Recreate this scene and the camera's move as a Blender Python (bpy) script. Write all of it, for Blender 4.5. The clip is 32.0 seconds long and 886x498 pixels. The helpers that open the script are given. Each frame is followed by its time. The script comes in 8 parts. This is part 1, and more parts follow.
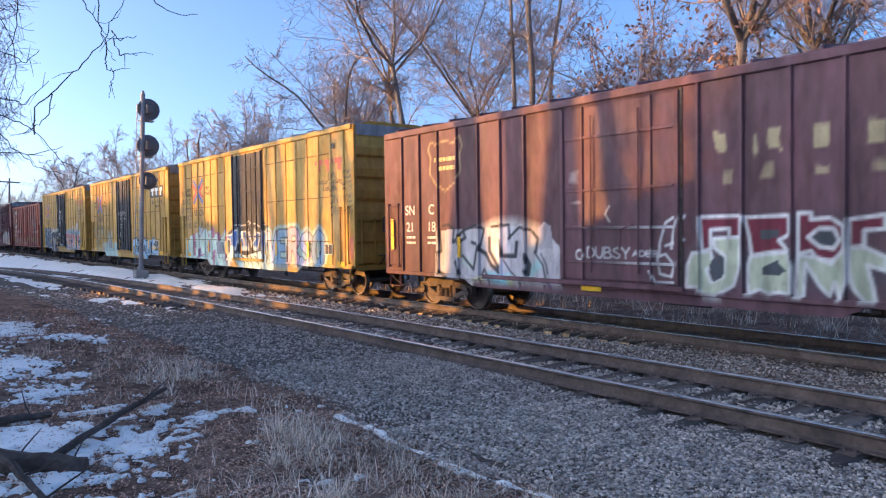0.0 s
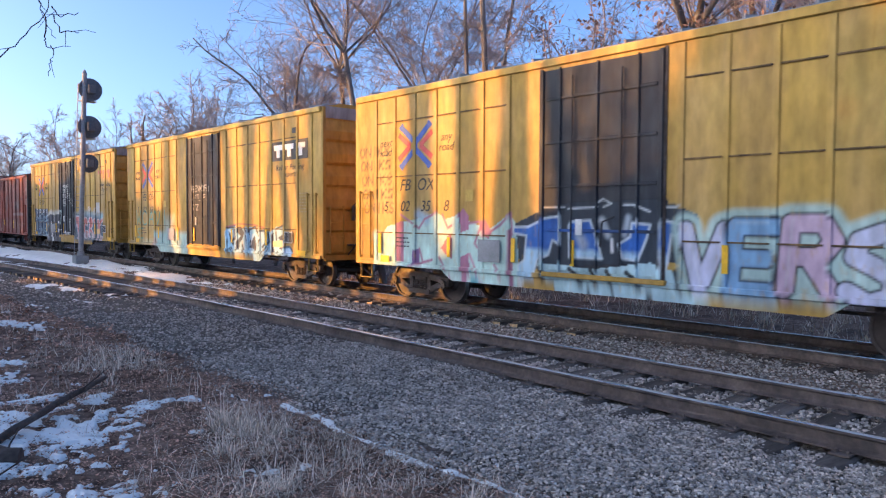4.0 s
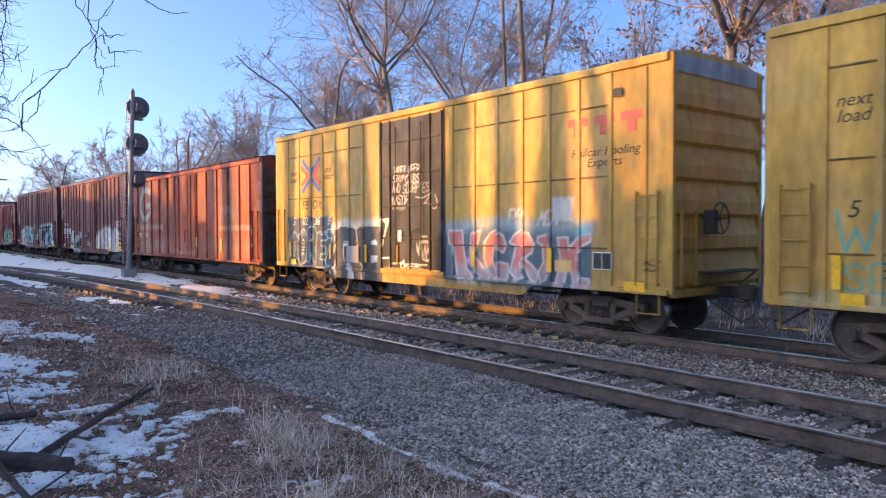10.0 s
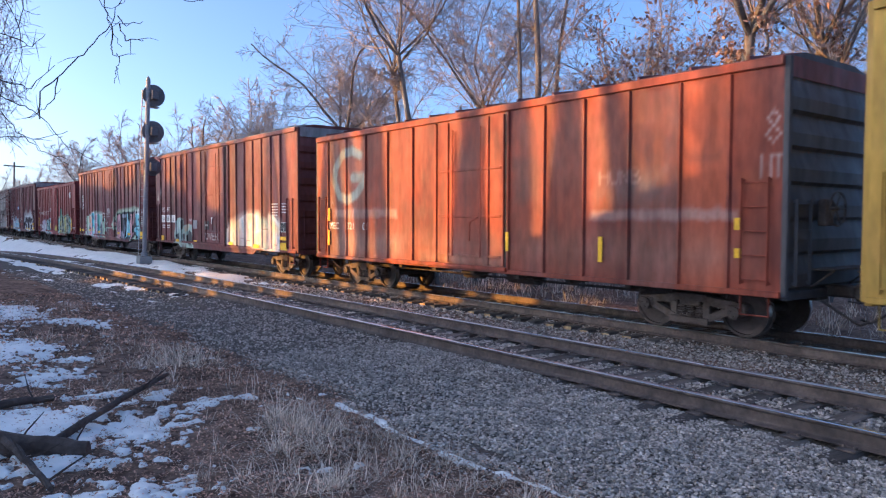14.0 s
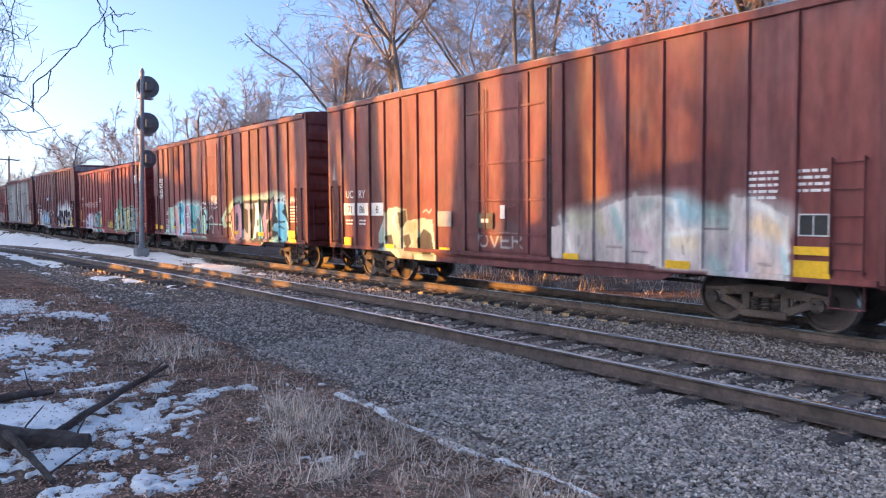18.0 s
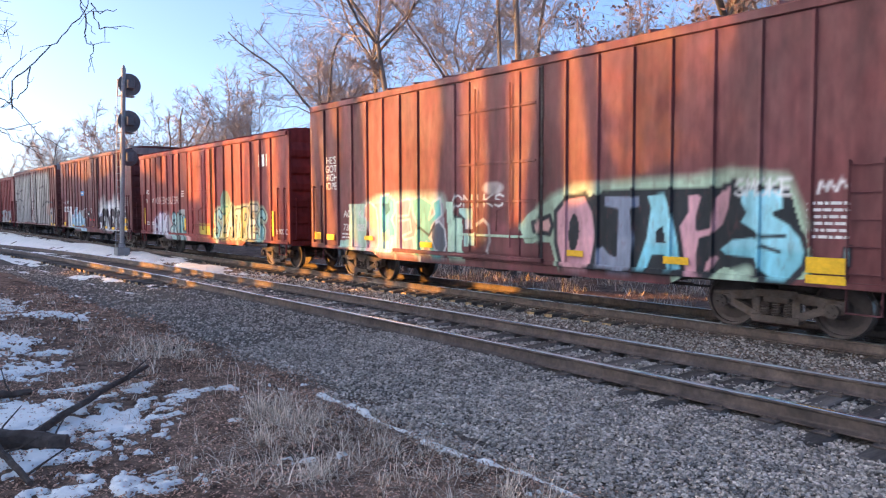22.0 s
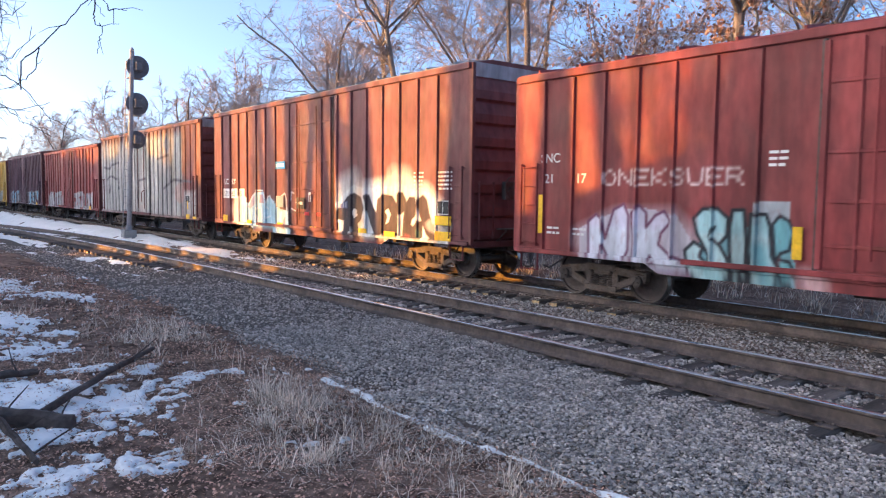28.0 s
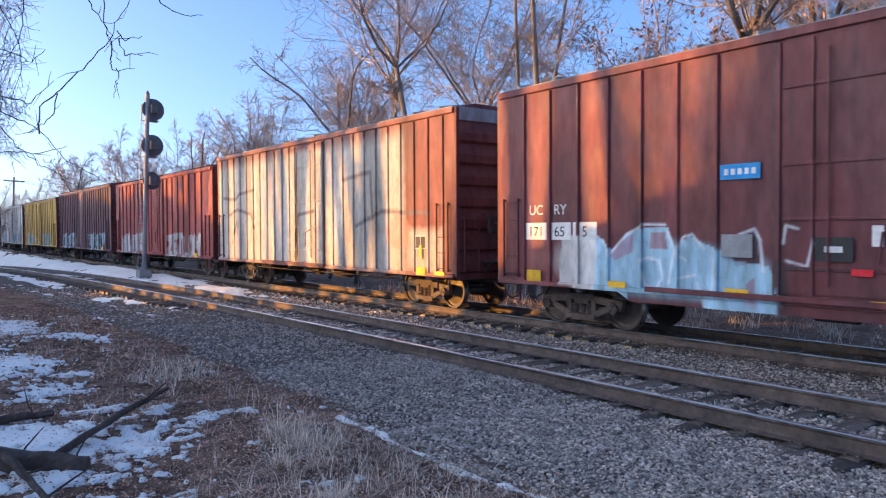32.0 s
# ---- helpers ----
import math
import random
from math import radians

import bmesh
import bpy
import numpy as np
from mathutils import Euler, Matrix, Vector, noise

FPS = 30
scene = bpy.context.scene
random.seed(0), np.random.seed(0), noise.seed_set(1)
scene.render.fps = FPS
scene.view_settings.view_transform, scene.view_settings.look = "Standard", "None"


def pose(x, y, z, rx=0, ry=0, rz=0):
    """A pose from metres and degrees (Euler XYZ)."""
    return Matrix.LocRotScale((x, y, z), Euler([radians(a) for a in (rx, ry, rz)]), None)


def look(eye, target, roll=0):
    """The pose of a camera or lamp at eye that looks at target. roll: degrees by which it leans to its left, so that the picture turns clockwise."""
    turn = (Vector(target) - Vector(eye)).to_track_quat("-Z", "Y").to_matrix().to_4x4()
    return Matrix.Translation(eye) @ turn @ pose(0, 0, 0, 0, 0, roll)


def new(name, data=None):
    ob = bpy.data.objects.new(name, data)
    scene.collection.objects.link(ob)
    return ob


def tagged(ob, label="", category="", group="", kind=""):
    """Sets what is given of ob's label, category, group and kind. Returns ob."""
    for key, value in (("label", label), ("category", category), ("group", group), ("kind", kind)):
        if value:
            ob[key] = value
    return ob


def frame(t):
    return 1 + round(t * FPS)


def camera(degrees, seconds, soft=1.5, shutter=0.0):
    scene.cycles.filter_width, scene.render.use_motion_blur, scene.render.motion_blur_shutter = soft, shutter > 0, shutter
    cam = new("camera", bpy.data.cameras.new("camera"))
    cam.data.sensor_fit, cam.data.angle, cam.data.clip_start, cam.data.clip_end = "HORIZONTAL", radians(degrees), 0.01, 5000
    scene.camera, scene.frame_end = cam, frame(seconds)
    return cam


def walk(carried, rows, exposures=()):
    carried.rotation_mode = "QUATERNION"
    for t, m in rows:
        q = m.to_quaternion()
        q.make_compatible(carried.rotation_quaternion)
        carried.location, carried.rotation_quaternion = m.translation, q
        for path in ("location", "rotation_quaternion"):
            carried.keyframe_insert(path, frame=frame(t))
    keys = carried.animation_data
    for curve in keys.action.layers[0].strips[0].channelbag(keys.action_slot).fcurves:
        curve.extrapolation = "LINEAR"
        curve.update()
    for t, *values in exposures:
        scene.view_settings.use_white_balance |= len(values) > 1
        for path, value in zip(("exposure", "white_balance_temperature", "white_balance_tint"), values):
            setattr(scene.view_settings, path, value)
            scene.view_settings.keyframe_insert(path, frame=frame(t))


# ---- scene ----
EYE_Z = 1.65
cam = camera(62.7, 32.0, soft=1.2, shutter=0.25)
# seconds, yaw, pitch, roll of a camera that stays on one spot and sways a little
PATH = [
    (0.0, -38.04, -0.43, -0.86), (0.5, -37.59, -0.92, -0.53), (1.0, -37.96, -1.24, -0.14), (1.5, -38.84, -1.25, 0.11),
    (2.0, -39.6, -1.09, 0.12), (2.5, -40.26, -0.88, -0.28), (4.5, -42.11, -1.31, -1.96), (5.0, -42.07, -1.4, -1.99),
    (5.5, -41.95, -1.3, -1.94), (6.0, -41.89, -1.05, -1.83), (6.5, -41.92, -0.79, -1.76), (7.0, -42.06, -0.67, -1.88),
    (7.5, -42.26, -0.79, -1.98), (8.0, -42.3, -0.9, -1.97), (8.5, -41.96, -0.86, -1.81), (9.0, -41.14, -0.66, -1.61),
    (9.5, -39.94, -0.43, -1.39), (10.0, -38.83, -0.3, -1.36), (10.5, -38.14, -0.42, -1.42), (11.0, -38.02, -0.59, -1.54),
    (11.5, -38.14, -0.72, -1.56), (12.0, -38.26, -0.75, -1.64), (12.5, -38.2, -0.87, -1.64), (13.0, -38.1, -1.1, -1.6),
    (13.5, -37.98, -1.22, -1.66), (14.0, -37.78, -1.16, -1.77), (14.5, -37.28, -0.98, -1.83), (16.5, -37.09, -1.67, -1.39),
    (17.0, -37.38, -1.87, -1.27), (17.5, -37.67, -2.0, -1.14), (18.0, -38.0, -2.06, -1.06), (18.5, -38.27, -1.98, -1.12),
    (19.0, -38.45, -1.81, -1.23), (19.5, -38.66, -1.73, -1.3), (20.0, -38.95, -1.74, -1.47), (20.5, -39.15, -1.79, -1.69),
    (21.0, -39.26, -1.77, -1.86), (21.5, -39.32, -1.82, -1.72), (22.0, -39.29, -1.98, -1.39), (22.5, -39.0, -2.14, -1.14),
    (23.0, -38.65, -2.21, -1.08), (23.5, -38.53, -2.33, -0.98), (24.0, -38.61, -2.53, -1.02), (24.5, -38.81, -2.77, -1.2),
    (25.0, -38.91, -3.03, -1.45), (25.5, -38.95, -3.34, -1.53), (27.5, -38.88, -3.19, -2.38), (28.0, -38.79, -3.0, -2.27),
    (28.5, -38.39, -2.85, -1.85), (29.0, -37.88, -2.35, -1.47), (29.5, -37.52, -1.23, -1.53), (30.0, -37.36, -0.12, -1.68),
    (30.5, -37.31, 0.07, -1.51), (31.0, -37.54, -0.18, -1.25), (31.5, -37.78, -0.28, -1.18), (32.0, -37.81, -0.28, -1.28),
]
walk(cam, [(t, pose(0, 0, EYE_Z, 90 + pitch, roll, yaw)) for t, yaw, pitch, roll in PATH],
     exposures=[(0, 2.03, 5500, 10), (15, 2.06, 5550, 10), (19, 2.36, 6050, 11), (29.5, 2.40, 6200, 11), (30.8, 2.12, 5600, 10), (32, 2.06, 5550, 10)])

# ---- light ----
SUN_AZ, SUN_EL = 145.0, 6.0     # degrees; azimuth counted from +x towards +y
SUN_DIR = Vector((math.cos(radians(SUN_AZ)) * math.cos(radians(SUN_EL)), math.sin(radians(SUN_AZ)) * math.cos(radians(SUN_EL)), math.sin(radians(SUN_EL))))
world = bpy.data.worlds.new("winter_sky")
scene.world = world
world.use_nodes = True
sky = world.node_tree.nodes.new("ShaderNodeTexSky")
sky.sky_type, sky.sun_disc = "NISHITA", False
sky.sun_elevation, sky.sun_rotation = radians(SUN_EL), radians(90 - SUN_AZ)
sky.air_density, sky.dust_density, sky.ozone_density = 0.4, 2.8, 1.3
world.node_tree.links.new(sky.outputs[0], world.node_tree.nodes["Background"].inputs[0])
world.node_tree.nodes["Background"].inputs[1].default_value = 0.15
sun = new("sun", bpy.data.lights.new("sun", "SUN"))
sun.data.energy, sun.data.angle, sun.data.color = 2.8, radians(0.5), (1.0, 0.42, 0.055)
sun.matrix_world = look(SUN_DIR * 100, (0, 0, 0))

# ---- mesh helpers ----


def raw_mesh(name, co, faces, mat=None, smooth=False):
    """A mesh from arrays: vertices (n, 3) and faces (m, 3 or 4), or a list of such face arrays."""
    groups = [np.asarray(f, dtype=np.int32) for f in (faces if isinstance(faces, list) else [faces]) if len(f)]
    me = bpy.data.meshes.new(name)
    co = np.asarray(co, dtype=np.float32)
    me.vertices.add(len(co))
    me.vertices.foreach_set("co", co.ravel())
    loops = np.concatenate([g.ravel() for g in groups])
    sizes = np.concatenate([np.full(len(g), g.shape[1], dtype=np.int32) for g in groups])
    me.loops.add(len(loops))
    me.loops.foreach_set("vertex_index", loops)
    me.polygons.add(len(sizes))
    me.polygons.foreach_set("loop_start", np.concatenate([[0], np.cumsum(sizes)[:-1]]).astype(np.int32))
    me.update(calc_edges=True)
    if mat:
        me.materials.append(mat)
    me.shade_smooth() if smooth else me.shade_flat()
    return me


def chamfer_topology():
    """Corner signs and faces of a box with chamfered edges: vertex 3 * corner + axis is the one pushed out along that axis."""
    corners = [(x, y, z) for x in (-1, 1) for y in (-1, 1) for z in (-1, 1)]
    quads, tris = [], []
    for a in range(3):
        b, c = (a + 1) % 3, (a + 2) % 3
        for s in (-1, 1):
            ring = [k for k in range(8) if corners[k][a] == s]
            ring.sort(key=lambda k: math.atan2(corners[k][c], corners[k][b]))
            quads.append([3 * k + a for k in (ring if s > 0 else ring[::-1])])
        for sb in (-1, 1):
            for sc in (-1, 1):
                k0 = next(k for k in range(8) if corners[k][a] == -1 and corners[k][b] == sb and corners[k][c] == sc)
                k1 = next(k for k in range(8) if corners[k][a] == 1 and corners[k][b] == sb and corners[k][c] == sc)
                q = [3 * k0 + b, 3 * k1 + b, 3 * k1 + c, 3 * k0 + c]
                quads.append(q[::-1] if sb * sc > 0 else q)
    for k in range(8):
        t = [3 * k, 3 * k + 1, 3 * k + 2]
        tris.append(t if corners[k][0] * corners[k][1] * corners[k][2] > 0 else t[::-1])
    return np.array(corners, dtype=float), np.array(quads), np.array(tris)


CORNERS, CH_QUADS, CH_TRIS = chamfer_topology()


class Geo:
    """Collects boxes, tubes and sheets into one mesh."""

    def __init__(self):
        self.co, self.quads, self.tris, self.n = [], [], [], 0

    def add(self, co, quads=(), tris=()):
        co = np.asarray(co, dtype=float)
        if len(quads):
            self.quads.append(np.asarray(quads) + self.n)
        if len(tris):
            self.tris.append(np.asarray(tris) + self.n)
        self.co.append(co)
        self.n += len(co)
        return self

    def box(self, x0, x1, y0, y1, z0, z1, b=0.006, m=None):
        lo, hi = np.array([x0, y0, z0], float), np.array([x1, y1, z1], float)
        mid, half = (lo + hi) / 2, (hi - lo) / 2
        b = min(b, *(half * 0.45))
        co = np.repeat(CORNERS * (half - b), 3, axis=0)
        for a in range(3):
            co[a::3, a] = CORNERS[:, a] * half[a]
        co = co + mid
        if m is not None:
            co = co @ np.array(m.to_3x3()).T + np.array(m.translation)
        return self.add(co, CH_QUADS, CH_TRIS)

    def beam(self, p, q, w, h=None, b=0.004, up=(0, 0, 1)):
        """A bar of w x h from p to q."""
        p, q = Vector(p), Vector(q)
        d = q - p
        y = d.normalized()
        x = y.cross(Vector(up))
        x = x.normalized() if x.length > 1e-4 else Vector((1, 0, 0))
        z = x.cross(y)
        m = Matrix(((x.x, y.x, z.x, p.x), (x.y, y.y, z.y, p.y), (x.z, y.z, z.z, p.z), (0, 0, 0, 1)))
        h = h or w
        return self.box(-w / 2, w / 2, 0, d.length, -h / 2, h / 2, b, m)

    def tube(self, pts, r, n=8, caps=True):
        """A round tube along points; r is one radius or one a point."""
        pts = [Vector(p) for p in pts]
        rs = r if isinstance(r, (list, tuple)) else [r] * len(pts)
        co, quads, tris = [], [], []
        for i, p in enumerate(pts):
            d = (pts[min(i + 1, len(pts) - 1)] - pts[max(i - 1, 0)]).normalized()
            x = d.cross(Vector((0, 0, 1)) if abs(d.z) < 0.9 else Vector((0, 1, 0))).normalized()
            y = d.cross(x)
            for k in range(n):
                a = 2 * math.pi * k / n
                co.append(p + rs[i] * (x * math.cos(a) + y * math.sin(a)))
        for i in range(len(pts) - 1):
            for k in range(n):
                j = (k + 1) % n
                quads.append((i * n + k, i * n + j, (i + 1) * n + j, (i + 1) * n + k))
        if caps:
            for i, e in ((0, -1), (len(pts) - 1, 1)):
                co.append(pts[i])
                for k in range(n):
                    t = (i * n + k, i * n + (k + 1) % n, len(co) - 1)
                    tris.append(t if e > 0 else t[::-1])
        return self.add([tuple(c) for c in co], quads, tris)

    def lathe(self, profile, axis="x", n=24, at=(0, 0, 0)):
        """Turns (along, radius) pairs about an axis through at."""
        co, quads = [], []
        for a_, r_ in profile:
            for k in range(n):
                a = 2 * math.pi * k / n
                u, v = r_ * math.cos(a), r_ * math.sin(a)
                co.append({"x": (a_, u, v), "y": (v, a_, u), "z": (u, v, a_)}[axis])
        for i in range(len(profile) - 1):
            for k in range(n):
                j = (k + 1) % n
                quads.append((i * n + k, (i + 1) * n + k, (i + 1) * n + j, i * n + j))
        return self.add(np.array(co) + np.array(at), quads)

    def extrude(self, outline, y0, y1, axis="y"):
        """A closed outline of (x, z) pairs drawn from y0 to y1, with end faces fanned from its middle."""
        k = len(outline)
        mid = np.mean(outline, axis=0)
        co = [(x, y, z) for y in (y0, y1) for x, z in list(outline) + [tuple(mid)]]
        quads = [(i, (i + 1) % k, k + 1 + (i + 1) % k, k + 1 + i) for i in range(k)]
        tris = [(k, (i + 1) % k, i) for i in range(k)] + [(2 * k + 1, k + 1 + i, k + 1 + (i + 1) % k) for i in range(k)]
        co = np.array(co, float)
        if axis == "x":
            co = co[:, [1, 0, 2]]
        return self.add(co, quads, tris)

    def mesh(self, name, mat=None, smooth=False):
        co = np.concatenate(self.co)
        return raw_mesh(name, co, [np.concatenate(g) for g in (self.quads, self.tris) if g], mat, smooth)


def part(name, geo, material, parent, label=""):
    """Links a Geo or a mesh as one mesh object under a thing or a part."""
    me = geo.mesh(name, material) if isinstance(geo, Geo) else geo
    if not isinstance(geo, Geo) and material and not me.materials:
        me.materials.append(material)
    ob = new(name, me)
    ob.parent = parent
    return tagged(ob, label)


def thing(name, m, label, category, group="", kind=""):
    ob = new(name)
    ob.empty_display_size = 0.3
    ob.matrix_world = m
    return tagged(ob, label, category, group, kind)


# ---- materials ----
def material(name, color, rough=0.7, metal=0.0, vary=0.25, scale=6.0, bump=0.15, bump_scale=40.0, tint=None, tint_at=0.55, tint_scale=2.0,
             stretch=(1, 1, 1), island=False, per_object=0.0, paint=False, bump_dist=0.01, tint_soft=0.12, streak=0.0, offset=0.0):
    """Paint, wood, stone and the like: grain at two scales, a second colour in patches, fine relief. paint: a painted layer stored on the mesh lies over it."""
    m = bpy.data.materials.new(name)
    m.use_nodes = True
    nt = m.node_tree
    n, link = nt.nodes, nt.links.new
    bsdf = n["Principled BSDF"]
    bsdf.inputs["Specular IOR Level"].default_value = 0.3
    bsdf.inputs["Roughness"].default_value, bsdf.inputs["Metallic"].default_value = rough, metal
    co = n.new("ShaderNodeTexCoord")
    mp = n.new("ShaderNodeMapping")
    mp.inputs["Scale"].default_value = stretch
    mp.inputs["Location"].default_value = (0, offset, offset * 0.37)
    link(co.outputs["Object"], mp.inputs[0])

    def noise_tex(sc, detail=5.0, source=mp):
        t = n.new("ShaderNodeTexNoise")
        t.inputs["Scale"].default_value, t.inputs["Detail"].default_value = sc, detail
        link(source.outputs[0], t.inputs["Vector"])
        return t.outputs[0]

    def ramp(src, lo, hi, a, b):
        r = n.new("ShaderNodeMapRange")
        r.inputs[1].default_value, r.inputs[2].default_value, r.inputs[3].default_value, r.inputs[4].default_value = lo, hi, a, b
        link(src, r.inputs[0])
        return r.outputs[0]

    def mix(fac, a, b, mode="MIX"):
        x = n.new("ShaderNodeMix")
        x.data_type, x.blend_type = "RGBA", mode
        for sock, v in ((x.inputs[0], fac), (x.inputs[6], a), (x.inputs[7], b)):
            if isinstance(v, (int, float)):
                sock.default_value = v
            elif isinstance(v, tuple):
                sock.default_value = (*v[:3], 1)
            else:
                link(v, sock)
        return x.outputs[2]

    def grey(v):
        c = n.new("ShaderNodeCombineColor")
        for i in range(3):
            link(v, c.inputs[i])
        return c.outputs[0]

    col = color
    if tint is not None:
        col = mix(ramp(noise_tex(tint_scale, 6.0), tint_at - tint_soft, tint_at + tint_soft, 0.0, 1.0), color, tint)
    if paint:
        at = n.new("ShaderNodeAttribute")
        at.attribute_name = "paint"
        worn = n.new("ShaderNodeMath")
        worn.operation = "MULTIPLY"
        link(at.outputs["Alpha"], worn.inputs[0])
        link(ramp(noise_tex(9.0, 6.0), 0.25, 0.45, 0.6, 1.0), worn.inputs[1])
        col = mix(worn.outputs[0], col, at.outputs["Color"])
    big = ramp(noise_tex(scale * 0.22, 4.0), 0.3, 0.7, 1 - vary, 1 + vary * 0.6)
    small = ramp(noise_tex(scale * 2.3, 6.0), 0.3, 0.7, 1 - vary * 0.7, 1 + vary * 0.5)
    both = n.new("ShaderNodeMath")
    both.operation = "MULTIPLY"
    link(big, both.inputs[0])
    link(small, both.inputs[1])
    val = both.outputs[0]
    if streak:
        mp2 = n.new("ShaderNodeMapping")
        mp2.inputs["Scale"].default_value, mp2.inputs["Location"].default_value = (1, 1, 0.09), (0, offset * 1.7, 0)
        link(co.outputs["Object"], mp2.inputs[0])
        lines = ramp(noise_tex(3.2, 3.0, mp2), 0.32, 0.62, 1 - streak * 0.7, 1 + streak * 0.3)
        wide = ramp(noise_tex(1.3, 3.0, mp2), 0.35, 0.65, 1 - streak * 0.8, 1 + streak * 0.4)
        for v in (lines, wide):
            m3 = n.new("ShaderNodeMath")
            m3.operation = "MULTIPLY"
            link(val, m3.inputs[0])
            link(v, m3.inputs[1])
            val = m3.outputs[0]
    if island or per_object:
        if island:
            src = n.new("ShaderNodeNewGeometry").outputs["Random Per Island"]
        else:
            src = n.new("ShaderNodeObjectInfo").outputs["Random"]
        amount = per_object or 0.5
        rnd = ramp(src, 0.0, 1.0, 1 - amount, 1 + amount)
        m2 = n.new("ShaderNodeMath")
        m2.operation = "MULTIPLY"
        link(val, m2.inputs[0])
        link(rnd, m2.inputs[1])
        val = m2.outputs[0]
    col = mix(1.0, col, grey(val), "MULTIPLY")
    link(col, bsdf.inputs["Base Color"])
    link(ramp(noise_tex(scale * 1.3, 4.0), 0.3, 0.7, max(0.05, rough - 0.12), min(1.0, rough + 0.12)), bsdf.inputs["Roughness"])
    if bump:
        b = n.new("ShaderNodeBump")
        b.inputs["Strength"].default_value, b.inputs["Distance"].default_value = bump, bump_dist
        link(noise_tex(bump_scale, 6.0), b.inputs["Height"])
        link(b.outputs[0], bsdf.inputs["Normal"])
    return m


M_RAIL = material("rusty_rail_steel", (0.165, 0.122, 0.098), 0.75, 0.1, 0.35, 8, 0.3, 60, tint=(0.10, 0.078, 0.068), tint_scale=5)
M_RAILHEAD = material("worn_rail_head", (0.72, 0.70, 0.68), 0.3, 1.0, 0.2, 6, 0.05, 50, stretch=(1, 0.1, 1))
M_TIE = material("weathered_oak_tie", (0.11, 0.09, 0.076), 0.9, 0, 0.45, 7, 0.8, 30, tint=(0.13, 0.108, 0.09), tint_scale=4, stretch=(0.25, 1.5, 1.5), per_object=0.35)
# pale orange tie ends: low sunlight put into the wood colour
M_TIE_END_SUNLIT = material("sunlit_tie_wood", (0.60, 0.40, 0.19), 0.85, 0, 0.4, 9, 0.5, 40, tint=(0.2, 0.13, 0.07), tint_scale=7)
M_STONE = material("grey_ballast_stone", (0.42, 0.35, 0.29), 0.8, 0, 0.3, 18, 0.5, 90, tint=(0.54, 0.47, 0.40), tint_scale=12, island=True, per_object=0.55)
M_GRIT = material("dirty_fine_gravel", (0.33, 0.27, 0.22), 0.95, 0, 0.4, 20, 0.5, 60, tint=(0.40, 0.36, 0.32), tint_scale=14, island=True, per_object=0.7)
M_SNOW = material("old_crusted_snow", (0.92, 0.88, 0.81), 0.6, 0, 0.06, 5, 0.5, 25, tint=(0.74, 0.71, 0.66), tint_at=0.68, tint_scale=3, bump_dist=0.02)
M_STEEL = material("black_underframe_steel", (0.10, 0.083, 0.074), 0.75, 0.1, 0.4, 8, 0.3, 50, tint=(0.075, 0.05, 0.036), tint_scale=5)
M_TRUCK = material("cast_steel_truck", (0.125, 0.10, 0.085), 0.8, 0.1, 0.4, 10, 0.4, 60, tint=(0.10, 0.07, 0.05), tint_scale=7)
M_WHEEL = material("wheel_steel", (0.10, 0.08, 0.07), 0.6, 0.4, 0.3, 6, 0.2, 40)
M_TREAD = material("bright_wheel_rim", (0.30, 0.28, 0.26), 0.35, 0.9, 0.25, 6, 0.1, 40)
M_BARK = material("grey_brown_bark", (0.145, 0.125, 0.112), 0.95, 0, 0.4, 6, 1.0, 22, tint=(0.22, 0.195, 0.18), tint_scale=3, stretch=(1, 1, 0.25), bump_dist=0.03)
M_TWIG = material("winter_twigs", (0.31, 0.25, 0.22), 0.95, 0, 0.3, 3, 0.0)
# paler copy of the twigs, haze of distance mixed into the colour
M_TWIG_HAZED = material("hazed_distant_twigs", (0.34, 0.27, 0.24), 0.95, 0, 0.3, 2, 0.0)
M_OAKLEAF = material("dead_oak_leaves", (0.25, 0.145, 0.11), 0.85, 0, 0.3, 3, 0.0, island=True)
M_LEAF = material("fallen_leaves", (0.50, 0.30, 0.205), 0.85, 0, 0.3, 3, 0.2, island=True, per_object=0.75)
M_STRAW = material("dry_grass", (0.80, 0.64, 0.49), 0.85, 0, 0.3, 3, 0.0, island=True)
M_LOG = material("dark_wet_bark", (0.075, 0.055, 0.045), 0.9, 0, 0.4, 8, 1.0, 25, tint=(0.11, 0.085, 0.07), tint_scale=5, stretch=(1, 1, 1), bump_dist=0.02)
M_SEAM = material("rust_lined_seam", (0.20, 0.125, 0.05), 0.8, 0, 0.4, 9, 0.2, 50, tint=(0.09, 0.055, 0.03), tint_scale=6)
M_MAST = material("weathered_galvanised_steel", (0.30, 0.30, 0.31), 0.7, 0.1, 0.25, 5, 0.2, 40)
# dull black lightened to grey, with distance haze put into the colour
M_BLACKSIG_HAZED = material("hazed_black_paint", (0.14, 0.143, 0.15), 0.7, 0, 0.3, 6, 0.2, 40)

# ---- ground ----
NEAR_RAIL_X, GAUGE, CANT = 7.09, 1.505, 0.035
NEAR_X = NEAR_RAIL_X + GAUGE / 2          # middle of the empty track
TRAIN_X = 12.79                           # middle of the train's track
TRAIN_Z = CANT * GAUGE / 2


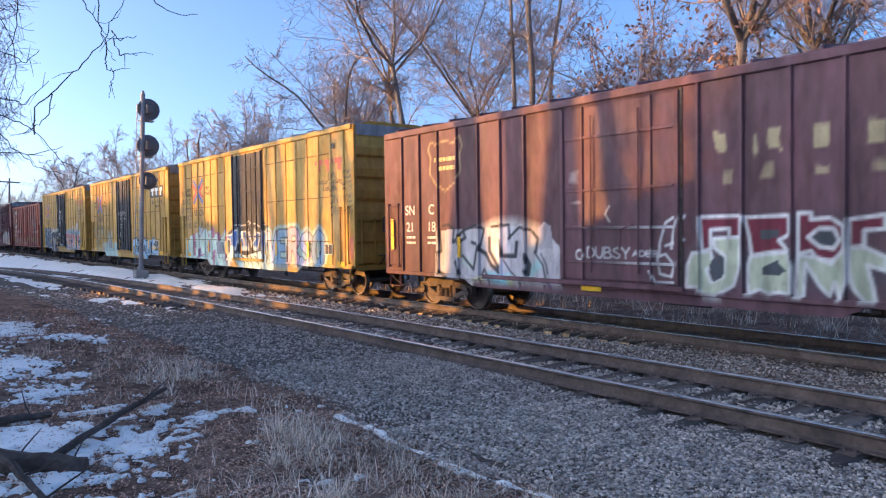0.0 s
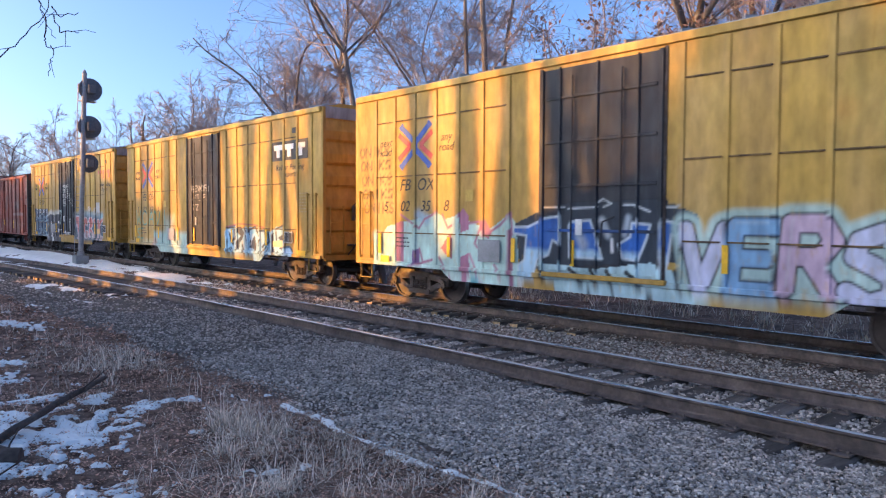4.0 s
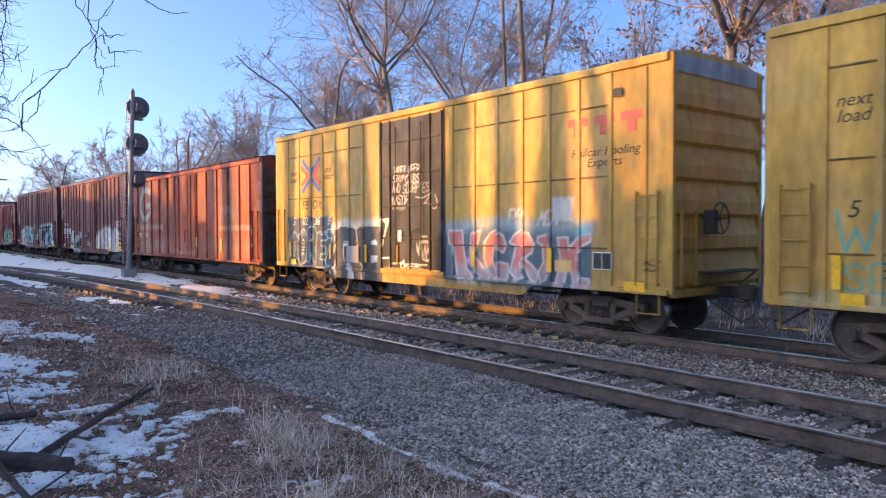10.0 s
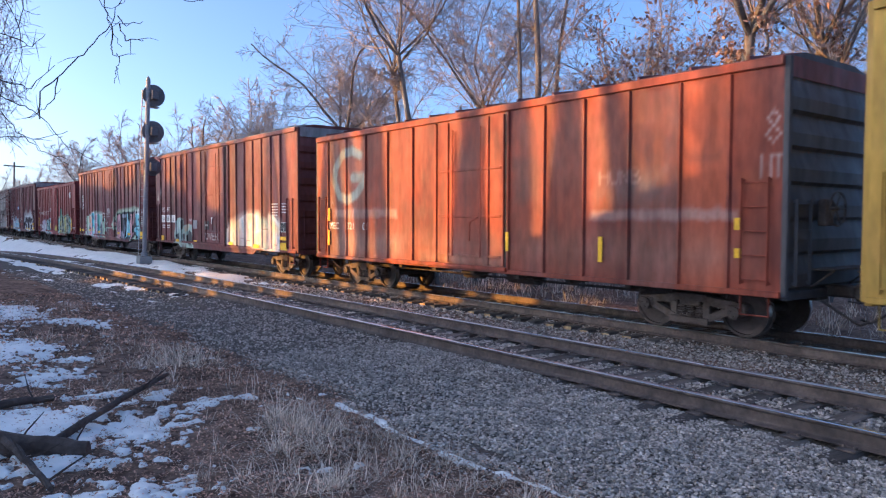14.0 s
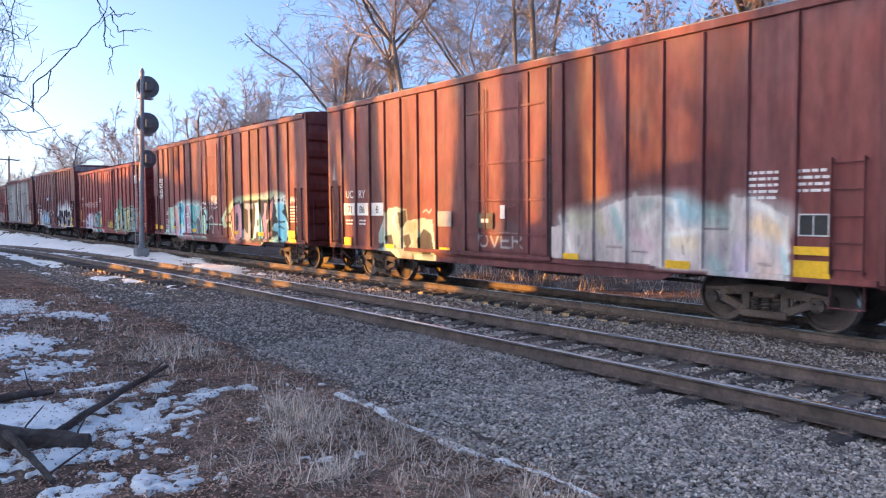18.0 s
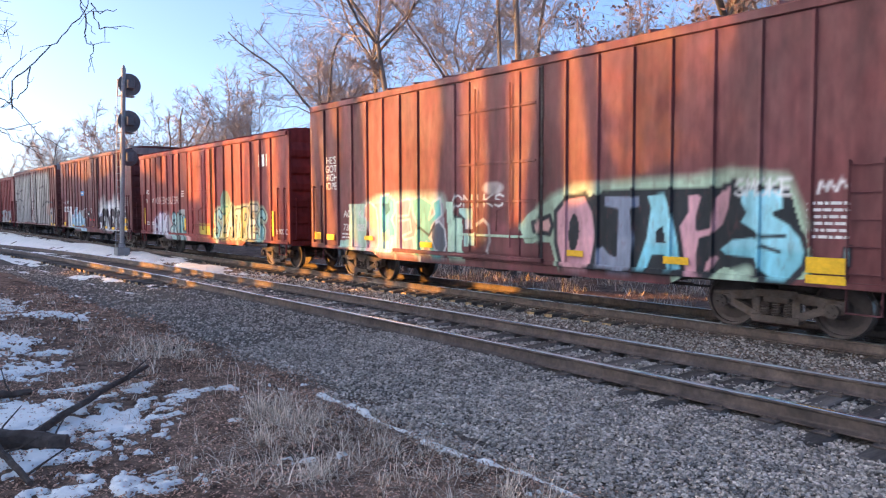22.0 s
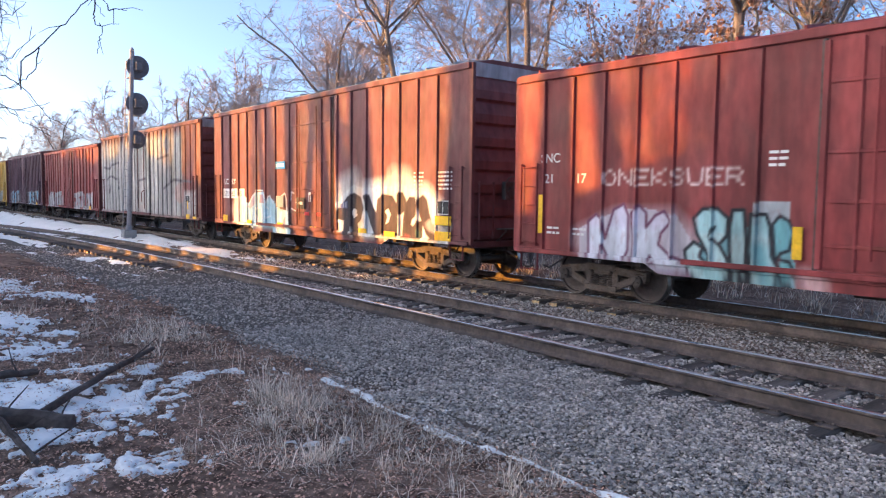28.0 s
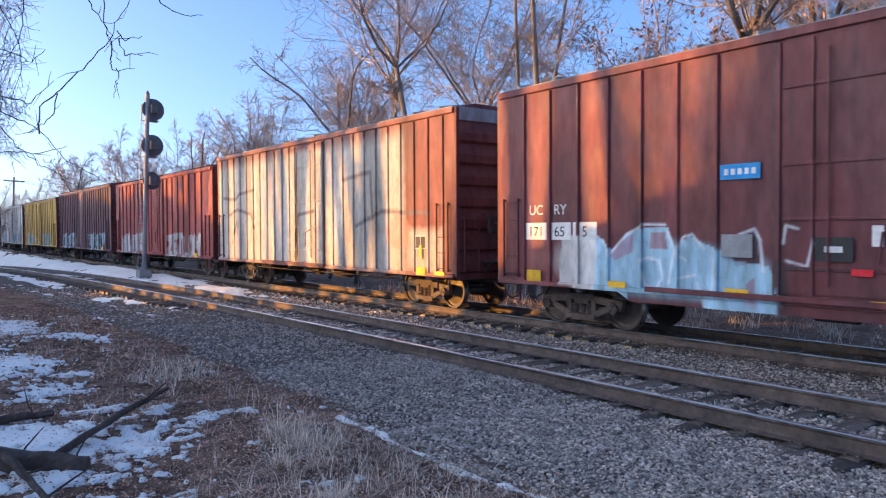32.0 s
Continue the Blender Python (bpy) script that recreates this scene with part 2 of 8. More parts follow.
def noise2(x, y, scale, seed=0):
    """Smooth value noise on arrays, -1 to 1."""
    x, y = np.asarray(x, float) * scale + seed * 17.3, np.asarray(y, float) * scale - seed * 9.1
    xi, yi = np.floor(x), np.floor(y)
    fx, fy = x - xi, y - yi
    fx, fy = fx * fx * (3 - 2 * fx), fy * fy * (3 - 2 * fy)

    def h(a, b):
        v = np.sin(a * 127.1 + b * 311.7 + seed * 74.7) * 43758.5453
        return (v - np.floor(v)) * 2 - 1
    return (h(xi, yi) * (1 - fx) + h(xi + 1, yi) * fx) * (1 - fy) + (h(xi, yi + 1) * (1 - fx) + h(xi + 1, yi + 1) * fx) * fy


def fall(y):
    """The empty track dips away in the distance."""
    y = np.asarray(y, float)
    return -0.00024 * np.clip(y - 8, 0, 62) ** 2 - 0.0297 * np.clip(y - 70, 0, 400)


def ground_z(x, y):
    x, y = np.asarray(x, float), np.asarray(y, float)
    near = np.clip((11.0 - x) / 2.0, 0, 1)
    z = -0.2 + fall(y) * near
    z = z + np.clip((x - 8.9) / 0.8, 0, 1) * np.clip((11.6 - x) / 0.9, 0, 1) * np.clip((y - 20) / 18, 0, 1) * (0.15 + 0.10 * noise2(x, y, 0.35, 5))
    ends = 0.045 * np.clip((7.5 - y) / 2, 0, 1) - 0.012 * np.clip((y - 6) / 2, 0, 1) + 0.13 * np.clip((y - 18) / 5, 0, 1)
    z = z - ends * np.clip((x - 5.3) / 0.6, 0, 1) * np.clip((7.25 - x) / 0.25, 0, 1) - 0.02 * np.clip((x - 8.4) / 0.3, 0, 1) * np.clip((9.9 - x) / 0.4, 0, 1)
    z = z - 0.12 * np.clip((x - 3.4) / 1.6, 0, 1) * np.clip((6.4 - x) / 0.5, 0, 1) * np.clip((y - 15) / 5, 0, 1) * np.clip((40 - y) / 6, 0, 1)
    z = z - (0.03 + 0.07 * np.clip((y - 7.5) / 3, 0, 1)) * np.clip((x - 10.9) / 0.4, 0, 1) * np.clip((12.0 - x) / 0.3, 0, 1)
    rough = np.where((x > 4.2) & (x < 15.5), 0.012, 0.05)
    z = z + rough * noise2(x, y, 0.9, 1) + rough * 0.5 * noise2(x, y, 3.1, 2)
    back = np.clip((-5.5 - x) / 6.5, 0, 1)
    high = SHADE_BANK_LOW + (SHADE_BANK_HIGH - SHADE_BANK_LOW) * np.clip((SHADE_BANK_TURN - y) / 12, 0, 1)
    high = high + 1.3 * np.clip((24.0 - y) / 4, 0, 1) + 4.6 * np.clip((y - 40.5) / 15, 0, 1) + 1.8 * np.clip((y - 64) / 20, 0, 1) + 0.03 * np.clip(y - 84, 0, 120)
    high = high * (0.15 + 0.85 * np.clip((y - 5) / 8, 0, 1))      # lowered at the near end so more sky lights the near cars
    along = y + 0.7 * x                      # a gap shaped into the added bank to let low sun reach the ground
    sun_gap = np.clip((along - 22.5) / 1.5, 0, 1) * np.clip((37.0 - along) / 3, 0, 1)
    high = high * (1 - sun_gap) + np.minimum(high, 2.2) * sun_gap
    z = z + back * back * (3 - 2 * back) * (high + 0.45 * noise2(x, y, 0.22, 3) + 0.25 * noise2(x, y, 0.6, 4))
    return z + np.clip((x - 19) / 30, 0, 1) * 0.6 * (1 + noise2(x, y, 0.06, 6))


SHADE_BANK_LOW, SHADE_BANK_HIGH, SHADE_BANK_TURN = 3.2, 5.4, 36.0      # unseen bank added behind the camera to block the sun, higher towards one end


def axis_steps(*spans):
    out = []
    for a, b, step in spans:
        out.append(np.arange(a, b, step))
    return np.unique(np.concatenate(out + [[spans[-1][1]]]))


gx = axis_steps((-1500, -200, 130), (-200, -40, 20), (-40, -3, 0.7), (-3, 16.5, 0.18), (16.5, 60, 1.6), (60, 200, 14), (200, 1500, 130))
gy = axis_steps((-1500, -200, 130), (-200, -20, 15), (-20, -4, 1.2), (-4, 26, 0.22), (26, 90, 0.8), (90, 200, 10), (200, 2500, 150))
GX, GY = np.meshgrid(gx, gy)
GZ = ground_z(GX, GY)
nxg, nyg = len(gx), len(gy)
idx = np.arange(nxg * nyg).reshape(nyg, nxg)
g_quads = np.stack([idx[:-1, :-1], idx[:-1, 1:], idx[1:, 1:], idx[1:, :-1]], -1).reshape(-1, 4)


def ground_material():
    """Trodden earth and leaf mould, with crushed grey stone along the tracks."""
    m = material("earth_and_leaf_mould", (0.30, 0.195, 0.14), 0.95, 0, 0.45, 5, 1.0, 30, tint=(0.11, 0.068, 0.05), tint_scale=7, bump_dist=0.03)
    nt = m.node_tree
    n, link = nt.nodes, nt.links.new
    bsdf = n["Principled BSDF"]
    bsdf.inputs["Specular IOR Level"].default_value = 0.05
    earth = bsdf.inputs["Base Color"].links[0].from_socket
    co = n.new("ShaderNodeTexCoord")
    sep = n.new("ShaderNodeSeparateXYZ")
    link(co.outputs["Object"], sep.inputs[0])
    wob = n.new("ShaderNodeTexNoise")
    wob.inputs["Scale"].default_value, wob.inputs["Detail"].default_value = 1.3, 5
    link(co.outputs["Object"], wob.inputs["Vector"])
    add = n.new("ShaderNodeMath")
    add.operation = "MULTIPLY_ADD"
    link(wob.outputs[0], add.inputs[0])
    add.inputs[1].default_value = 1.2
    link(sep.outputs[0], add.inputs[2])

    def step(lo, hi):
        r = n.new("ShaderNodeMapRange")
        r.inputs[1].default_value, r.inputs[2].default_value = lo, hi
        link(add.outputs[0], r.inputs[0])
        return r.outputs[0]
    near_edge, far_edge = step(4.55, 4.85), step(14.6, 14.2)
    both = n.new("ShaderNodeMath")
    both.operation = "MULTIPLY"
    link(near_edge, both.inputs[0])
    link(far_edge, both.inputs[1])
    fine = n.new("ShaderNodeTexVoronoi")
    fine.inputs["Scale"].default_value = 20.0
    link(co.outputs["Object"], fine.inputs["Vector"])
    ramp = n.new("ShaderNodeValToRGB")
    ramp.color_ramp.elements[0].color, ramp.color_ramp.elements[1].color = (0.22, 0.185, 0.155, 1), (0.07, 0.058, 0.048, 1)
    link(fine.outputs["Distance"], ramp.inputs[0])
    x = n.new("ShaderNodeMix")
    x.data_type = "RGBA"
    mid = n.new("ShaderNodeMapRange")
    mid.inputs[1].default_value, mid.inputs[2].default_value, mid.inputs[3].default_value, mid.inputs[4].default_value = 9.4, 10.0, 1.0, 0.35
    link(add.outputs[0], mid.inputs[0])
    less = n.new("ShaderNodeMath")
    less.operation = "MULTIPLY"
    link(both.outputs[0], less.inputs[0])
    link(mid.outputs[0], less.inputs[1])
    link(less.outputs[0], x.inputs[0])
    link(earth, x.inputs[6])
    link(ramp.outputs[0], x.inputs[7])
    # snow white added all over the unseen bank to bounce light onto the cars
    west = n.new("ShaderNodeMath")
    west.operation = "MULTIPLY_ADD"
    link(wob.outputs[0], west.inputs[0])
    west.inputs[1].default_value = 5.0
    link(sep.outputs[0], west.inputs[2])
    bounce_cover = n.new("ShaderNodeMapRange")
    bounce_cover.inputs[1].default_value, bounce_cover.inputs[2].default_value = 1.6, 1.0
    link(west.outputs[0], bounce_cover.inputs[0])
    x2 = n.new("ShaderNodeMix")
    x2.data_type = "RGBA"
    link(bounce_cover.outputs[0], x2.inputs[0])
    link(x.outputs[2], x2.inputs[6])
    x2.inputs[7].default_value = (0.78, 0.78, 0.79, 1)
    link(x2.outputs[2], bsdf.inputs["Base Color"])
    return m


ground = tagged(new("ground", raw_mesh("ground", np.stack([GX, GY, GZ], -1).reshape(-1, 3), g_quads, ground_material(), True)),
                "bare winter earth with leaf mould and grey railway gravel", "ground", kind="structure")

# ---- tracks ----
RAIL_HALF = [(0.075, -0.18), (0.075, -0.168), (0.02, -0.150), (0.009, -0.135), (0.009, -0.05), (0.03, -0.038), (0.036, -0.030), (0.036, -0.008), (0.028, 0.0)]
RAIL_OUTLINE = [(x, z) for x, z in RAIL_HALF] + [(-x, z) for x, z in RAIL_HALF[::-1]]


def rail_mesh(name, x, z, ys, zs, mats):
    """A rail with head, web and foot, following the level of the track; its running face is worn bright."""
    k = len(RAIL_OUTLINE)
    co = np.array([(x + px, y, z + dz + pz) for y, dz in zip(ys, zs) for px, pz in RAIL_OUTLINE])
    quads = [(i * k + j, i * k + (j + 1) % k, (i + 1) * k + (j + 1) % k, (i + 1) * k + j) for i in range(len(ys) - 1) for j in range(k)]
    me = raw_mesh(name, co, np.array(quads)[:, ::-1])
    for m in mats:
        me.materials.append(m)
    me.polygons.foreach_set("material_index", [1 if j % k in (7, 8, 9) else 0 for j in range(len(quads))])
    return me


def track(x_mid, level, name, label, y0, y1, sunlit_from):
    """Rails, ties and tie plates of one track, in cant; farther along, most ties have sunlight painted into pale end
    faces.
    """
    top = thing(name, Matrix.Identity(4), label, "railway track", kind="structure")
    ys = np.arange(y0, y1 + 0.1, 4.0)
    for side in (-1, 1):
        z = CANT * GAUGE / 2 * (1 + side)
        part("rail", rail_mesh("rail", x_mid + side * GAUGE / 2, z, ys, level(ys), (M_RAIL, M_RAILHEAD)), None, top)
    r = random.Random(x_mid)
    tie_meshes = []
    for k in range(6):
        g = Geo()
        g.box(-1.3, 1.3, -0.12, 0.12, -0.18, 0.0, 0.018)
        me = g.mesh("tie", M_TIE)
        for v in me.vertices:
            v.co += Vector((r.uniform(-0.012, 0.012), r.uniform(-0.009, 0.009), r.uniform(-0.007, 0.004)))
        me.materials.append(M_TIE_END_SUNLIT)
        me.polygons.foreach_set("material_index", [1 if abs(p.normal.x) > 0.9 and k > 2 else 0 for p in me.polygons])
        tie_meshes.append(me)
    g = Geo()
    g.box(-0.18, 0.18, -0.09, 0.09, 0, 0.018, 0.005)
    for sx in (-0.095, 0.095):
        for sy in (-0.05, 0.05):
            g.box(sx - 0.014, sx + 0.014, sy - 0.012, sy + 0.012, 0.015, 0.045, 0.004)
    plate = g.mesh("tie_plate", M_RAIL)
    count = int((y1 - y0) / 0.52)
    for i in range(count):
        y = y0 + 0.52 * i + r.uniform(-0.04, 0.04)
        if y > 75:
            break
        tie = new("tie", tie_meshes[r.randrange(3) + (3 if y > sunlit_from and r.random() < 0.8 else 0)])
        tie.parent = top
        tie.matrix_basis = pose(x_mid + r.uniform(-0.05, 0.05), y, TRAIN_Z - 0.197 + float(level(y)), 0, -math.degrees(CANT), r.uniform(-1.2, 1.2))
        if y < 24:
            for side in (-1, 1):
                p = new("tie_plate", plate)
                p.parent = top
                p.matrix_basis = pose(x_mid + side * GAUGE / 2, y, CANT * GAUGE / 2 * (1 + side) - 0.197 + float(level(y)), 0, -math.degrees(CANT), 0)
    return top


track(NEAR_X, fall, "empty_track", "empty rusty railway track on weathered ties in grey ballast", -8, 220, 16.0)
train_track = track(TRAIN_X, lambda y: np.zeros_like(np.asarray(y, float)), "train_track", "second railway track under the passing boxcars, worn bright rails", -28, 300, 8.0)

# ---- boxcars ----
CAR_L = 15.65
LENGTHS = [15.65, 15.35, 15.70, 15.38, 15.25, 15.70, 16.30, 15.42, 15.52] + [15.65] * 7
FRONTS = [1.15, 18.6, 35.72, 53.25, 69.9, 86.65, 103.98, 121.88, 138.9, 156.09, 172.52, 189.61, 206.78, 224.02, 241.2, 258.4]
TRAVEL = np.polyfit([0, 8, 16, 24, 32], [0, 36.33, 73.45, 108.79, 142.14], 3)
TRAVEL[-1] = 0.0


def travel(t):
    """Metres that the train has rolled by t."""
    return float(np.polyval(TRAVEL, t))


YELLOW, RED, MAROON, ORANGE, BROWN, WHITE_C = (0.505, 0.308, 0.06), (0.165, 0.052, 0.055), (0.14, 0.074, 0.09), (0.33, 0.066, 0.034), (0.18, 0.062, 0.058), (0.66, 0.64, 0.6)


def paint_material(name, c, rust, offset=0.0):
    return material(name, c, 0.68, 0.0, 0.30, 3.0, 0.12, 30, tint=rust, tint_at=0.56, tint_scale=1.3, stretch=(1, 1, 0.4), paint=True, per_object=0.03, streak=0.18 if c is YELLOW else 0.34, offset=offset)


PAINTS = {
    "yellow": ("faded_yellow_car_paint", YELLOW, (0.44, 0.26, 0.07)),
    "red": ("red_car_paint", RED, (0.13, 0.052, 0.055)),
    "maroon": ("maroon_car_paint", MAROON, (0.14, 0.066, 0.076)),
    "orange": ("orange_red_car_paint", ORANGE, (0.15, 0.042, 0.034)),
    "crimson": ("crimson_red_car_paint", (0.27, 0.05, 0.048), (0.19, 0.042, 0.04)),
    "brown": ("brown_red_car_paint", BROWN, (0.19, 0.068, 0.055)),
    "white": ("dirty_white_car_paint", WHITE_C, (0.36, 0.25, 0.17)),
    "black": ("black_door_paint", (0.028, 0.032, 0.042), (0.042, 0.042, 0.046)),
    "grey": ("dark_grey_end_paint", (0.10, 0.098, 0.105), (0.07, 0.06, 0.058)),
    "galvanised": ("galvanised_roof_sheet", (0.36, 0.37, 0.38), (0.25, 0.22, 0.2)),
}
M_BODY = {k: paint_material(*v) for k, v in PAINTS.items()}


def sheet(u, w, x, paint=None, uv=None):
    """A flat sheet facing the near side over u (along the car) and w (up), with a painted layer."""
    U, W = np.meshgrid(u, w)
    co = np.stack([np.full_like(U, x), CAR_L / 2 - U, W], -1).reshape(-1, 3)
    nx, ny = len(u), len(w)
    k = np.arange(nx * ny).reshape(ny, nx)
    q = np.stack([k[:-1, :-1], k[:-1, 1:], k[1:, 1:], k[1:, :-1]], -1).reshape(-1, 4)
    return co, q


def put_paint(me, paint):
    """Stores the painted layer (graffiti, patches) on a mesh as colour and cover."""
    co = np.empty(len(me.vertices) * 3, dtype=np.float32)
    me.vertices.foreach_get("co", co)
    co = co.reshape(-1, 3)
    rgba = paint(CAR_L / 2 - co[:, 1], co[:, 2]) if paint else np.zeros((len(co), 4))
    at = me.attributes.new("paint", "FLOAT_COLOR", "POINT")
    at.data.foreach_set("color", rgba.astype(np.float32).ravel())
    return me

# ---- painted layer: stroke letters, patches, shapes ----
GLYPHS = {
    "A": "0,0 .5,1 1,0|.2,.4 .8,.4", "B": "0,0 0,1 .7,1 .85,.75 .6,.53 0,.53|.6,.53 1,.28 .75,0 0,0", "C": "1,.85 .6,1 .15,.8 0,.5 .15,.15 .6,0 1,.15",
    "D": "0,0 0,1 .6,1 1,.65 1,.3 .6,0 0,0", "E": "1,1 0,1 0,0 1,0|0,.5 .8,.5", "G": "1,.8 .6,1 .15,.8 0,.5 .15,.15 .6,0 1,.2 1,.45 .6,.45",
    "F": "0,0 0,1 1,1|0,.5 .8,.5", "Q": ".5,1 .1,.8 0,.45 .15,.1 .5,0 .85,.1 1,.45 .9,.8 .5,1|.6,.3 1,0", "H": "0,0 0,1|1,0 1,1|0,.5 1,.5", "I": ".5,0 .5,1", "J": ".9,1 .9,.3 .6,0 .2,.1 .05,.35", "K": "0,0 0,1|1,1 .05,.48 1,0", "L": "0,1 0,0 .9,0",
    "M": "0,0 .1,1 .5,.4 .9,1 1,0", "N": "0,0 0,1 1,0 1,1", "O": ".5,1 .1,.8 0,.45 .15,.1 .5,0 .85,.1 1,.45 .9,.8 .5,1", "P": "0,0 0,1 .7,1 .95,.75 .7,.48 0,.48",
    "R": "0,0 0,1 .7,1 .95,.75 .7,.5 0,.5|.45,.5 1,0", "S": "1,.85 .6,1 .15,.88 .08,.65 .5,.52 .92,.36 .85,.1 .45,0 0,.15", "T": "0,1 1,1|.5,1 .5,0",
    "U": "0,1 .05,.25 .3,0 .7,0 .95,.25 1,1", "V": "0,1 .5,0 1,1", "W": "0,1 .25,0 .5,.6 .75,0 1,1", "X": "0,0 1,1|0,1 1,0", "Y": "0,1 .5,.5 1,1|.5,.5 .5,0",
    "Z": "0,1 1,1 0,0 1,0", "8": ".5,.52 .1,.75 .5,1 .9,.75 .5,.52 0,.25 .5,0 1,.25 .5,.52", " ": "",
}


def letters(text, s, z, w, h, gap=0.25, slant=0.0, drop=0.0):
    """Strokes of a hand-sprayed word; s runs with the reading direction."""
    out = []
    for i, ch in enumerate(text):
        for line in filter(None, GLYPHS[ch].split("|")):
            pts = [tuple(float(v) for v in p.split(",")) for p in line.split()]
            out.append([(s + (i * (1 + gap) + x) * w + slant * y * h, z + y * h + drop * ((i * 7) % 3 - 1)) for x, y in pts])
    return out


def piece(text, s, z, w, h, fill, edge, halo=None, fat=0.11, line=0.045, gap=0.35, slant=0.08, drop=0.06, halo_fat=0.16):
    """A block-letter graffiti: soft halo, outline and filled strokes, letter over letter. A fill of two colours and a height changes colour there."""
    fills = fill if isinstance(fill, list) else [fill]
    st = [letters(ch, s + i * (1 + gap) * w, z + drop * ((i * 7) % 3 - 1), w, h, gap, slant, 0.0) for i, ch in enumerate(text)]
    out = []
    if halo:
        out += [("stroke", p, fat + halo_fat, halo, 0.92, 0.10) for ch in st for p in ch]
    for i, ch in enumerate(st):
        out += [("stroke", p, fat + line, edge, 1.0, 0.032) for p in ch]
        out += [("stroke", p, fat, fills[i % len(fills)], 1.0, 0.032) for p in ch]
        out += [("stroke", [(x + 0.02, y + fat * 0.45) for x, y in p[:2]], 0.014, (0.72, 0.72, 0.7), 0.35, 0.02) for p in ch[:1]]
    return out


def panel_wear(posts, eave, sill, colours, seed, amount=0.35):
    """Uneven fading, repaints and grime, panel by panel between the posts."""
    r = random.Random(seed)
    edges = [0.0] + sorted(posts) + [CAR_L]
    out = []
    for a, b in zip(edges, edges[1:]):
        out += patch(a, b, sill - 0.1, eave, r.choice(colours), r.uniform(0.0, amount), 0.03)
        for _ in range(r.choice((0, 1, 1, 2))):
            z = r.uniform(sill, eave - 0.8)
            out += patch(a + 0.05, b - 0.05, z, z + r.uniform(0.3, 1.2), r.choice(colours), r.uniform(0.1, amount), r.uniform(0.03, 0.4))
    return out


def tag_line(text, s, z, w, h, color, width=0.018, soft=0.03, **kw):
    return [("stroke", p, width, color, 0.95, soft) for p in letters(text, s, z, w, h, **kw)]


def patch(s0, s1, z0, z1, color, alpha=0.9, soft=0.08):
    return [("patch", (s0, s1, z0, z1), 0, color, alpha, soft)]


def blob(s, z, rs, rz, color, alpha=1.0, soft=0.06):
    return [("blob", (s, z, rs, rz), 0, color, alpha, soft)]


def poly(pts, color, alpha=1.0):
    return [("poly", pts, 0, color, alpha, 0)]


def dots(text):
    return [tuple(float(v) for v in p.split(",")) for p in text.split()]


def mural(*rows):
    """Sprayed shapes given as points of (along, up): filled, filled with an outline, drawn lines, and soft clouds of paint."""
    def lift(c):
        return (lift(c[0]), lift(c[1]), c[2]) if isinstance(c[0], tuple) else (tuple(min(0.84, 1.1 * v) for v in c) if max(c) > 0.3 else c)

    out = []
    for kind, text, color, *rest in rows:
        pts, color = dots(text), lift(color)
        if kind in ("fill", "shape"):
            out += poly(pts, color)
        if kind == "shape":
            out.append(("stroke", pts + pts[:1], rest[1], rest[0], 1.0, 0.03))
        elif kind == "line":
            out.append(("stroke", pts, rest[0], color, 0.96, 0.03))
        elif kind == "soft":
            out.append(("stroke", pts, rest[0], color, 0.85, rest[0] * 1.3))
    return out


def painter(prims):
    """Turns painted shapes into a function of (along, up) that gives colour and cover."""
    def paint(u, z):
        rgb, a = np.zeros((len(u), 3)), np.zeros(len(u))
        wob = noise2(u, z, 5.0, 11) * 0.03 + noise2(u, z, 14.0, 12) * 0.015
        for kind, d, width, color, alpha, soft in prims:
            if kind == "stroke":
                p = np.array(d)
                near = np.flatnonzero((u > p[:, 0].min() - width - soft) & (u < p[:, 0].max() + width + soft) & (z > p[:, 1].min() - width - soft) & (z < p[:, 1].max() + width + soft))
                if not len(near):
                    continue
                q = np.stack([u[near], z[near]], -1)
                dist = np.full(len(near), 9.0)
                for i in range(len(p) - 1):
                    e = p[i + 1] - p[i]
                    t = np.clip(((q - p[i]) @ e) / max(e @ e, 1e-9), 0, 1)
                    dist = np.minimum(dist, np.linalg.norm(q - p[i] - t[:, None] * e, axis=1))
                k = np.clip((width - dist) / max(soft, 0.01) + 0.5, 0, 1)
            else:
                if kind == "poly":
                    p = np.array(d)
                    near = np.flatnonzero((u > p[:, 0].min()) & (u < p[:, 0].max()) & (z > p[:, 1].min()) & (z < p[:, 1].max()))
                    x, y = u[near], z[near]
                    inside = np.zeros(len(near), bool)
                    for i in range(len(p)):
                        (x0, y0), (x1, y1) = p[i], p[i - 1]
                        if y0 != y1:
                            inside ^= ((y0 > y) != (y1 > y)) & (x < (x1 - x0) * (y - y0) / (y1 - y0) + x0)
                    k = inside.astype(float)
                elif kind == "patch":
                    near = np.arange(len(u))
                    s0, s1, z0, z1 = d
                    k = np.clip(np.minimum(np.minimum(u - s0, s1 - u), np.minimum(z - z0, z1 - z)) / soft + wob / soft, 0, 1)
                else:
                    near = np.arange(len(u))
                    s_, z_, rs, rz = d
                    r = np.hypot((u - s_) / rs, (z - z_) / rz)
                    k = np.clip((1 - r + wob * 2) / max(soft / min(rs, rz), 0.05), 0, 1)
            k = k * alpha
            col = np.array(color[:3]) if not isinstance(color[0], tuple) else np.array(color[0]) + (np.array(color[1]) - np.array(color[0])) * np.clip((z[near] + wob[near] - color[2]) / 0.10 + 0.5, 0, 1)[:, None]
            rgb[near] = rgb[near] * (1 - k[:, None]) + col * k[:, None]
            a[near] = a[near] + k * (1 - a[near])
        ok = a > 1e-4
        rgb[ok] = rgb[ok] / a[ok][:, None]
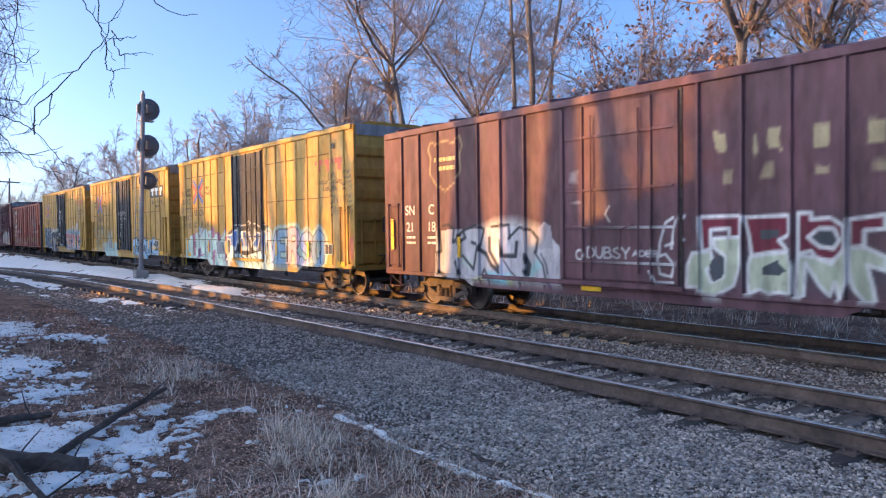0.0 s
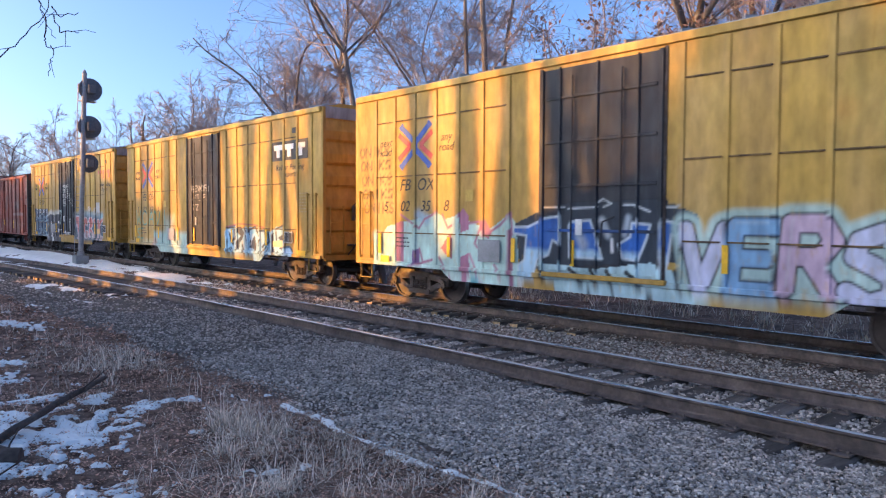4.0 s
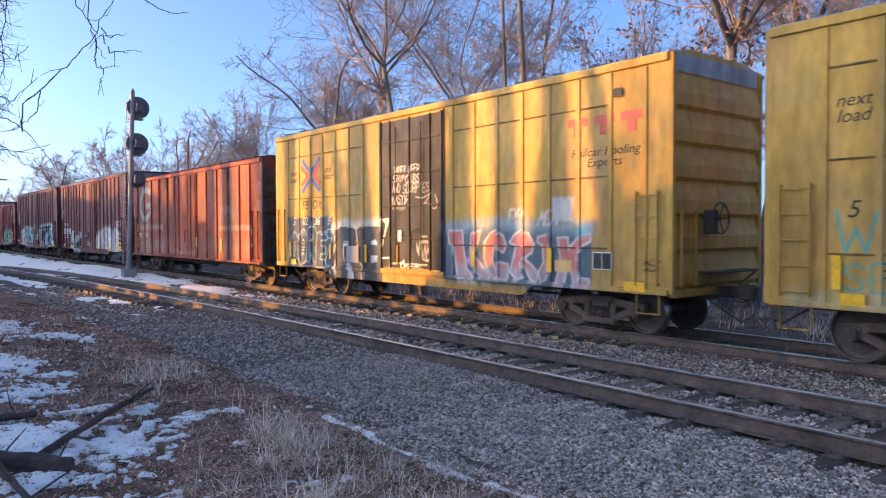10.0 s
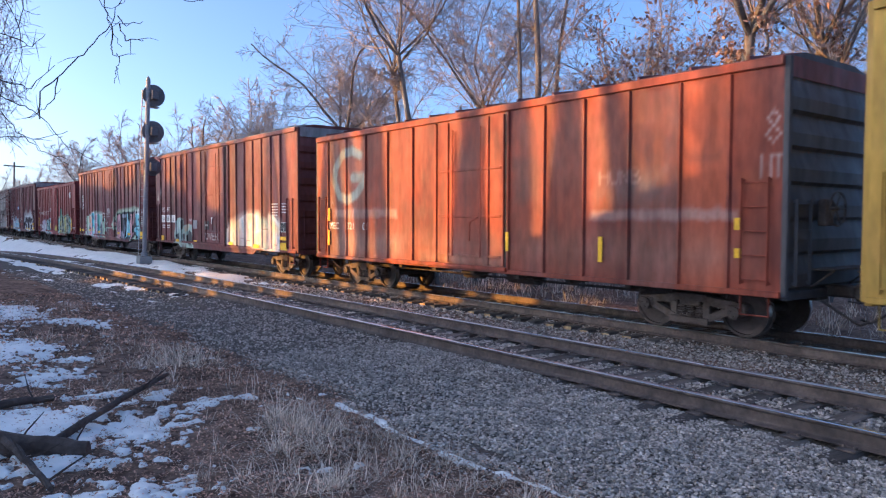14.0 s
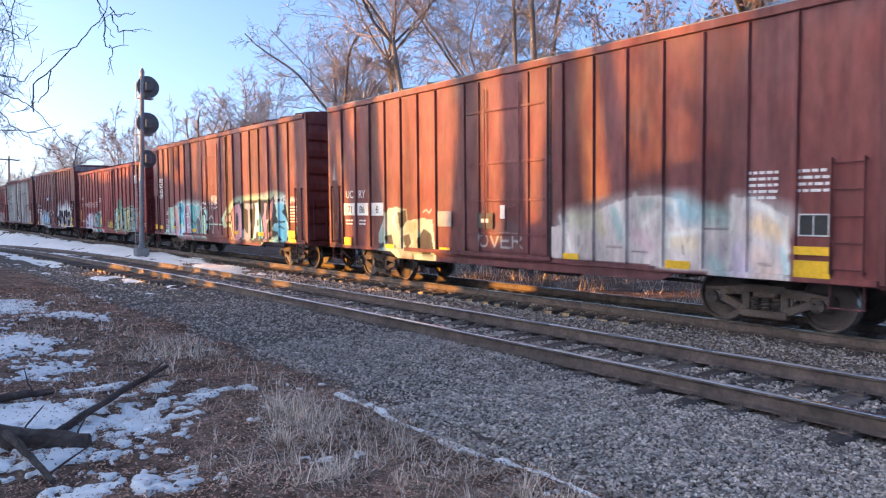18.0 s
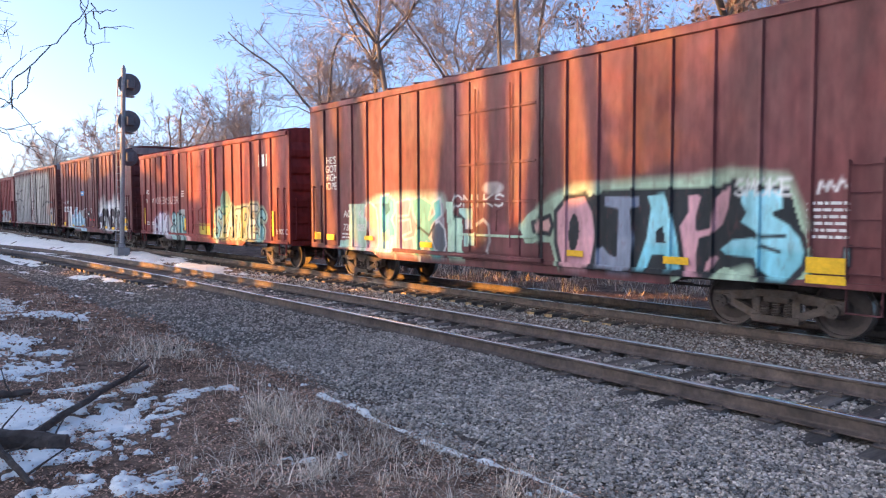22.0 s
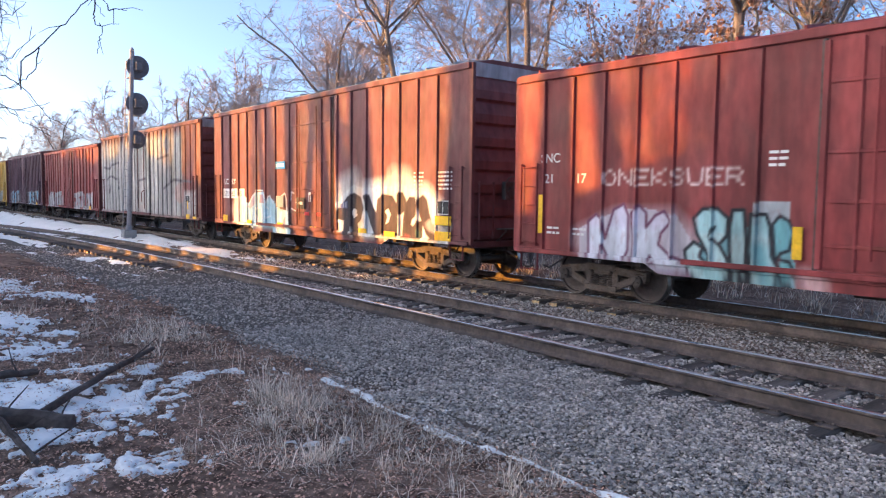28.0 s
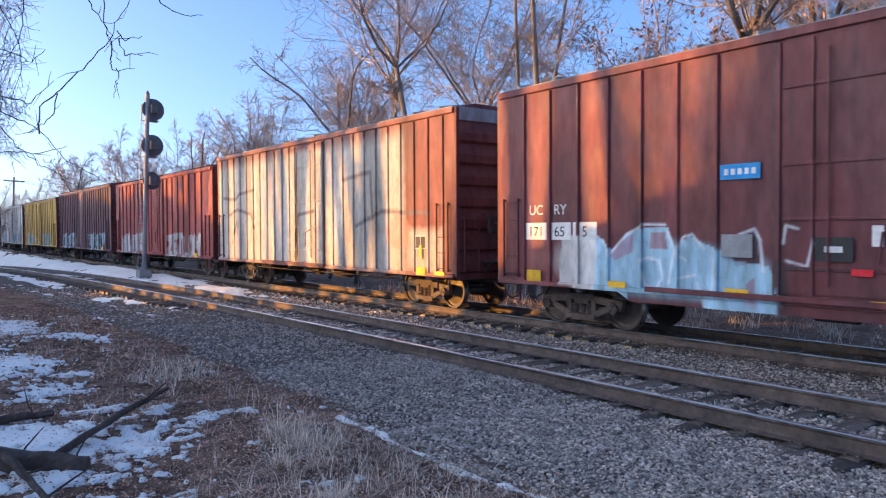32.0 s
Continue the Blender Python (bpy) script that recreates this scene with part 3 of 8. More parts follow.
        return np.concatenate([np.clip(rgb, 0, 1), a[:, None]], 1)

    def keep(u, z):
        if not prims:
            return np.zeros((len(u), 4))
        # colours are composited premultiplied
        return paint(u, z)
    return keep


# ---- boxcar parts shared by all cars ----
WHEEL_R, WHEELBASE = 0.457, 1.83


def wheelset_mesh():
    g = Geo()
    for s in (-1, 1):
        prof = [(0.80, 0.0), (0.80, 0.11), (0.78, 0.14), (0.735, 0.17), (0.715, 0.34), (0.72, 0.40), (0.765, 0.405), (0.765, 0.452), (0.70, 0.457), (0.655, 0.462), (0.645, 0.485),
                (0.632, 0.485), (0.628, 0.405), (0.66, 0.39), (0.675, 0.20), (0.62, 0.14), (0.60, 0.09)]
        g.lathe([(s * a, r) for a, r in (prof if s < 0 else prof[::-1])], "x", 32)
        g.lathe([(s * a, r) for a, r in ([(0.80, 0.085), (1.02, 0.08), (1.02, 0.11), (1.14, 0.11), (1.14, 0.0)][::-s])], "x", 14)
        for k in range(3):
            a = 2 * math.pi * k / 3 + 0.4
            g.box(s * 1.14 - 0.02, s * 1.14 + 0.02, 0.06 * math.cos(a) - 0.016, 0.06 * math.cos(a) + 0.016, 0.06 * math.sin(a) - 0.016, 0.06 * math.sin(a) + 0.016, 0.003)
    g.lathe([(-0.62, 0.085), (0.0, 0.078), (0.62, 0.085)], "x", 14)
    me = g.mesh("wheelset", M_WHEEL)
    me.materials.append(M_TREAD)
    idxs = []
    for p in me.polygons:
        r = math.hypot(p.center.y, p.center.z)
        idxs.append(1 if 0.448 < r < 0.462 else 0)
    me.polygons.foreach_set("material_index", idxs)
    return me


def side_frame_mesh():
    g = Geo()
    y, w = WHEELBASE / 2, 0.10
    for sy in (-1, 1):
        g.beam((0, sy * 0.30, 0.62), (0, sy * (y + 0.17), 0.545), w + 0.03, 0.15)
        g.beam((0, sy * 0.32, 0.27), (0, sy * (y - 0.05), 0.50), w + 0.02, 0.13)
        g.beam((0, sy * 0.335, 0.27), (0, sy * 0.335, 0.62), w + 0.03, 0.09, up=(1, 0, 0))
        g.box(-0.085, 0.085, sy * y - 0.15, sy * y + 0.15, 0.40, 0.60, 0.03)
        g.lathe([(-0.13, 0.0), (-0.13, 0.085), (-0.07, 0.105), (0.05, 0.105)], "x", 14, (0, sy * y, WHEEL_R))
    g.beam((0, -0.36, 0.655), (0, 0.36, 0.655), w + 0.05, 0.13)
    g.beam((0, -0.40, 0.235), (0, 0.40, 0.235), w + 0.08, 0.11)
    return g.mesh("side_frame", M_TRUCK)


def spring_mesh():
    pts, r = [], 0.062
    for k in range(41):
        a = k * 2 * math.pi / 8
        pts.append((r * math.cos(a), r * math.sin(a), 0.29 + 0.22 * k / 40))
    return Geo().tube(pts, 0.016, 5, False).mesh("spring", M_TRUCK)


ME_WHEELSET, ME_FRAME, ME_SPRING = wheelset_mesh(), side_frame_mesh(), spring_mesh()
gb = Geo()
gb.box(-1.05, 1.05, -0.21, 0.21, 0.50, 0.66, 0.03)
gb.box(-0.35, 0.35, -0.3, 0.3, 0.62, 0.74, 0.03)
for sy in (-1, 1):
    gb.beam((-0.75, sy * 0.38, 0.38), (0.75, sy * 0.38, 0.38), 0.08, 0.12)
ME_BOLSTER = gb.mesh("truck", M_TRUCK)


def coupler_mesh():
    g = Geo()
    g.box(-0.11, 0.11, 0.0, 0.50, 0.78, 0.98, 0.03)
    g.box(-0.19, 0.10, 0.45, 0.74, 0.74, 1.02, 0.05)
    g.box(0.02, 0.17, 0.50, 0.80, 0.76, 1.0, 0.05)
    g.tube([(0.05, 0.62, 0.70), (0.05, 0.62, 1.06)], 0.03)
    g.tube([(-0.9, 0.14, 0.86), (-0.5, 0.16, 0.80), (-0.12, 0.3, 0.70), (0.0, 0.55, 0.70)], 0.014, 6)
    g.tube([(0.3, 0.05, 0.72), (0.32, 0.35, 0.55), (0.22, 0.62, 0.36), (0.1, 0.72, 0.42)], 0.024, 6)
    return g.mesh("coupler", M_STEEL)


ME_COUPLER = coupler_mesh()


def ladder_mesh(name, w, z0, z1, rungs, mat, out=0.055):
    """Grab-iron ladder standing off a near-side wall."""
    g = Geo()
    for s in (-w / 2, w / 2):
        g.beam((-out, s, z0), (-out, s, z1), 0.014, 0.05, up=(1, 0, 0))
        for z in (z0 + 0.04, z1 - 0.04):
            g.box(-out, 0, s - 0.02, s + 0.02, z - 0.02, z + 0.02, 0.003)
    for i in range(rungs):
        z = z0 + 0.08 + (z1 - z0 - 0.16) * i / (rungs - 1)
        g.tube([(-out, -w / 2, z), (-out, w / 2, z)], 0.011, 6)
    return g.mesh(name, mat)


def step_mesh(mat):
    g = Geo()
    for s in (-0.24, 0.24):
        g.beam((0, s, 0.95), (0, s, 0.52), 0.012, 0.05, up=(1, 0, 0))
    g.box(-0.03, 0.03, -0.25, 0.25, 0.51, 0.53, 0.003)
    return g.mesh("sill_step", mat)


def end_mesh(eave, peak, floor_z, mat, bands=7):
    """A corrugated end wall facing -y at y = 0: wide horizontal ribs with a plain top."""
    zs, ys = [], []
    span = (eave - 0.35 - floor_z) / bands
    zs.append(floor_z), ys.append(0.0)
    for k in range(bands):
        z = floor_z + k * span
        for f, d in ((0.06, 0.0), (0.16, -0.075), (0.52, -0.085), (0.90, -0.015), (1.0, 0.0)):
            zs.append(z + f * span), ys.append(d)
    zs.append(eave), ys.append(0.0)
    xs = np.linspace(-1.5, 1.5, 2)
    co = [(x, y, z) for z, y in zip(zs, ys) for x in xs]
    quads = [(2 * i, 2 * i + 1, 2 * i + 3, 2 * i + 2) for i in range(len(zs) - 1)]
    g = Geo()
    n = len(co)
    g.add(co + [(0.9, 0.0, peak), (-0.9, 0.0, peak)], quads + [(n - 2, n - 1, n, n + 1)])
    return put_paint(g.mesh("end_wall", mat), None)


def roof_mesh(eave, peak, mat):
    """Low-pitched metal roof with raised seams."""
    g = Geo()
    prof = [(-1.555, eave - 0.03), (-1.555, eave + 0.03), (-0.9, peak), (0.9, peak), (1.555, eave + 0.03), (1.555, eave - 0.03)]
    g.extrude(prof, -CAR_L / 2 + 0.01, CAR_L / 2 - 0.01)
    for k in range(14):
        y = -CAR_L / 2 + 0.6 + k * (CAR_L - 1.2) / 13
        for (x0, z0), (x1, z1) in zip(prof[1:4], prof[2:5]):
            g.beam((x0, y, z0 + 0.012), (x1, y, z1 + 0.012), 0.09, 0.05, up=(0, 1, 0))
    me = put_paint(g.mesh("roof", mat), None)
    me.flip_normals()
    return me


def brake_wheel_mesh():
    g = Geo()
    pts = [(0.28 * math.cos(a), 0, 0.28 * math.sin(a)) for a in np.linspace(0, 2 * math.pi, 21)]
    g.tube(pts, 0.016, 6, False)
    for k in range(5):
        a = 2 * math.pi * k / 5
        g.tube([(0, 0.03, 0), (0.28 * math.cos(a), 0, 0.28 * math.sin(a))], 0.012, 5)
    g.tube([(0, -0.02, 0), (0, 0.22, 0)], 0.03, 8)
    g.box(-0.14, 0.14, 0.12, 0.26, -0.28, 0.16, 0.02)
    return g.mesh("brake_wheel", M_STEEL)


def platform_mesh():
    g = Geo()
    g.box(-0.75, 0.75, -0.36, 0.0, 0.0, 0.035, 0.006)
    for x in (-0.7, 0.7):
        g.beam((x, -0.33, 0.0), (x, 0.02, -0.28), 0.03, 0.03)
    return g.mesh("brake_platform", M_STEEL)


def underframe_mesh(sill):
    """Centre sill, cross-bearers, brake cylinder and pipes under the floor."""
    g = Geo()
    g.box(-0.22, 0.22, -CAR_L / 2 + 0.05, CAR_L / 2 - 0.05, 0.70, sill + 0.12, 0.02)
    for k in range(7):
        y = -4.6 + k * 9.2 / 6
        g.beam((-1.45, y, sill - 0.02), (1.45, y, sill - 0.02), 0.14, 0.20)
    g.box(-1.45, 1.45, -CAR_L / 2 + 0.06, CAR_L / 2 - 0.06, sill + 0.02, sill + 0.10, 0.01)
    g.tube([(-0.75, 0.4, 0.72), (-0.75, 1.05, 0.72)], 0.16, 12)
    g.tube([(-0.8, -1.6, 0.75), (-0.8, -0.7, 0.75)], 0.2, 12)
    g.tube([(-1.2, -4.8, 0.72), (-1.2, 4.8, 0.70)], 0.018, 6)
    g.tube([(-0.4, -5.0, 0.60), (-0.4, 5.0, 0.60)], 0.022, 6)
    return g.mesh("underframe", M_STEEL)


ME_BRAKE, ME_PLATFORM = brake_wheel_mesh(), platform_mesh()
CACHE = {}


def cached(key, make):
    if key not in CACHE:
        CACHE[key] = make()
    return CACHE[key]


def flat_mat(name, c, rough=0.6):
    return cached("mat_" + name, lambda: material(name, c, rough, 0, 0.2, 8, 0.1, 40))


def lettering(car, text, s, z, size, mat, x=-1.556, shear=0.0, align="CENTER", name="lettering", squeeze=1.0):
    """Stencilled words with their middle at s metres from the rear end."""
    cu = bpy.data.curves.new(name, "FONT")
    cu.body, cu.size, cu.align_x, cu.extrude, cu.shear, cu.space_line = text, size, align, 0.0015, shear, 0.85
    tmp = bpy.data.objects.new(name, cu)
    me = bpy.data.meshes.new_from_object(tmp)
    bpy.data.objects.remove(tmp)
    me.materials.clear()
    me.materials.append(mat)
    ob = new(name, me)
    ob.parent = car
    ob.matrix_basis = Matrix(((0, 0, -1, x), (-squeeze, 0, 0, CAR_L / 2 - s), (0, 1, 0, z), (0, 0, 0, 1)))
    return ob


def plate(car, s, z, w, h, mat, x=-1.556, name="placard", label=""):
    g = Geo()
    g.box(x - 0.004, x + 0.004, CAR_L / 2 - s - w / 2, CAR_L / 2 - s + w / 2, z - h / 2, z + h / 2, 0.001)
    return part(name, g, mat, car, label)


def boxcar(k, spec):
    """One boxcar: body, near side with its painted layer, posts, door, roof, ends, ladders, underframe, trucks and couplers."""
    global CAR_L
    longer = LENGTHS[k] - 15.65
    CAR_L = LENGTHS[k]
    spec = dict(spec, posts=[s + (longer if s > 7.8 else 0) for s in spec["posts"]], doorway=tuple(s + longer / 2 for s in spec["doorway"]))
    eave, sill, colour = spec.get("eave", 5.05), spec.get("sill", 0.90), spec["colour"]
    base_mat, roof_mat = M_BODY[colour], M_BODY[spec.get("roof", "galvanised")]
    mat = paint_material(*PAINTS[colour], offset=3.1 * k + 1)
    door_mat = mat if "door" not in spec else paint_material(*PAINTS[spec["door"]], offset=2.3 * k + 1)
    end_mat = M_BODY[spec.get("end", colour)]
    peak = eave + 0.14
    car = thing("boxcar", Matrix.Identity(4), spec["label"], "boxcar", "freight cars of the passing train")
    wear = panel_wear(spec["posts"], eave, sill, spec.get("wear", WEAR[colour]), 50 + k, spec.get("wear_amount", 0.42))
    paint = painter(wear + spec.get("prims", []))
    half = CAR_L / 2
    # body core and near side sheet
    g = Geo()
    g.box(-1.545, 1.55, -half, half, sill + 0.02, eave, 0.02)
    part("body", put_paint(g.mesh("body", mat), None), None, car)
    fine = spec.get("fine", 2.7)
    du = spec.get("grain", 0.03)
    low = sill - 0.02
    u = np.linspace(0.0, CAR_L, int(CAR_L / du))
    mid = min(2.3, fine - 0.1)
    w = np.concatenate([np.arange(low, mid, du), np.arange(mid, fine, du * 2.2), np.linspace(fine + 0.05, eave, max(2, int((eave - fine) / 0.4)))])
    co, q = sheet(u, w, -1.551)
    part("side_wall", put_paint(raw_mesh("side_wall", co, q, mat), paint), None, car)
    # deeper sill between the trucks
    drop = spec.get("skirt", 0.24)
    if drop:
        s0, s1 = 3.3, CAR_L - 3.3
        g = Geo()
        uu = np.linspace(s0, s1, int((s1 - s0) / 0.06))
        depth = np.minimum(1, np.minimum(uu - s0, s1 - uu) / 0.35 + 0.02) * drop
        n = len(uu)
        top = np.stack([np.full(n, -1.553), half - uu, np.full(n, low + 0.03)], -1)
        bot = np.stack([np.full(n, -1.553), half - uu, low + 0.0 - depth], -1)
        back = bot + np.array([0.05, 0, 0])
        i = np.arange(n - 1)
        g.add(np.concatenate([top, bot, back]), np.concatenate([np.stack([i, i + n, i + n + 1, i + 1], -1), np.stack([i + n, i + 2 * n, i + 2 * n + 1, i + n + 1], -1)]))
        me = g.mesh("side_skirt", mat)
        me.flip_normals()
        part("side_skirt", put_paint(me, paint), None, car)
    # posts, each with its own share of the painted layer
    pw, pd = spec.get("post", (0.045, 0.055))
    for s in spec["posts"]:
        zs = np.concatenate([np.arange(sill + 0.06, fine, 0.06), np.linspace(fine, eave - 0.16, 6)])
        n = len(zs)
        sec = [(-pw / 2 - 0.012, 0.0), (-pw / 2, -pd), (pw / 2, -pd), (pw / 2 + 0.012, 0.0)]
        co = np.array([(-1.551 + d, half - s - o, z) for z in zs for o, d in sec])
        i, j = np.meshgrid(np.arange(n - 1), np.arange(3), indexing="ij")
        i, j = i.ravel(), j.ravel()
        q = np.stack([i * 4 + j, i * 4 + j + 1, (i + 1) * 4 + j + 1, (i + 1) * 4 + j], -1)
        g = Geo()
        g.add(co, q, [])
        g.add(co[-4:], [(0, 1, 2, 3)])
        g.add(co[:4], [(3, 2, 1, 0)])
        part("side_post", put_paint(g.mesh("side_post", mat), paint), None, car)
    # pressed horizontal seams between the posts
    for z in spec.get("seams", ()):
        edges = [0.05] + sorted(spec["posts"]) + [CAR_L - 0.05]
        for a, b in zip(edges, edges[1:]):
            if b - a > 0.3 and b - a < 1.6 and a > 0.5 and b < CAR_L - 0.5:
                g = Geo().box(-1.582, -1.55, half - b + 0.06, half - a - 0.06, z - 0.014, z + 0.014, 0.003)
                part("side_seam", g, M_SEAM, car)
    # top chord and sill rail
    g = Geo()
    g.box(-1.61, -1.54, -half, half, eave - 0.14, eave + 0.005, 0.012)
    part("top_chord", put_paint(g.mesh("top_chord", mat), paint), None, car)
    g = Geo()
    g.box(-1.60, -1.54, -half, half, sill - 0.03, sill + 0.07, 0.01)
    part("side_sill", put_paint(subdivided(g, 0.08), paint), mat, car)
    # door
    d0, d1 = spec["doorway"]
    dx = -1.585
    step = 0.016 if "door_prims" in spec else 0.029
    u = np.linspace(d0 + 0.05, d1 - 0.05, max(8, int((d1 - d0) / (step if du < 0.05 else 0.08))))
    w = np.concatenate([np.arange(sill + 0.16, fine, step if du < 0.05 else 0.08), np.linspace(fine, eave - 0.22, 6)])
    co, q = sheet(u, w, dx)
    g = Geo()
    g.add(co, q)
    g.box(dx + 0.004, -1.54, half - d1 + 0.05, half - d0 - 0.05, sill + 0.16, eave - 0.22, 0.002)
    door_paint = painter(spec.get("prims", []) + spec.get("door_prims", []))
    door = part("door", put_paint(g.mesh("door", door_mat), door_paint), None, car, spec.get("door_label", ""))
    wide = d1 - d0
    for f in spec.get("door_bands", (0.2, 0.42, 0.64, 0.86) if "door" in spec else (0.1, 0.3, 0.52, 0.83)):
        g = Geo()
        z = sill + 0.16 + f * (eave - sill - 0.4)
        g.box(dx - 0.03, dx + 0.002, half - d1 + 0.12, half - d0 - 0.12, z - 0.028, z + 0.028, 0.008)
        part("door_band", put_paint(g.mesh("door_band", door_mat), door_paint), None, door)
    for f in ((0.0, 0.17, 0.5, 0.83, 1.0) if "door" in spec else (0.0, 0.2, 0.8, 1.0)):
        g = Geo()
        s = d0 + 0.05 + f * (wide - 0.1)
        o = 0.045 if f in (0.0, 1.0) else 0.02
        g.box(dx - 0.04, dx + 0.002, half - s - o, half - s + o, sill + 0.13, eave - 0.2, 0.008)
        part("door_stile", put_paint(subdivided(g, 0.12), door_paint), door_mat, door)
    # dark steel strips stand in for the shade in the door gaps
    for s in (d0 - 0.01, d1 + 0.01):
        g = Geo().box(-1.578, -1.55, half - s - 0.035, half - s + 0.035, sill + 0.1, eave - 0.16, 0.006)
        part("door_gap", g, M_STEEL, car, "dark strip standing for the shaded gap beside the door")
    for f in (0.3, 0.7):
        s = d0 + f * wide
        g = Geo().tube([(dx - 0.06, half - s, sill + 0.3), (dx - 0.06, half - s, eave - 0.4)], 0.017, 6)
        part("locking_rod", put_paint(g.mesh("locking_rod", door_mat), None), None, door)
    s = d0 + 0.55 * wide
    g = Geo().tube([(dx - 0.07, half - s, 1.55), (dx - 0.09, half - s - 0.05, 2.0), (dx - 0.07, half - s - 0.3, 2.1)], 0.018, 6)
    part("door_handle", put_paint(g.mesh("door_handle", door_mat), None), None, door)
    g = Geo()
    track_len = wide * spec.get("rail", 1.9)
    g.box(-1.66, -1.57, half - d1 - 0.1, half - d1 - 0.1 + track_len, sill + 0.02, sill + 0.11, 0.01)
    part("door_track", put_paint(g.mesh("door_track", mat), None), None, car)
    # roof and ends
    part("roof", cached(("roof", CAR_L, eave, spec.get("roof", "galvanised")), lambda: roof_mesh(eave, peak, roof_mat)), None, car)
    bands = spec.get("bands", 7)
    em = cached(("end", eave, sill, spec.get("end", colour), bands), lambda: end_mesh(eave, peak, sill + 0.05, end_mat, bands))
    for sy in (-1, 1):
        e = part("end_wall", em, None, car)
        e.matrix_basis = pose(0, sy * (half - 0.0), 0, 0, 0, 0 if sy < 0 else 180)
        for x in (-1.5, 1.5):
            post = cached(("corner", eave, sill, end_mat.name), lambda: put_paint(Geo().box(-0.05, 0.05, -0.09, 0.05, sill - 0.01, eave, 0.012).mesh("corner_post", end_mat), None))
            part("corner_post", post, None, e).matrix_basis = pose(x, 0, 0)
        bar = cached(("endsill", end_mat.name), lambda: put_paint(Geo().box(-1.45, 1.45, -0.07, 0.05, -0.075, 0.075, 0.012).mesh("end_sill", end_mat), None))
        part("end_sill", bar, None, e).matrix_basis = pose(0, 0, sill)
        cap = cached(("cap", eave, spec.get("roof", "galvanised")), lambda: put_paint(Geo().box(-1.5, 1.5, -0.012, 0.0, eave - 0.30, eave + 0.03, 0.003).mesh("end_cap", roof_mat), None))
        c = part("end_cap", cap, None, e, "plain sheet strip under the roof edge")
        c.matrix_basis = pose(0, -0.012, 0)
        bw = part("brake_platform", ME_PLATFORM, None, car)
        bw.matrix_basis = pose(0, sy * (half + 0.1), 1.25, 0, 0, 0 if sy < 0 else 180)
        c = part("coupler", ME_COUPLER, None, car)
        c.matrix_basis = pose(0, sy * (half + 0.02), 0, 0, 0, 0 if sy > 0 else 180)
    b = part("brake_wheel", ME_BRAKE, None, car)
    b.matrix_basis = pose(-0.45, -half - 0.36, 2.25)
    # ladders and steps
    lm = cached(("ladder", colour), lambda: put_paint(ladder_mesh("ladder", 0.46, 1.02, 2.75, 5, base_mat), None))
    el = cached(("end_ladder", colour), lambda: put_paint(ladder_mesh("end_ladder", 0.46, 1.02, 2.4, 4, end_mat), None))
    sm = cached(("step", colour), lambda: put_paint(step_mesh(base_mat), None))
    for y in (-half + 0.42, half - 0.42):
        part("ladder", lm, None, car).matrix_basis = pose(-1.551, y, 0)
        part("sill_step", sm, None, car).matrix_basis = pose(-1.56, y, 0)
    part("end_ladder", el, None, car).matrix_basis = pose(-1.1, -half - 0.07, 0, 0, 0, 90)
    part("underframe", cached(("under", CAR_L, sill), lambda: underframe_mesh(sill)), None, car)
    # trucks
    for y in (-half + 1.95, half - 1.95):
        truck = part("truck", ME_BOLSTER, None, car)
        truck.matrix_basis = pose(0, y, 0)
        for sx in (-1, 1):
            part("side_frame", ME_FRAME, None, truck).matrix_basis = pose(sx * 0.99, 0, 0)
            for sy in (-0.19, 0.0, 0.19):
                part("spring", ME_SPRING, None, truck).matrix_basis = pose(sx * 0.99, sy, 0)
        for sy in (-1, 1):
            ws = part("wheelset", ME_WHEELSET, None, truck)
            ws.matrix_basis = pose(0, sy * WHEELBASE / 2, WHEEL_R)
            WHEELS.append((ws, sy * WHEELBASE / 2))
    for fn in spec.get("extras", ()):
        fn(car)
    CARS.append((car, FRONTS[k] + half))
    return car


def subdivided(g, step):
    """The mesh of a long bar, cut along its length so that paint can lie on it."""
    bm = bmesh.new()
    me = g.mesh("bar")
    bm.from_mesh(me)
    bpy.data.meshes.remove(me)
    long_edges = [e for e in bm.edges if e.calc_length() > 1.0]
    if long_edges:
        bmesh.ops.subdivide_edges(bm, edges=long_edges, cuts=min(200, int(max(e.calc_length() for e in long_edges) / step)), use_grid_fill=True)
    out = bpy.data.meshes.new("bar")
    bm.to_mesh(out)
    bm.free()
    return out


WHEELS, CARS = [], []
WEAR_RAW = {"crimson": [(0.2, 0.05, 0.05), (0.45, 0.09, 0.06), (0.32, 0.1, 0.09)], "yellow": [(0.60, 0.44, 0.15), (0.43, 0.255, 0.06), (0.68, 0.49, 0.10), (0.50, 0.38, 0.2)], "red": [(0.156, 0.0455, 0.0442), (0.39, 0.0975, 0.065), (0.26, 0.085, 0.08), (0.31, 0.12, 0.09)],
        "maroon": [(0.117, 0.0455, 0.052), (0.26, 0.104, 0.104), (0.195, 0.104, 0.117)], "orange": [(0.182, 0.0585, 0.0455), (0.546, 0.13, 0.052), (0.39, 0.156, 0.104), (0.26, 0.13, 0.104)],
        "brown": [(0.156, 0.052, 0.0455), (0.325, 0.156, 0.117)], "white": [(0.65, 0.585, 0.52), (0.52, 0.39, 0.286)]}
WEAR = {k: [tuple(0.68 * v for v in c) for c in cs] for k, cs in WEAR_RAW.items()}

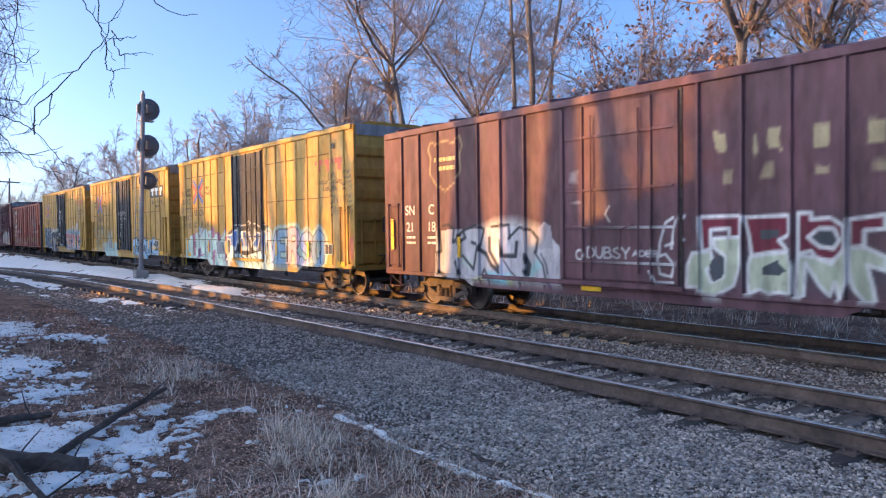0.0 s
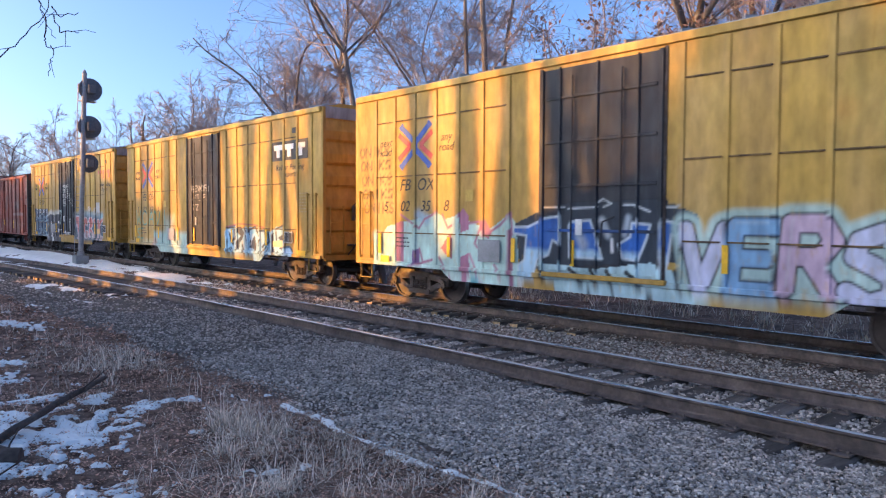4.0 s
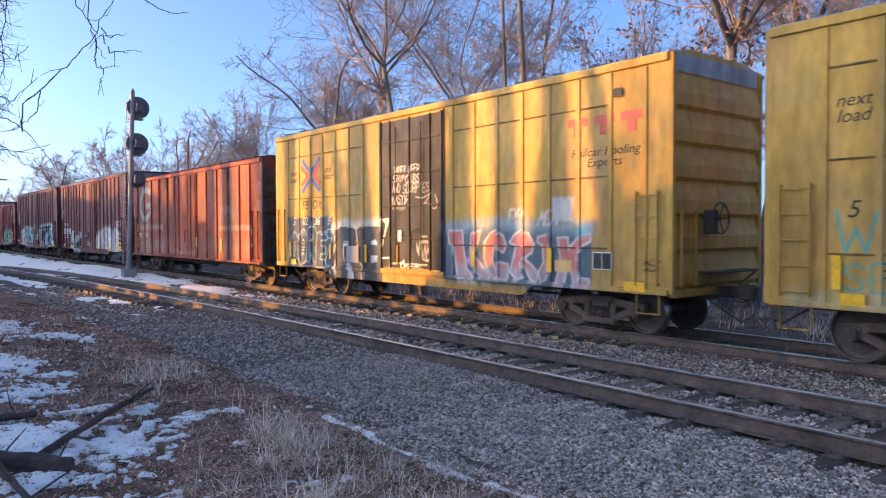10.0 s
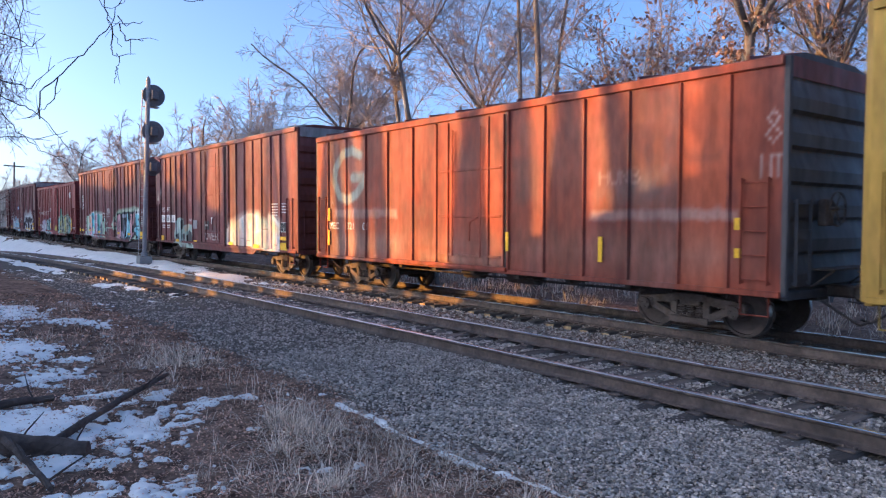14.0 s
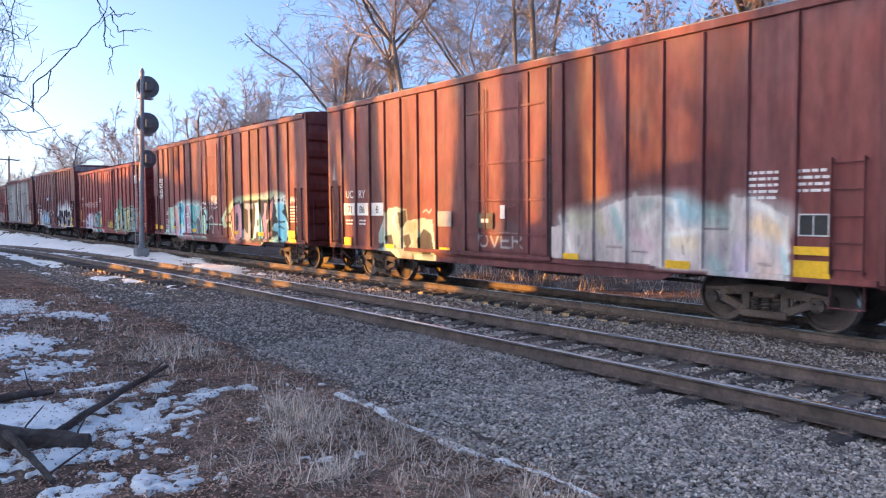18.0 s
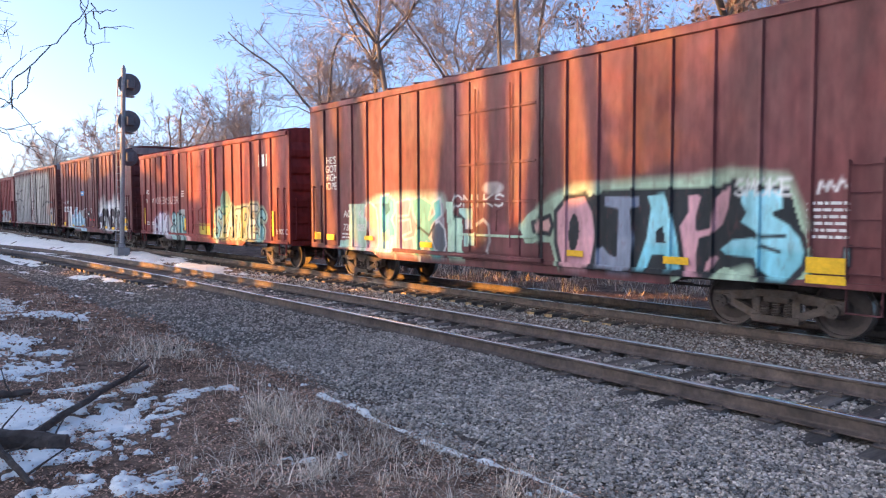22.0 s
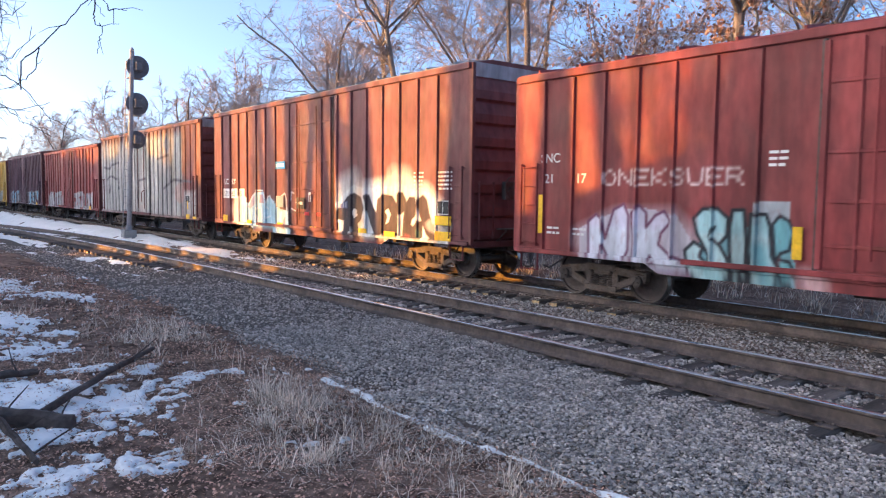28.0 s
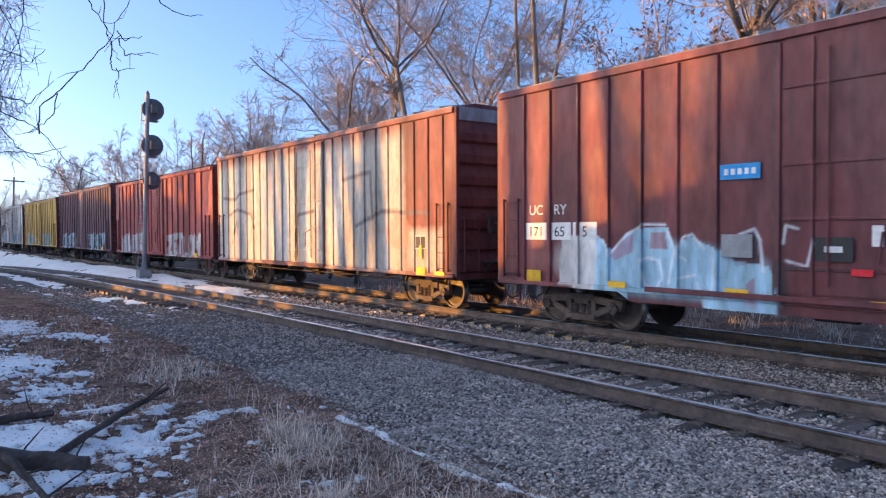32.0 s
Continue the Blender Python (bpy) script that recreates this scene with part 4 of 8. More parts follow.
# ---- the train ----
YPOSTS = [0.82 + 0.765 * i for i in range(7)] + [9.66 + 0.785 * i for i in range(8)]
RPOSTS = [0.80 + 0.77 * i for i in range(7)] + [9.65 + 0.80 * i for i in range(7)]
DENSE = [0.45 + 0.62 * i for i in range(10)]
DPOSTS = DENSE + [CAR_L - s for s in DENSE]
WHITE, INK = (0.72, 0.72, 0.7), (0.018, 0.018, 0.022)
L_WHITE, L_BLACK, L_TAN = flat_mat("white_stencil", (0.7, 0.69, 0.66)), flat_mat("black_stencil", (0.025, 0.025, 0.027)), flat_mat("tan_stencil", (0.56, 0.44, 0.2))
L_BLUE, L_RED, L_YELLOW = flat_mat("blue_emblem_paint", (0.055, 0.10, 0.37)), flat_mat("red_emblem_paint", (0.51, 0.07, 0.06)), flat_mat("yellow_plate", (0.80, 0.47, 0.02))
L_SIGNBLUE = flat_mat("light_blue_sign", (0.03, 0.24, 0.55))
L_GREY = flat_mat("grey_board_paint", (0.27, 0.27, 0.28))
L_REFLECT_R, L_BLACKP = flat_mat("red_reflector", (0.6, 0.02, 0.03)), flat_mat("black_plate", (0.03, 0.03, 0.032))


# ---- graffiti on the sides ----
MAROON_RIGHT = mural(
    ("soft", "9.69,2.10 10.42,2.09 11.25,2.08 12.00,2.03 12.54,2.06", (0.09, 0.06, 0.075), 0.16),
    ("soft", "9.64,1.37 10.42,1.39 11.26,1.33 12.01,1.36 12.54,1.38", (0.10, 0.085, 0.10), 0.3),
    ("shape", "9.67,2.20 10.42,2.21 10.42,1.81 10.22,1.81 10.22,2.00 9.88,1.98 9.88,1.66 9.72,1.61", (0.17, 0.025, 0.045), WHITE, 0.03),
    ("shape", "9.93,1.83 10.42,1.86 10.40,1.39 10.30,1.06 10.01,0.88 9.74,0.89 9.60,1.00 9.41,0.98 9.43,1.36 9.53,1.58 9.88,1.61 9.93,1.38 9.80,1.30 9.88,1.09 10.11,1.19 10.15,1.53 9.96,1.67", (0.46, 0.5, 0.36), WHITE, 0.03),
    ("fill", "9.85,1.38 9.97,1.57 10.14,1.53 10.11,1.19 9.93,1.09", (0.07, 0.08, 0.09)),
    ("shape", "10.49,2.18 11.23,2.20 11.23,1.90 11.06,1.81 11.21,1.64 10.94,1.62 10.61,1.56 10.57,1.86", (0.17, 0.025, 0.045), WHITE, 0.03),
    ("fill", "10.75,1.98 11.06,1.99 11.06,1.86 10.75,1.81", (0.07, 0.08, 0.09)),
    ("shape", "10.59,1.54 10.89,1.59 11.19,1.62 11.26,1.42 11.26,0.97 11.06,0.99 10.89,0.96 10.75,1.02 10.56,0.94 10.55,1.40", (0.46, 0.5, 0.36), WHITE, 0.03),
    ("fill", "10.78,1.36 11.03,1.50 11.18,1.33 11.03,1.24 10.80,1.27", (0.07, 0.08, 0.09)),
    ("shape", "11.36,2.23 11.56,2.23 11.56,2.13 11.84,2.15 12.02,2.03 12.05,1.78 11.99,1.57 11.85,1.51 11.64,1.54 11.56,1.65 11.36,1.60", (0.17, 0.025, 0.045), WHITE, 0.03),
    ("shape", "11.51,1.86 11.68,1.99 11.89,1.99 11.97,1.82 11.89,1.69 11.68,1.72", (0.07, 0.08, 0.09), WHITE, 0.03),
    ("shape", "11.36,1.58 11.60,1.56 11.85,1.46 12.05,1.70 12.09,1.45 12.07,1.20 11.97,0.94 11.91,1.19 11.83,0.98 11.68,1.14 11.47,1.47 11.45,0.95 11.33,0.94", (0.46, 0.5, 0.36), WHITE, 0.03),
    ("shape", "12.10,2.12 12.59,2.18 12.59,1.98 12.31,1.96 12.31,1.74 12.10,1.71", (0.17, 0.025, 0.045), WHITE, 0.03),
    ("shape", "12.10,1.70 12.31,1.72 12.60,1.58 12.60,1.39 12.35,1.46 12.43,1.14 12.47,0.90 12.32,0.93 12.16,1.12 12.10,1.37", (0.46, 0.5, 0.36), WHITE, 0.03),
    ("line", "9.25,2.25 9.01,2.11 8.89,1.75 8.87,1.50", WHITE, 0.025),
    ("line", "9.38,2.23 9.19,2.05 9.13,1.65", WHITE, 0.025),
    ("line", "8.83,1.50 9.01,1.55 9.19,1.35 9.13,1.15 8.89,1.19 8.83,1.50", WHITE, 0.025),
    ("line", "8.77,1.03 9.24,1.05", WHITE, 0.025),
    ("line", "8.65,1.23 8.77,1.08", WHITE, 0.025),
    ("line", "9.01,1.70 9.36,1.81", WHITE, 0.025),
)
MAROON_LEFT = mural(
    ("soft", "3.75,1.88 4.49,2.10 5.17,2.11 5.80,1.95", (0.45, 0.42, 0.41), 0.15),
    ("fill", "2.21,2.01 4.01,2.05 5.39,2.12 5.80,1.95 6.23,1.81 6.46,1.63 6.48,0.69 2.18,0.68", (0.52, 0.50, 0.52)),
    ("fill", "5.80,2.00 5.98,2.18 6.19,2.08 6.23,1.63 5.79,1.58", (0.42, 0.40, 0.43)),
    ("soft", "4.24,0.95 4.71,0.87 4.88,0.93", (0.25, 0.6, 0.68), 0.1),
    ("soft", "5.53,1.05 5.79,1.25", (0.35, 0.62, 0.6), 0.1),
    ("soft", "3.35,1.29 3.54,1.18", (0.5, 0.58, 0.5), 0.1),
    ("soft", "3.60,0.76 3.99,0.88", (0.62, 0.56, 0.3), 0.07),
    ("soft", "4.88,0.93 4.99,0.83", (0.5, 0.55, 0.25), 0.06),
    ("line", "2.39,2.01 2.43,1.49 2.26,1.43 2.31,0.97 2.63,0.87", (0.03, 0.035, 0.045), 0.05),
    ("line", "2.51,2.12 2.73,2.15 2.95,2.03 2.90,1.72", (0.03, 0.035, 0.045), 0.035),
    ("line", "2.94,1.72 3.29,1.99 3.38,1.83 3.08,1.70", (0.03, 0.035, 0.045), 0.045),
    ("line", "3.00,1.22 3.20,0.85 3.31,0.69", (0.03, 0.035, 0.045), 0.06),
    ("line", "3.29,1.99 3.76,2.12 4.07,2.03 3.94,1.67 3.87,1.56", (0.03, 0.035, 0.045), 0.035),
    ("line", "3.62,1.72 3.81,1.67 3.74,1.35 3.67,1.08 3.28,1.39", (0.03, 0.035, 0.045), 0.04),
    ("line", "3.87,1.56 4.12,1.46 4.30,1.21 4.54,1.06", (0.03, 0.035, 0.045), 0.055),
    ("line", "3.86,0.77 4.06,1.10 4.30,0.74", (0.03, 0.035, 0.045), 0.03),
    ("line", "4.32,2.08 4.90,2.12 4.93,1.82", (0.03, 0.035, 0.045), 0.035),
    ("line", "4.25,1.82 4.25,1.52 4.54,1.16", (0.03, 0.035, 0.045), 0.05),
    ("line", "4.61,1.77 4.66,1.42 5.11,1.43 5.15,1.72", (0.03, 0.035, 0.045), 0.055),
    ("line", "4.89,1.82 5.23,2.06 5.44,2.03 5.59,2.00", (0.03, 0.035, 0.045), 0.035),
    ("line", "4.72,1.32 4.94,1.08 5.27,0.85 5.16,0.65", (0.03, 0.035, 0.045), 0.025),
    ("line", "5.65,1.96 5.80,1.81 5.74,1.53", (0.03, 0.035, 0.045), 0.04),
    ("line", "5.40,1.43 5.54,1.24 5.50,1.05 5.38,1.10", (0.03, 0.035, 0.045), 0.07),
    ("line", "5.69,1.53 5.94,1.26 6.01,0.98 5.89,0.70", (0.03, 0.035, 0.045), 0.025),
    ("line", "5.89,1.49 6.04,1.26 6.08,1.08", (0.03, 0.035, 0.045), 0.02),
    ("line", "6.01,0.94 6.23,0.72", (0.2, 0.1, 0.3), 0.02),
    ("line", "6.08,0.71 6.18,0.92", (0.2, 0.1, 0.3), 0.02),
)
MINT_LEFT = mural(
    ("fill", "1.29,1.85 2.38,2.03 3.16,2.19 3.48,2.04 3.89,2.14 4.35,1.95 4.94,1.86 5.43,2.15 5.68,1.92 5.71,0.59 3.69,0.58 2.81,0.75 0.75,0.86 0.74,1.36", (0.47, 0.62, 0.55)),
    ("soft", "2.51,2.14 2.78,2.03", (0.3, 0.42, 0.55), 0.12),
    ("soft", "0.82,1.60 0.99,1.02", (0.3, 0.55, 0.62), 0.12),
    ("soft", "2.20,0.75 3.20,0.73", (0.6, 0.36, 0.3), 0.06),
    ("fill", "1.64,1.94 1.93,1.99 1.95,0.98 1.65,1.00", (0.36, 0.15, 0.22)),
    ("fill", "3.92,2.17 4.06,2.29 4.24,2.10 4.22,1.80 3.96,1.74", (0.36, 0.15, 0.22)),
    ("fill", "3.96,1.19 4.23,1.29 4.27,0.66 3.98,0.61", (0.36, 0.15, 0.22)),
    ("fill", "3.52,1.63 3.67,1.74 3.68,1.12 3.44,1.24 3.31,1.36", (0.36, 0.15, 0.22)),
    ("fill", "4.57,1.95 4.73,2.00 4.94,1.77 4.84,1.62 4.60,1.71", (0.36, 0.15, 0.22)),
    ("fill", "5.41,1.74 5.51,1.92 5.57,0.64 5.44,0.63", (0.36, 0.15, 0.22)),
    ("fill", "2.26,1.26 2.53,1.33 2.56,0.95 2.26,0.93", (0.22, 0.12, 0.26)),
    ("fill", "4.29,0.91 4.60,0.65 4.30,0.60", (0.12, 0.36, 0.4)),
    ("line", "1.81,2.14 2.52,1.81 2.72,2.03 3.16,2.19", (0.36, 0.15, 0.22), 0.03),
    ("line", "3.35,2.14 3.54,1.83 3.66,1.89", (0.36, 0.15, 0.22), 0.03),
    ("line", "3.25,1.15 3.63,0.66", (0.36, 0.15, 0.22), 0.03),
    ("line", "4.26,1.26 4.60,0.65", (0.36, 0.15, 0.22), 0.03),
    ("line", "4.24,1.95 4.73,2.00 4.89,1.77 5.19,1.92 5.48,2.18 5.54,1.74", (0.36, 0.15, 0.22), 0.03),
    ("line", "4.57,1.81 4.42,1.51 4.50,1.42", (0.36, 0.15, 0.22), 0.03),
    ("line", "2.53,1.33 2.67,1.01 3.00,1.08 2.12,0.86", (0.36, 0.15, 0.22), 0.03),
    ("line", "5.01,1.06 5.17,0.89", (0.36, 0.15, 0.22), 0.03),
)
BLUE_MIDDLE = mural(
    ("fill", "5.62,1.96 6.40,2.26 7.02,2.37 9.03,2.41 9.69,2.13 9.72,1.35 6.43,1.10 5.76,0.90", (0.03, 0.04, 0.055)),
    ("fill", "6.21,1.18 7.63,1.13 8.83,1.30 9.29,1.16 9.70,0.84 9.60,0.59 8.85,0.55 7.65,0.59 6.66,0.63 6.27,0.94", (0.42, 0.57, 0.6)),
    ("shape", "5.56,1.88 5.97,1.89 6.41,2.06 6.81,2.11 6.82,1.55 6.63,1.64 6.53,1.34 6.21,1.23 6.11,0.93 6.13,0.73 5.75,0.65 5.70,1.10 5.87,1.21 5.92,1.71 5.57,1.75", ((0.40, 0.55, 0.66), (0.045, 0.13, 0.42), 1.45), (0.62, 0.68, 0.72), 0.022),
    ("shape", "7.08,2.00 7.53,2.03 7.69,1.67 7.81,1.32 7.05,1.32 7.03,1.93", ((0.40, 0.55, 0.66), (0.045, 0.13, 0.42), 1.45), (0.62, 0.68, 0.72), 0.022),
    ("shape", "8.44,1.99 8.81,1.96 8.74,1.71 8.57,1.32 8.25,1.35 8.16,1.60 8.41,1.74", ((0.40, 0.55, 0.66), (0.045, 0.13, 0.42), 1.45), (0.62, 0.68, 0.72), 0.022),
    ("shape", "9.02,1.96 9.08,2.03 9.41,1.97 9.70,1.93 9.69,1.66 9.42,1.73 9.20,1.80 9.14,1.31 9.07,1.15 9.01,1.63", ((0.40, 0.55, 0.66), (0.045, 0.13, 0.42), 1.45), (0.62, 0.68, 0.72), 0.022),
    ("soft", "7.28,1.75 7.38,1.57", (0.35, 0.38, 0.42), 0.1),
    ("soft", "7.79,2.03 7.93,1.77", (0.5, 0.53, 0.56), 0.07),
    ("soft", "8.36,2.08 8.28,1.78", (0.4, 0.44, 0.48), 0.06),
    ("line", "8.02,1.68 8.03,1.46", WHITE, 0.03),
    ("line", "7.05,1.09 7.26,0.92 7.50,0.67", INK, 0.05),
    ("line", "7.54,1.12 7.69,0.77", INK, 0.05),
    ("line", "8.34,1.09 8.60,0.86 8.85,0.59", INK, 0.05),
    ("line", "6.27,1.04 6.44,0.76", INK, 0.05),
    ("line", "7.91,1.10 8.05,0.68", INK, 0.05),
    ("line", "9.29,1.16 9.41,0.77", INK, 0.05),
    ("line", "7.02,2.25 7.69,2.28", (0.6, 0.62, 0.62), 0.016),
    ("line", "8.26,2.31 8.47,2.31 8.80,2.19", (0.6, 0.62, 0.62), 0.016),
    ("line", "6.40,2.28 6.92,2.28", (0.6, 0.62, 0.62), 0.016),
    ("line", "9.03,2.27 9.33,2.27 9.40,2.19", (0.6, 0.62, 0.62), 0.016),
    ("line", "7.71,2.37 7.82,2.43 7.96,2.36", (0.6, 0.62, 0.62), 0.016),
    ("line", "7.83,2.28 8.00,2.34", (0.6, 0.62, 0.62), 0.016),
    ("line", "6.33,0.75 7.64,0.77 8.76,0.75", (0.6, 0.62, 0.62), 0.016),
)
BLUE_RIGHT = mural(
    ("fill", "9.56,1.59 10.43,1.77 10.56,1.70 11.74,1.75 11.90,1.61 12.32,1.67 12.78,1.59 13.15,1.77 13.51,1.78 13.62,1.19 14.04,1.13 14.21,0.89 13.54,0.79 12.89,0.73 12.19,0.62 11.07,0.66 9.58,0.70", (0.30, 0.50, 0.66)),
    ("soft", "9.97,1.60 10.31,1.50", (0.5, 0.62, 0.7), 0.1),
    ("soft", "11.96,1.52 12.28,1.39", (0.52, 0.64, 0.72), 0.14),
    ("soft", "10.88,1.22 11.07,0.82", (0.46, 0.6, 0.7), 0.07),
    ("soft", "11.57,1.55 11.74,1.61", (0.2, 0.42, 0.62), 0.08),
    ("soft", "12.58,1.40 12.64,1.12", (0.18, 0.38, 0.6), 0.1),
    ("soft", "13.71,0.98 13.96,1.00", (0.5, 0.62, 0.72), 0.1),
    ("fill", "9.84,1.59 9.98,1.49 10.25,1.18 10.21,1.07 9.98,1.22", (0.045, 0.065, 0.10)),
    ("fill", "10.49,1.72 10.81,1.73 10.99,1.53 10.87,1.32 10.69,1.21 10.63,0.99 10.42,0.93 10.38,1.19 10.57,1.30 10.75,1.42 10.56,1.51", (0.045, 0.065, 0.10)),
    ("fill", "11.28,1.69 11.42,1.69 11.41,1.39 11.52,1.25 11.74,1.46 11.84,1.17 11.81,0.92 11.58,1.06 11.36,1.04 11.41,1.34", (0.045, 0.065, 0.10)),
    ("fill", "11.94,1.32 12.12,1.33 12.07,1.11 11.97,1.13", (0.045, 0.065, 0.10)),
    ("fill", "12.87,1.51 12.97,1.60 12.96,1.15 13.08,0.88 12.89,0.77 12.81,1.14", (0.045, 0.065, 0.10)),
    ("fill", "13.25,1.43 13.52,1.53 13.57,1.19 13.44,1.05 13.31,1.08 13.44,1.27", (0.045, 0.065, 0.10)),
    ("line", "11.40,1.64 11.79,1.75 11.90,1.56", (0.045, 0.065, 0.10), 0.035),
    ("line", "12.12,1.62 12.38,1.63 12.46,1.44 12.44,1.21 12.23,1.10", (0.045, 0.065, 0.10), 0.035),
    ("line", "12.18,0.90 12.49,1.12", (0.045, 0.065, 0.10), 0.035),
    ("line", "12.59,1.08 12.47,0.93", (0.045, 0.065, 0.10), 0.035),
    ("line", "13.57,1.14 13.96,1.17 14.09,1.05", (0.045, 0.065, 0.10), 0.035),
    ("line", "13.15,1.70 13.56,1.80", (0.045, 0.065, 0.10), 0.035),
    ("line", "9.77,1.68 10.43,1.77", (0.045, 0.065, 0.10), 0.035),
    ("line", "11.11,1.43 11.20,1.03", (0.045, 0.065, 0.10), 0.035),
    ("line", "9.66,1.52 9.74,1.22 9.70,0.86 9.92,0.98 9.90,0.76", (0.045, 0.065, 0.10), 0.04),
    ("line", "10.02,1.02 10.18,0.88 10.12,0.74", (0.045, 0.065, 0.10), 0.04),
    ("line", "10.32,1.62 10.36,1.34 10.22,1.30", (0.045, 0.065, 0.10), 0.05),
    ("line", "10.86,1.12 10.98,0.92 10.82,0.78 11.10,0.74", (0.045, 0.065, 0.10), 0.045),
    ("line", "11.02,1.66 11.16,1.54 11.20,1.68", (0.045, 0.065, 0.10), 0.035),
    ("line", "11.28,0.92 11.30,0.76 11.52,0.82 11.68,0.74", (0.045, 0.065, 0.10), 0.04),
    ("line", "11.95,1.62 11.99,1.44", (0.045, 0.065, 0.10), 0.04),
    ("line", "12.08,0.96 12.02,0.78 12.30,0.80", (0.045, 0.065, 0.10), 0.04),
    ("line", "12.62,1.56 12.70,1.30 12.60,1.22", (0.045, 0.065, 0.10), 0.045),
    ("line", "12.62,0.92 12.72,0.78", (0.045, 0.065, 0.10), 0.04),
    ("line", "13.12,1.58 13.16,1.32", (0.045, 0.065, 0.10), 0.04),
    ("line", "13.2,0.98 13.36,0.88 13.62,0.94 13.84,0.88", (0.045, 0.065, 0.10), 0.035),
    ("line", "13.66,1.58 13.70,1.34 13.86,1.28", (0.045, 0.065, 0.10), 0.03),
    ("line", "9.63,1.70 10.56,1.83 11.74,1.80 12.37,1.72", (0.3, 0.08, 0.12), 0.02),
    ("line", "11.47,1.15 11.63,1.50", WHITE, 0.012),
    ("line", "12.33,1.53 12.46,1.30", WHITE, 0.012),
    ("fill", "12.93,1.31 13.57,1.36 13.57,1.13 12.93,1.12", (0.62, 0.46, 0.24)),
    ("fill", "12.24,0.72 13.03,0.74 12.99,0.62 12.19,0.60", (0.62, 0.46, 0.24)),
)
SALMON_RIGHT = mural(
    ("fill", "9.11,2.08 10.28,2.12 11.35,2.17 12.46,2.08 13.63,2.08 13.65,0.79 12.74,0.74 9.06,0.66", (0.10, 0.14, 0.18)),
    ("soft", "9.18,2.11 10.83,2.21 12.29,2.13 13.57,2.10", (0.24, 0.32, 0.36), 0.14),
    ("shape", "9.22,2.04 9.75,2.04 9.79,1.65 9.91,1.14 10.23,0.91 9.57,0.89 9.44,1.64 9.25,1.74", ((0.40, 0.30, 0.31), (0.52, 0.18, 0.155), 1.25), (0.66, 0.63, 0.62), 0.022),
    ("shape", "10.05,1.96 10.39,2.04 10.31,1.76 10.17,1.46 10.34,1.32 10.63,1.08 10.74,0.94 10.43,0.92 10.17,1.16 10.03,1.37", ((0.40, 0.30, 0.31), (0.52, 0.18, 0.155), 1.25), (0.66, 0.63, 0.62), 0.022),
    ("shape", "10.53,1.77 10.73,1.98 10.89,2.04 11.15,1.92 11.25,1.69 11.15,1.54 10.84,1.68 10.79,1.38 10.90,1.15 10.97,1.34 11.31,1.29 11.29,0.94 10.85,0.95 10.60,1.18 10.51,1.42", ((0.40, 0.30, 0.31), (0.52, 0.18, 0.155), 1.25), (0.66, 0.63, 0.62), 0.022),
    ("shape", "11.35,1.78 11.50,1.95 11.69,2.03 11.93,1.97 12.10,1.75 12.03,1.57 11.80,1.43 12.03,1.30 12.21,1.14 12.17,0.91 11.99,0.99 11.80,1.25 11.65,1.33 11.80,1.02 11.56,0.96 11.36,1.13 11.46,1.41 11.55,1.69", ((0.40, 0.30, 0.31), (0.52, 0.18, 0.155), 1.25), (0.66, 0.63, 0.62), 0.022),
    ("shape", "12.20,1.90 12.53,1.96 12.51,1.72 12.47,1.24 12.56,1.12 12.30,0.92 12.21,1.14 12.37,1.37 12.34,1.71 12.20,1.80", ((0.40, 0.30, 0.31), (0.52, 0.18, 0.155), 1.25), (0.66, 0.63, 0.62), 0.022),
    ("shape", "12.76,1.89 13.04,1.90 13.06,1.65 13.12,1.73 13.35,1.94 13.63,1.98 13.63,1.82 13.43,1.74 13.28,1.49 13.36,1.09 13.59,1.07 13.59,0.87 13.21,0.83 13.13,1.24 13.01,1.23 12.90,0.80 12.61,0.65 12.73,1.04 12.85,1.39", ((0.40, 0.30, 0.31), (0.52, 0.18, 0.155), 1.25), (0.66, 0.63, 0.62), 0.022),
    ("fill", "12.68,1.42 13.13,1.44 13.13,1.20 12.69,1.18", (0.66, 0.45, 0.17)),
    ("soft", "9.94,1.35 10.11,1.25", (0.6, 0.3, 0.4), 0.06),
    ("soft", "13.35,1.98 13.57,2.06", (0.3, 0.5, 0.55), 0.1),
)
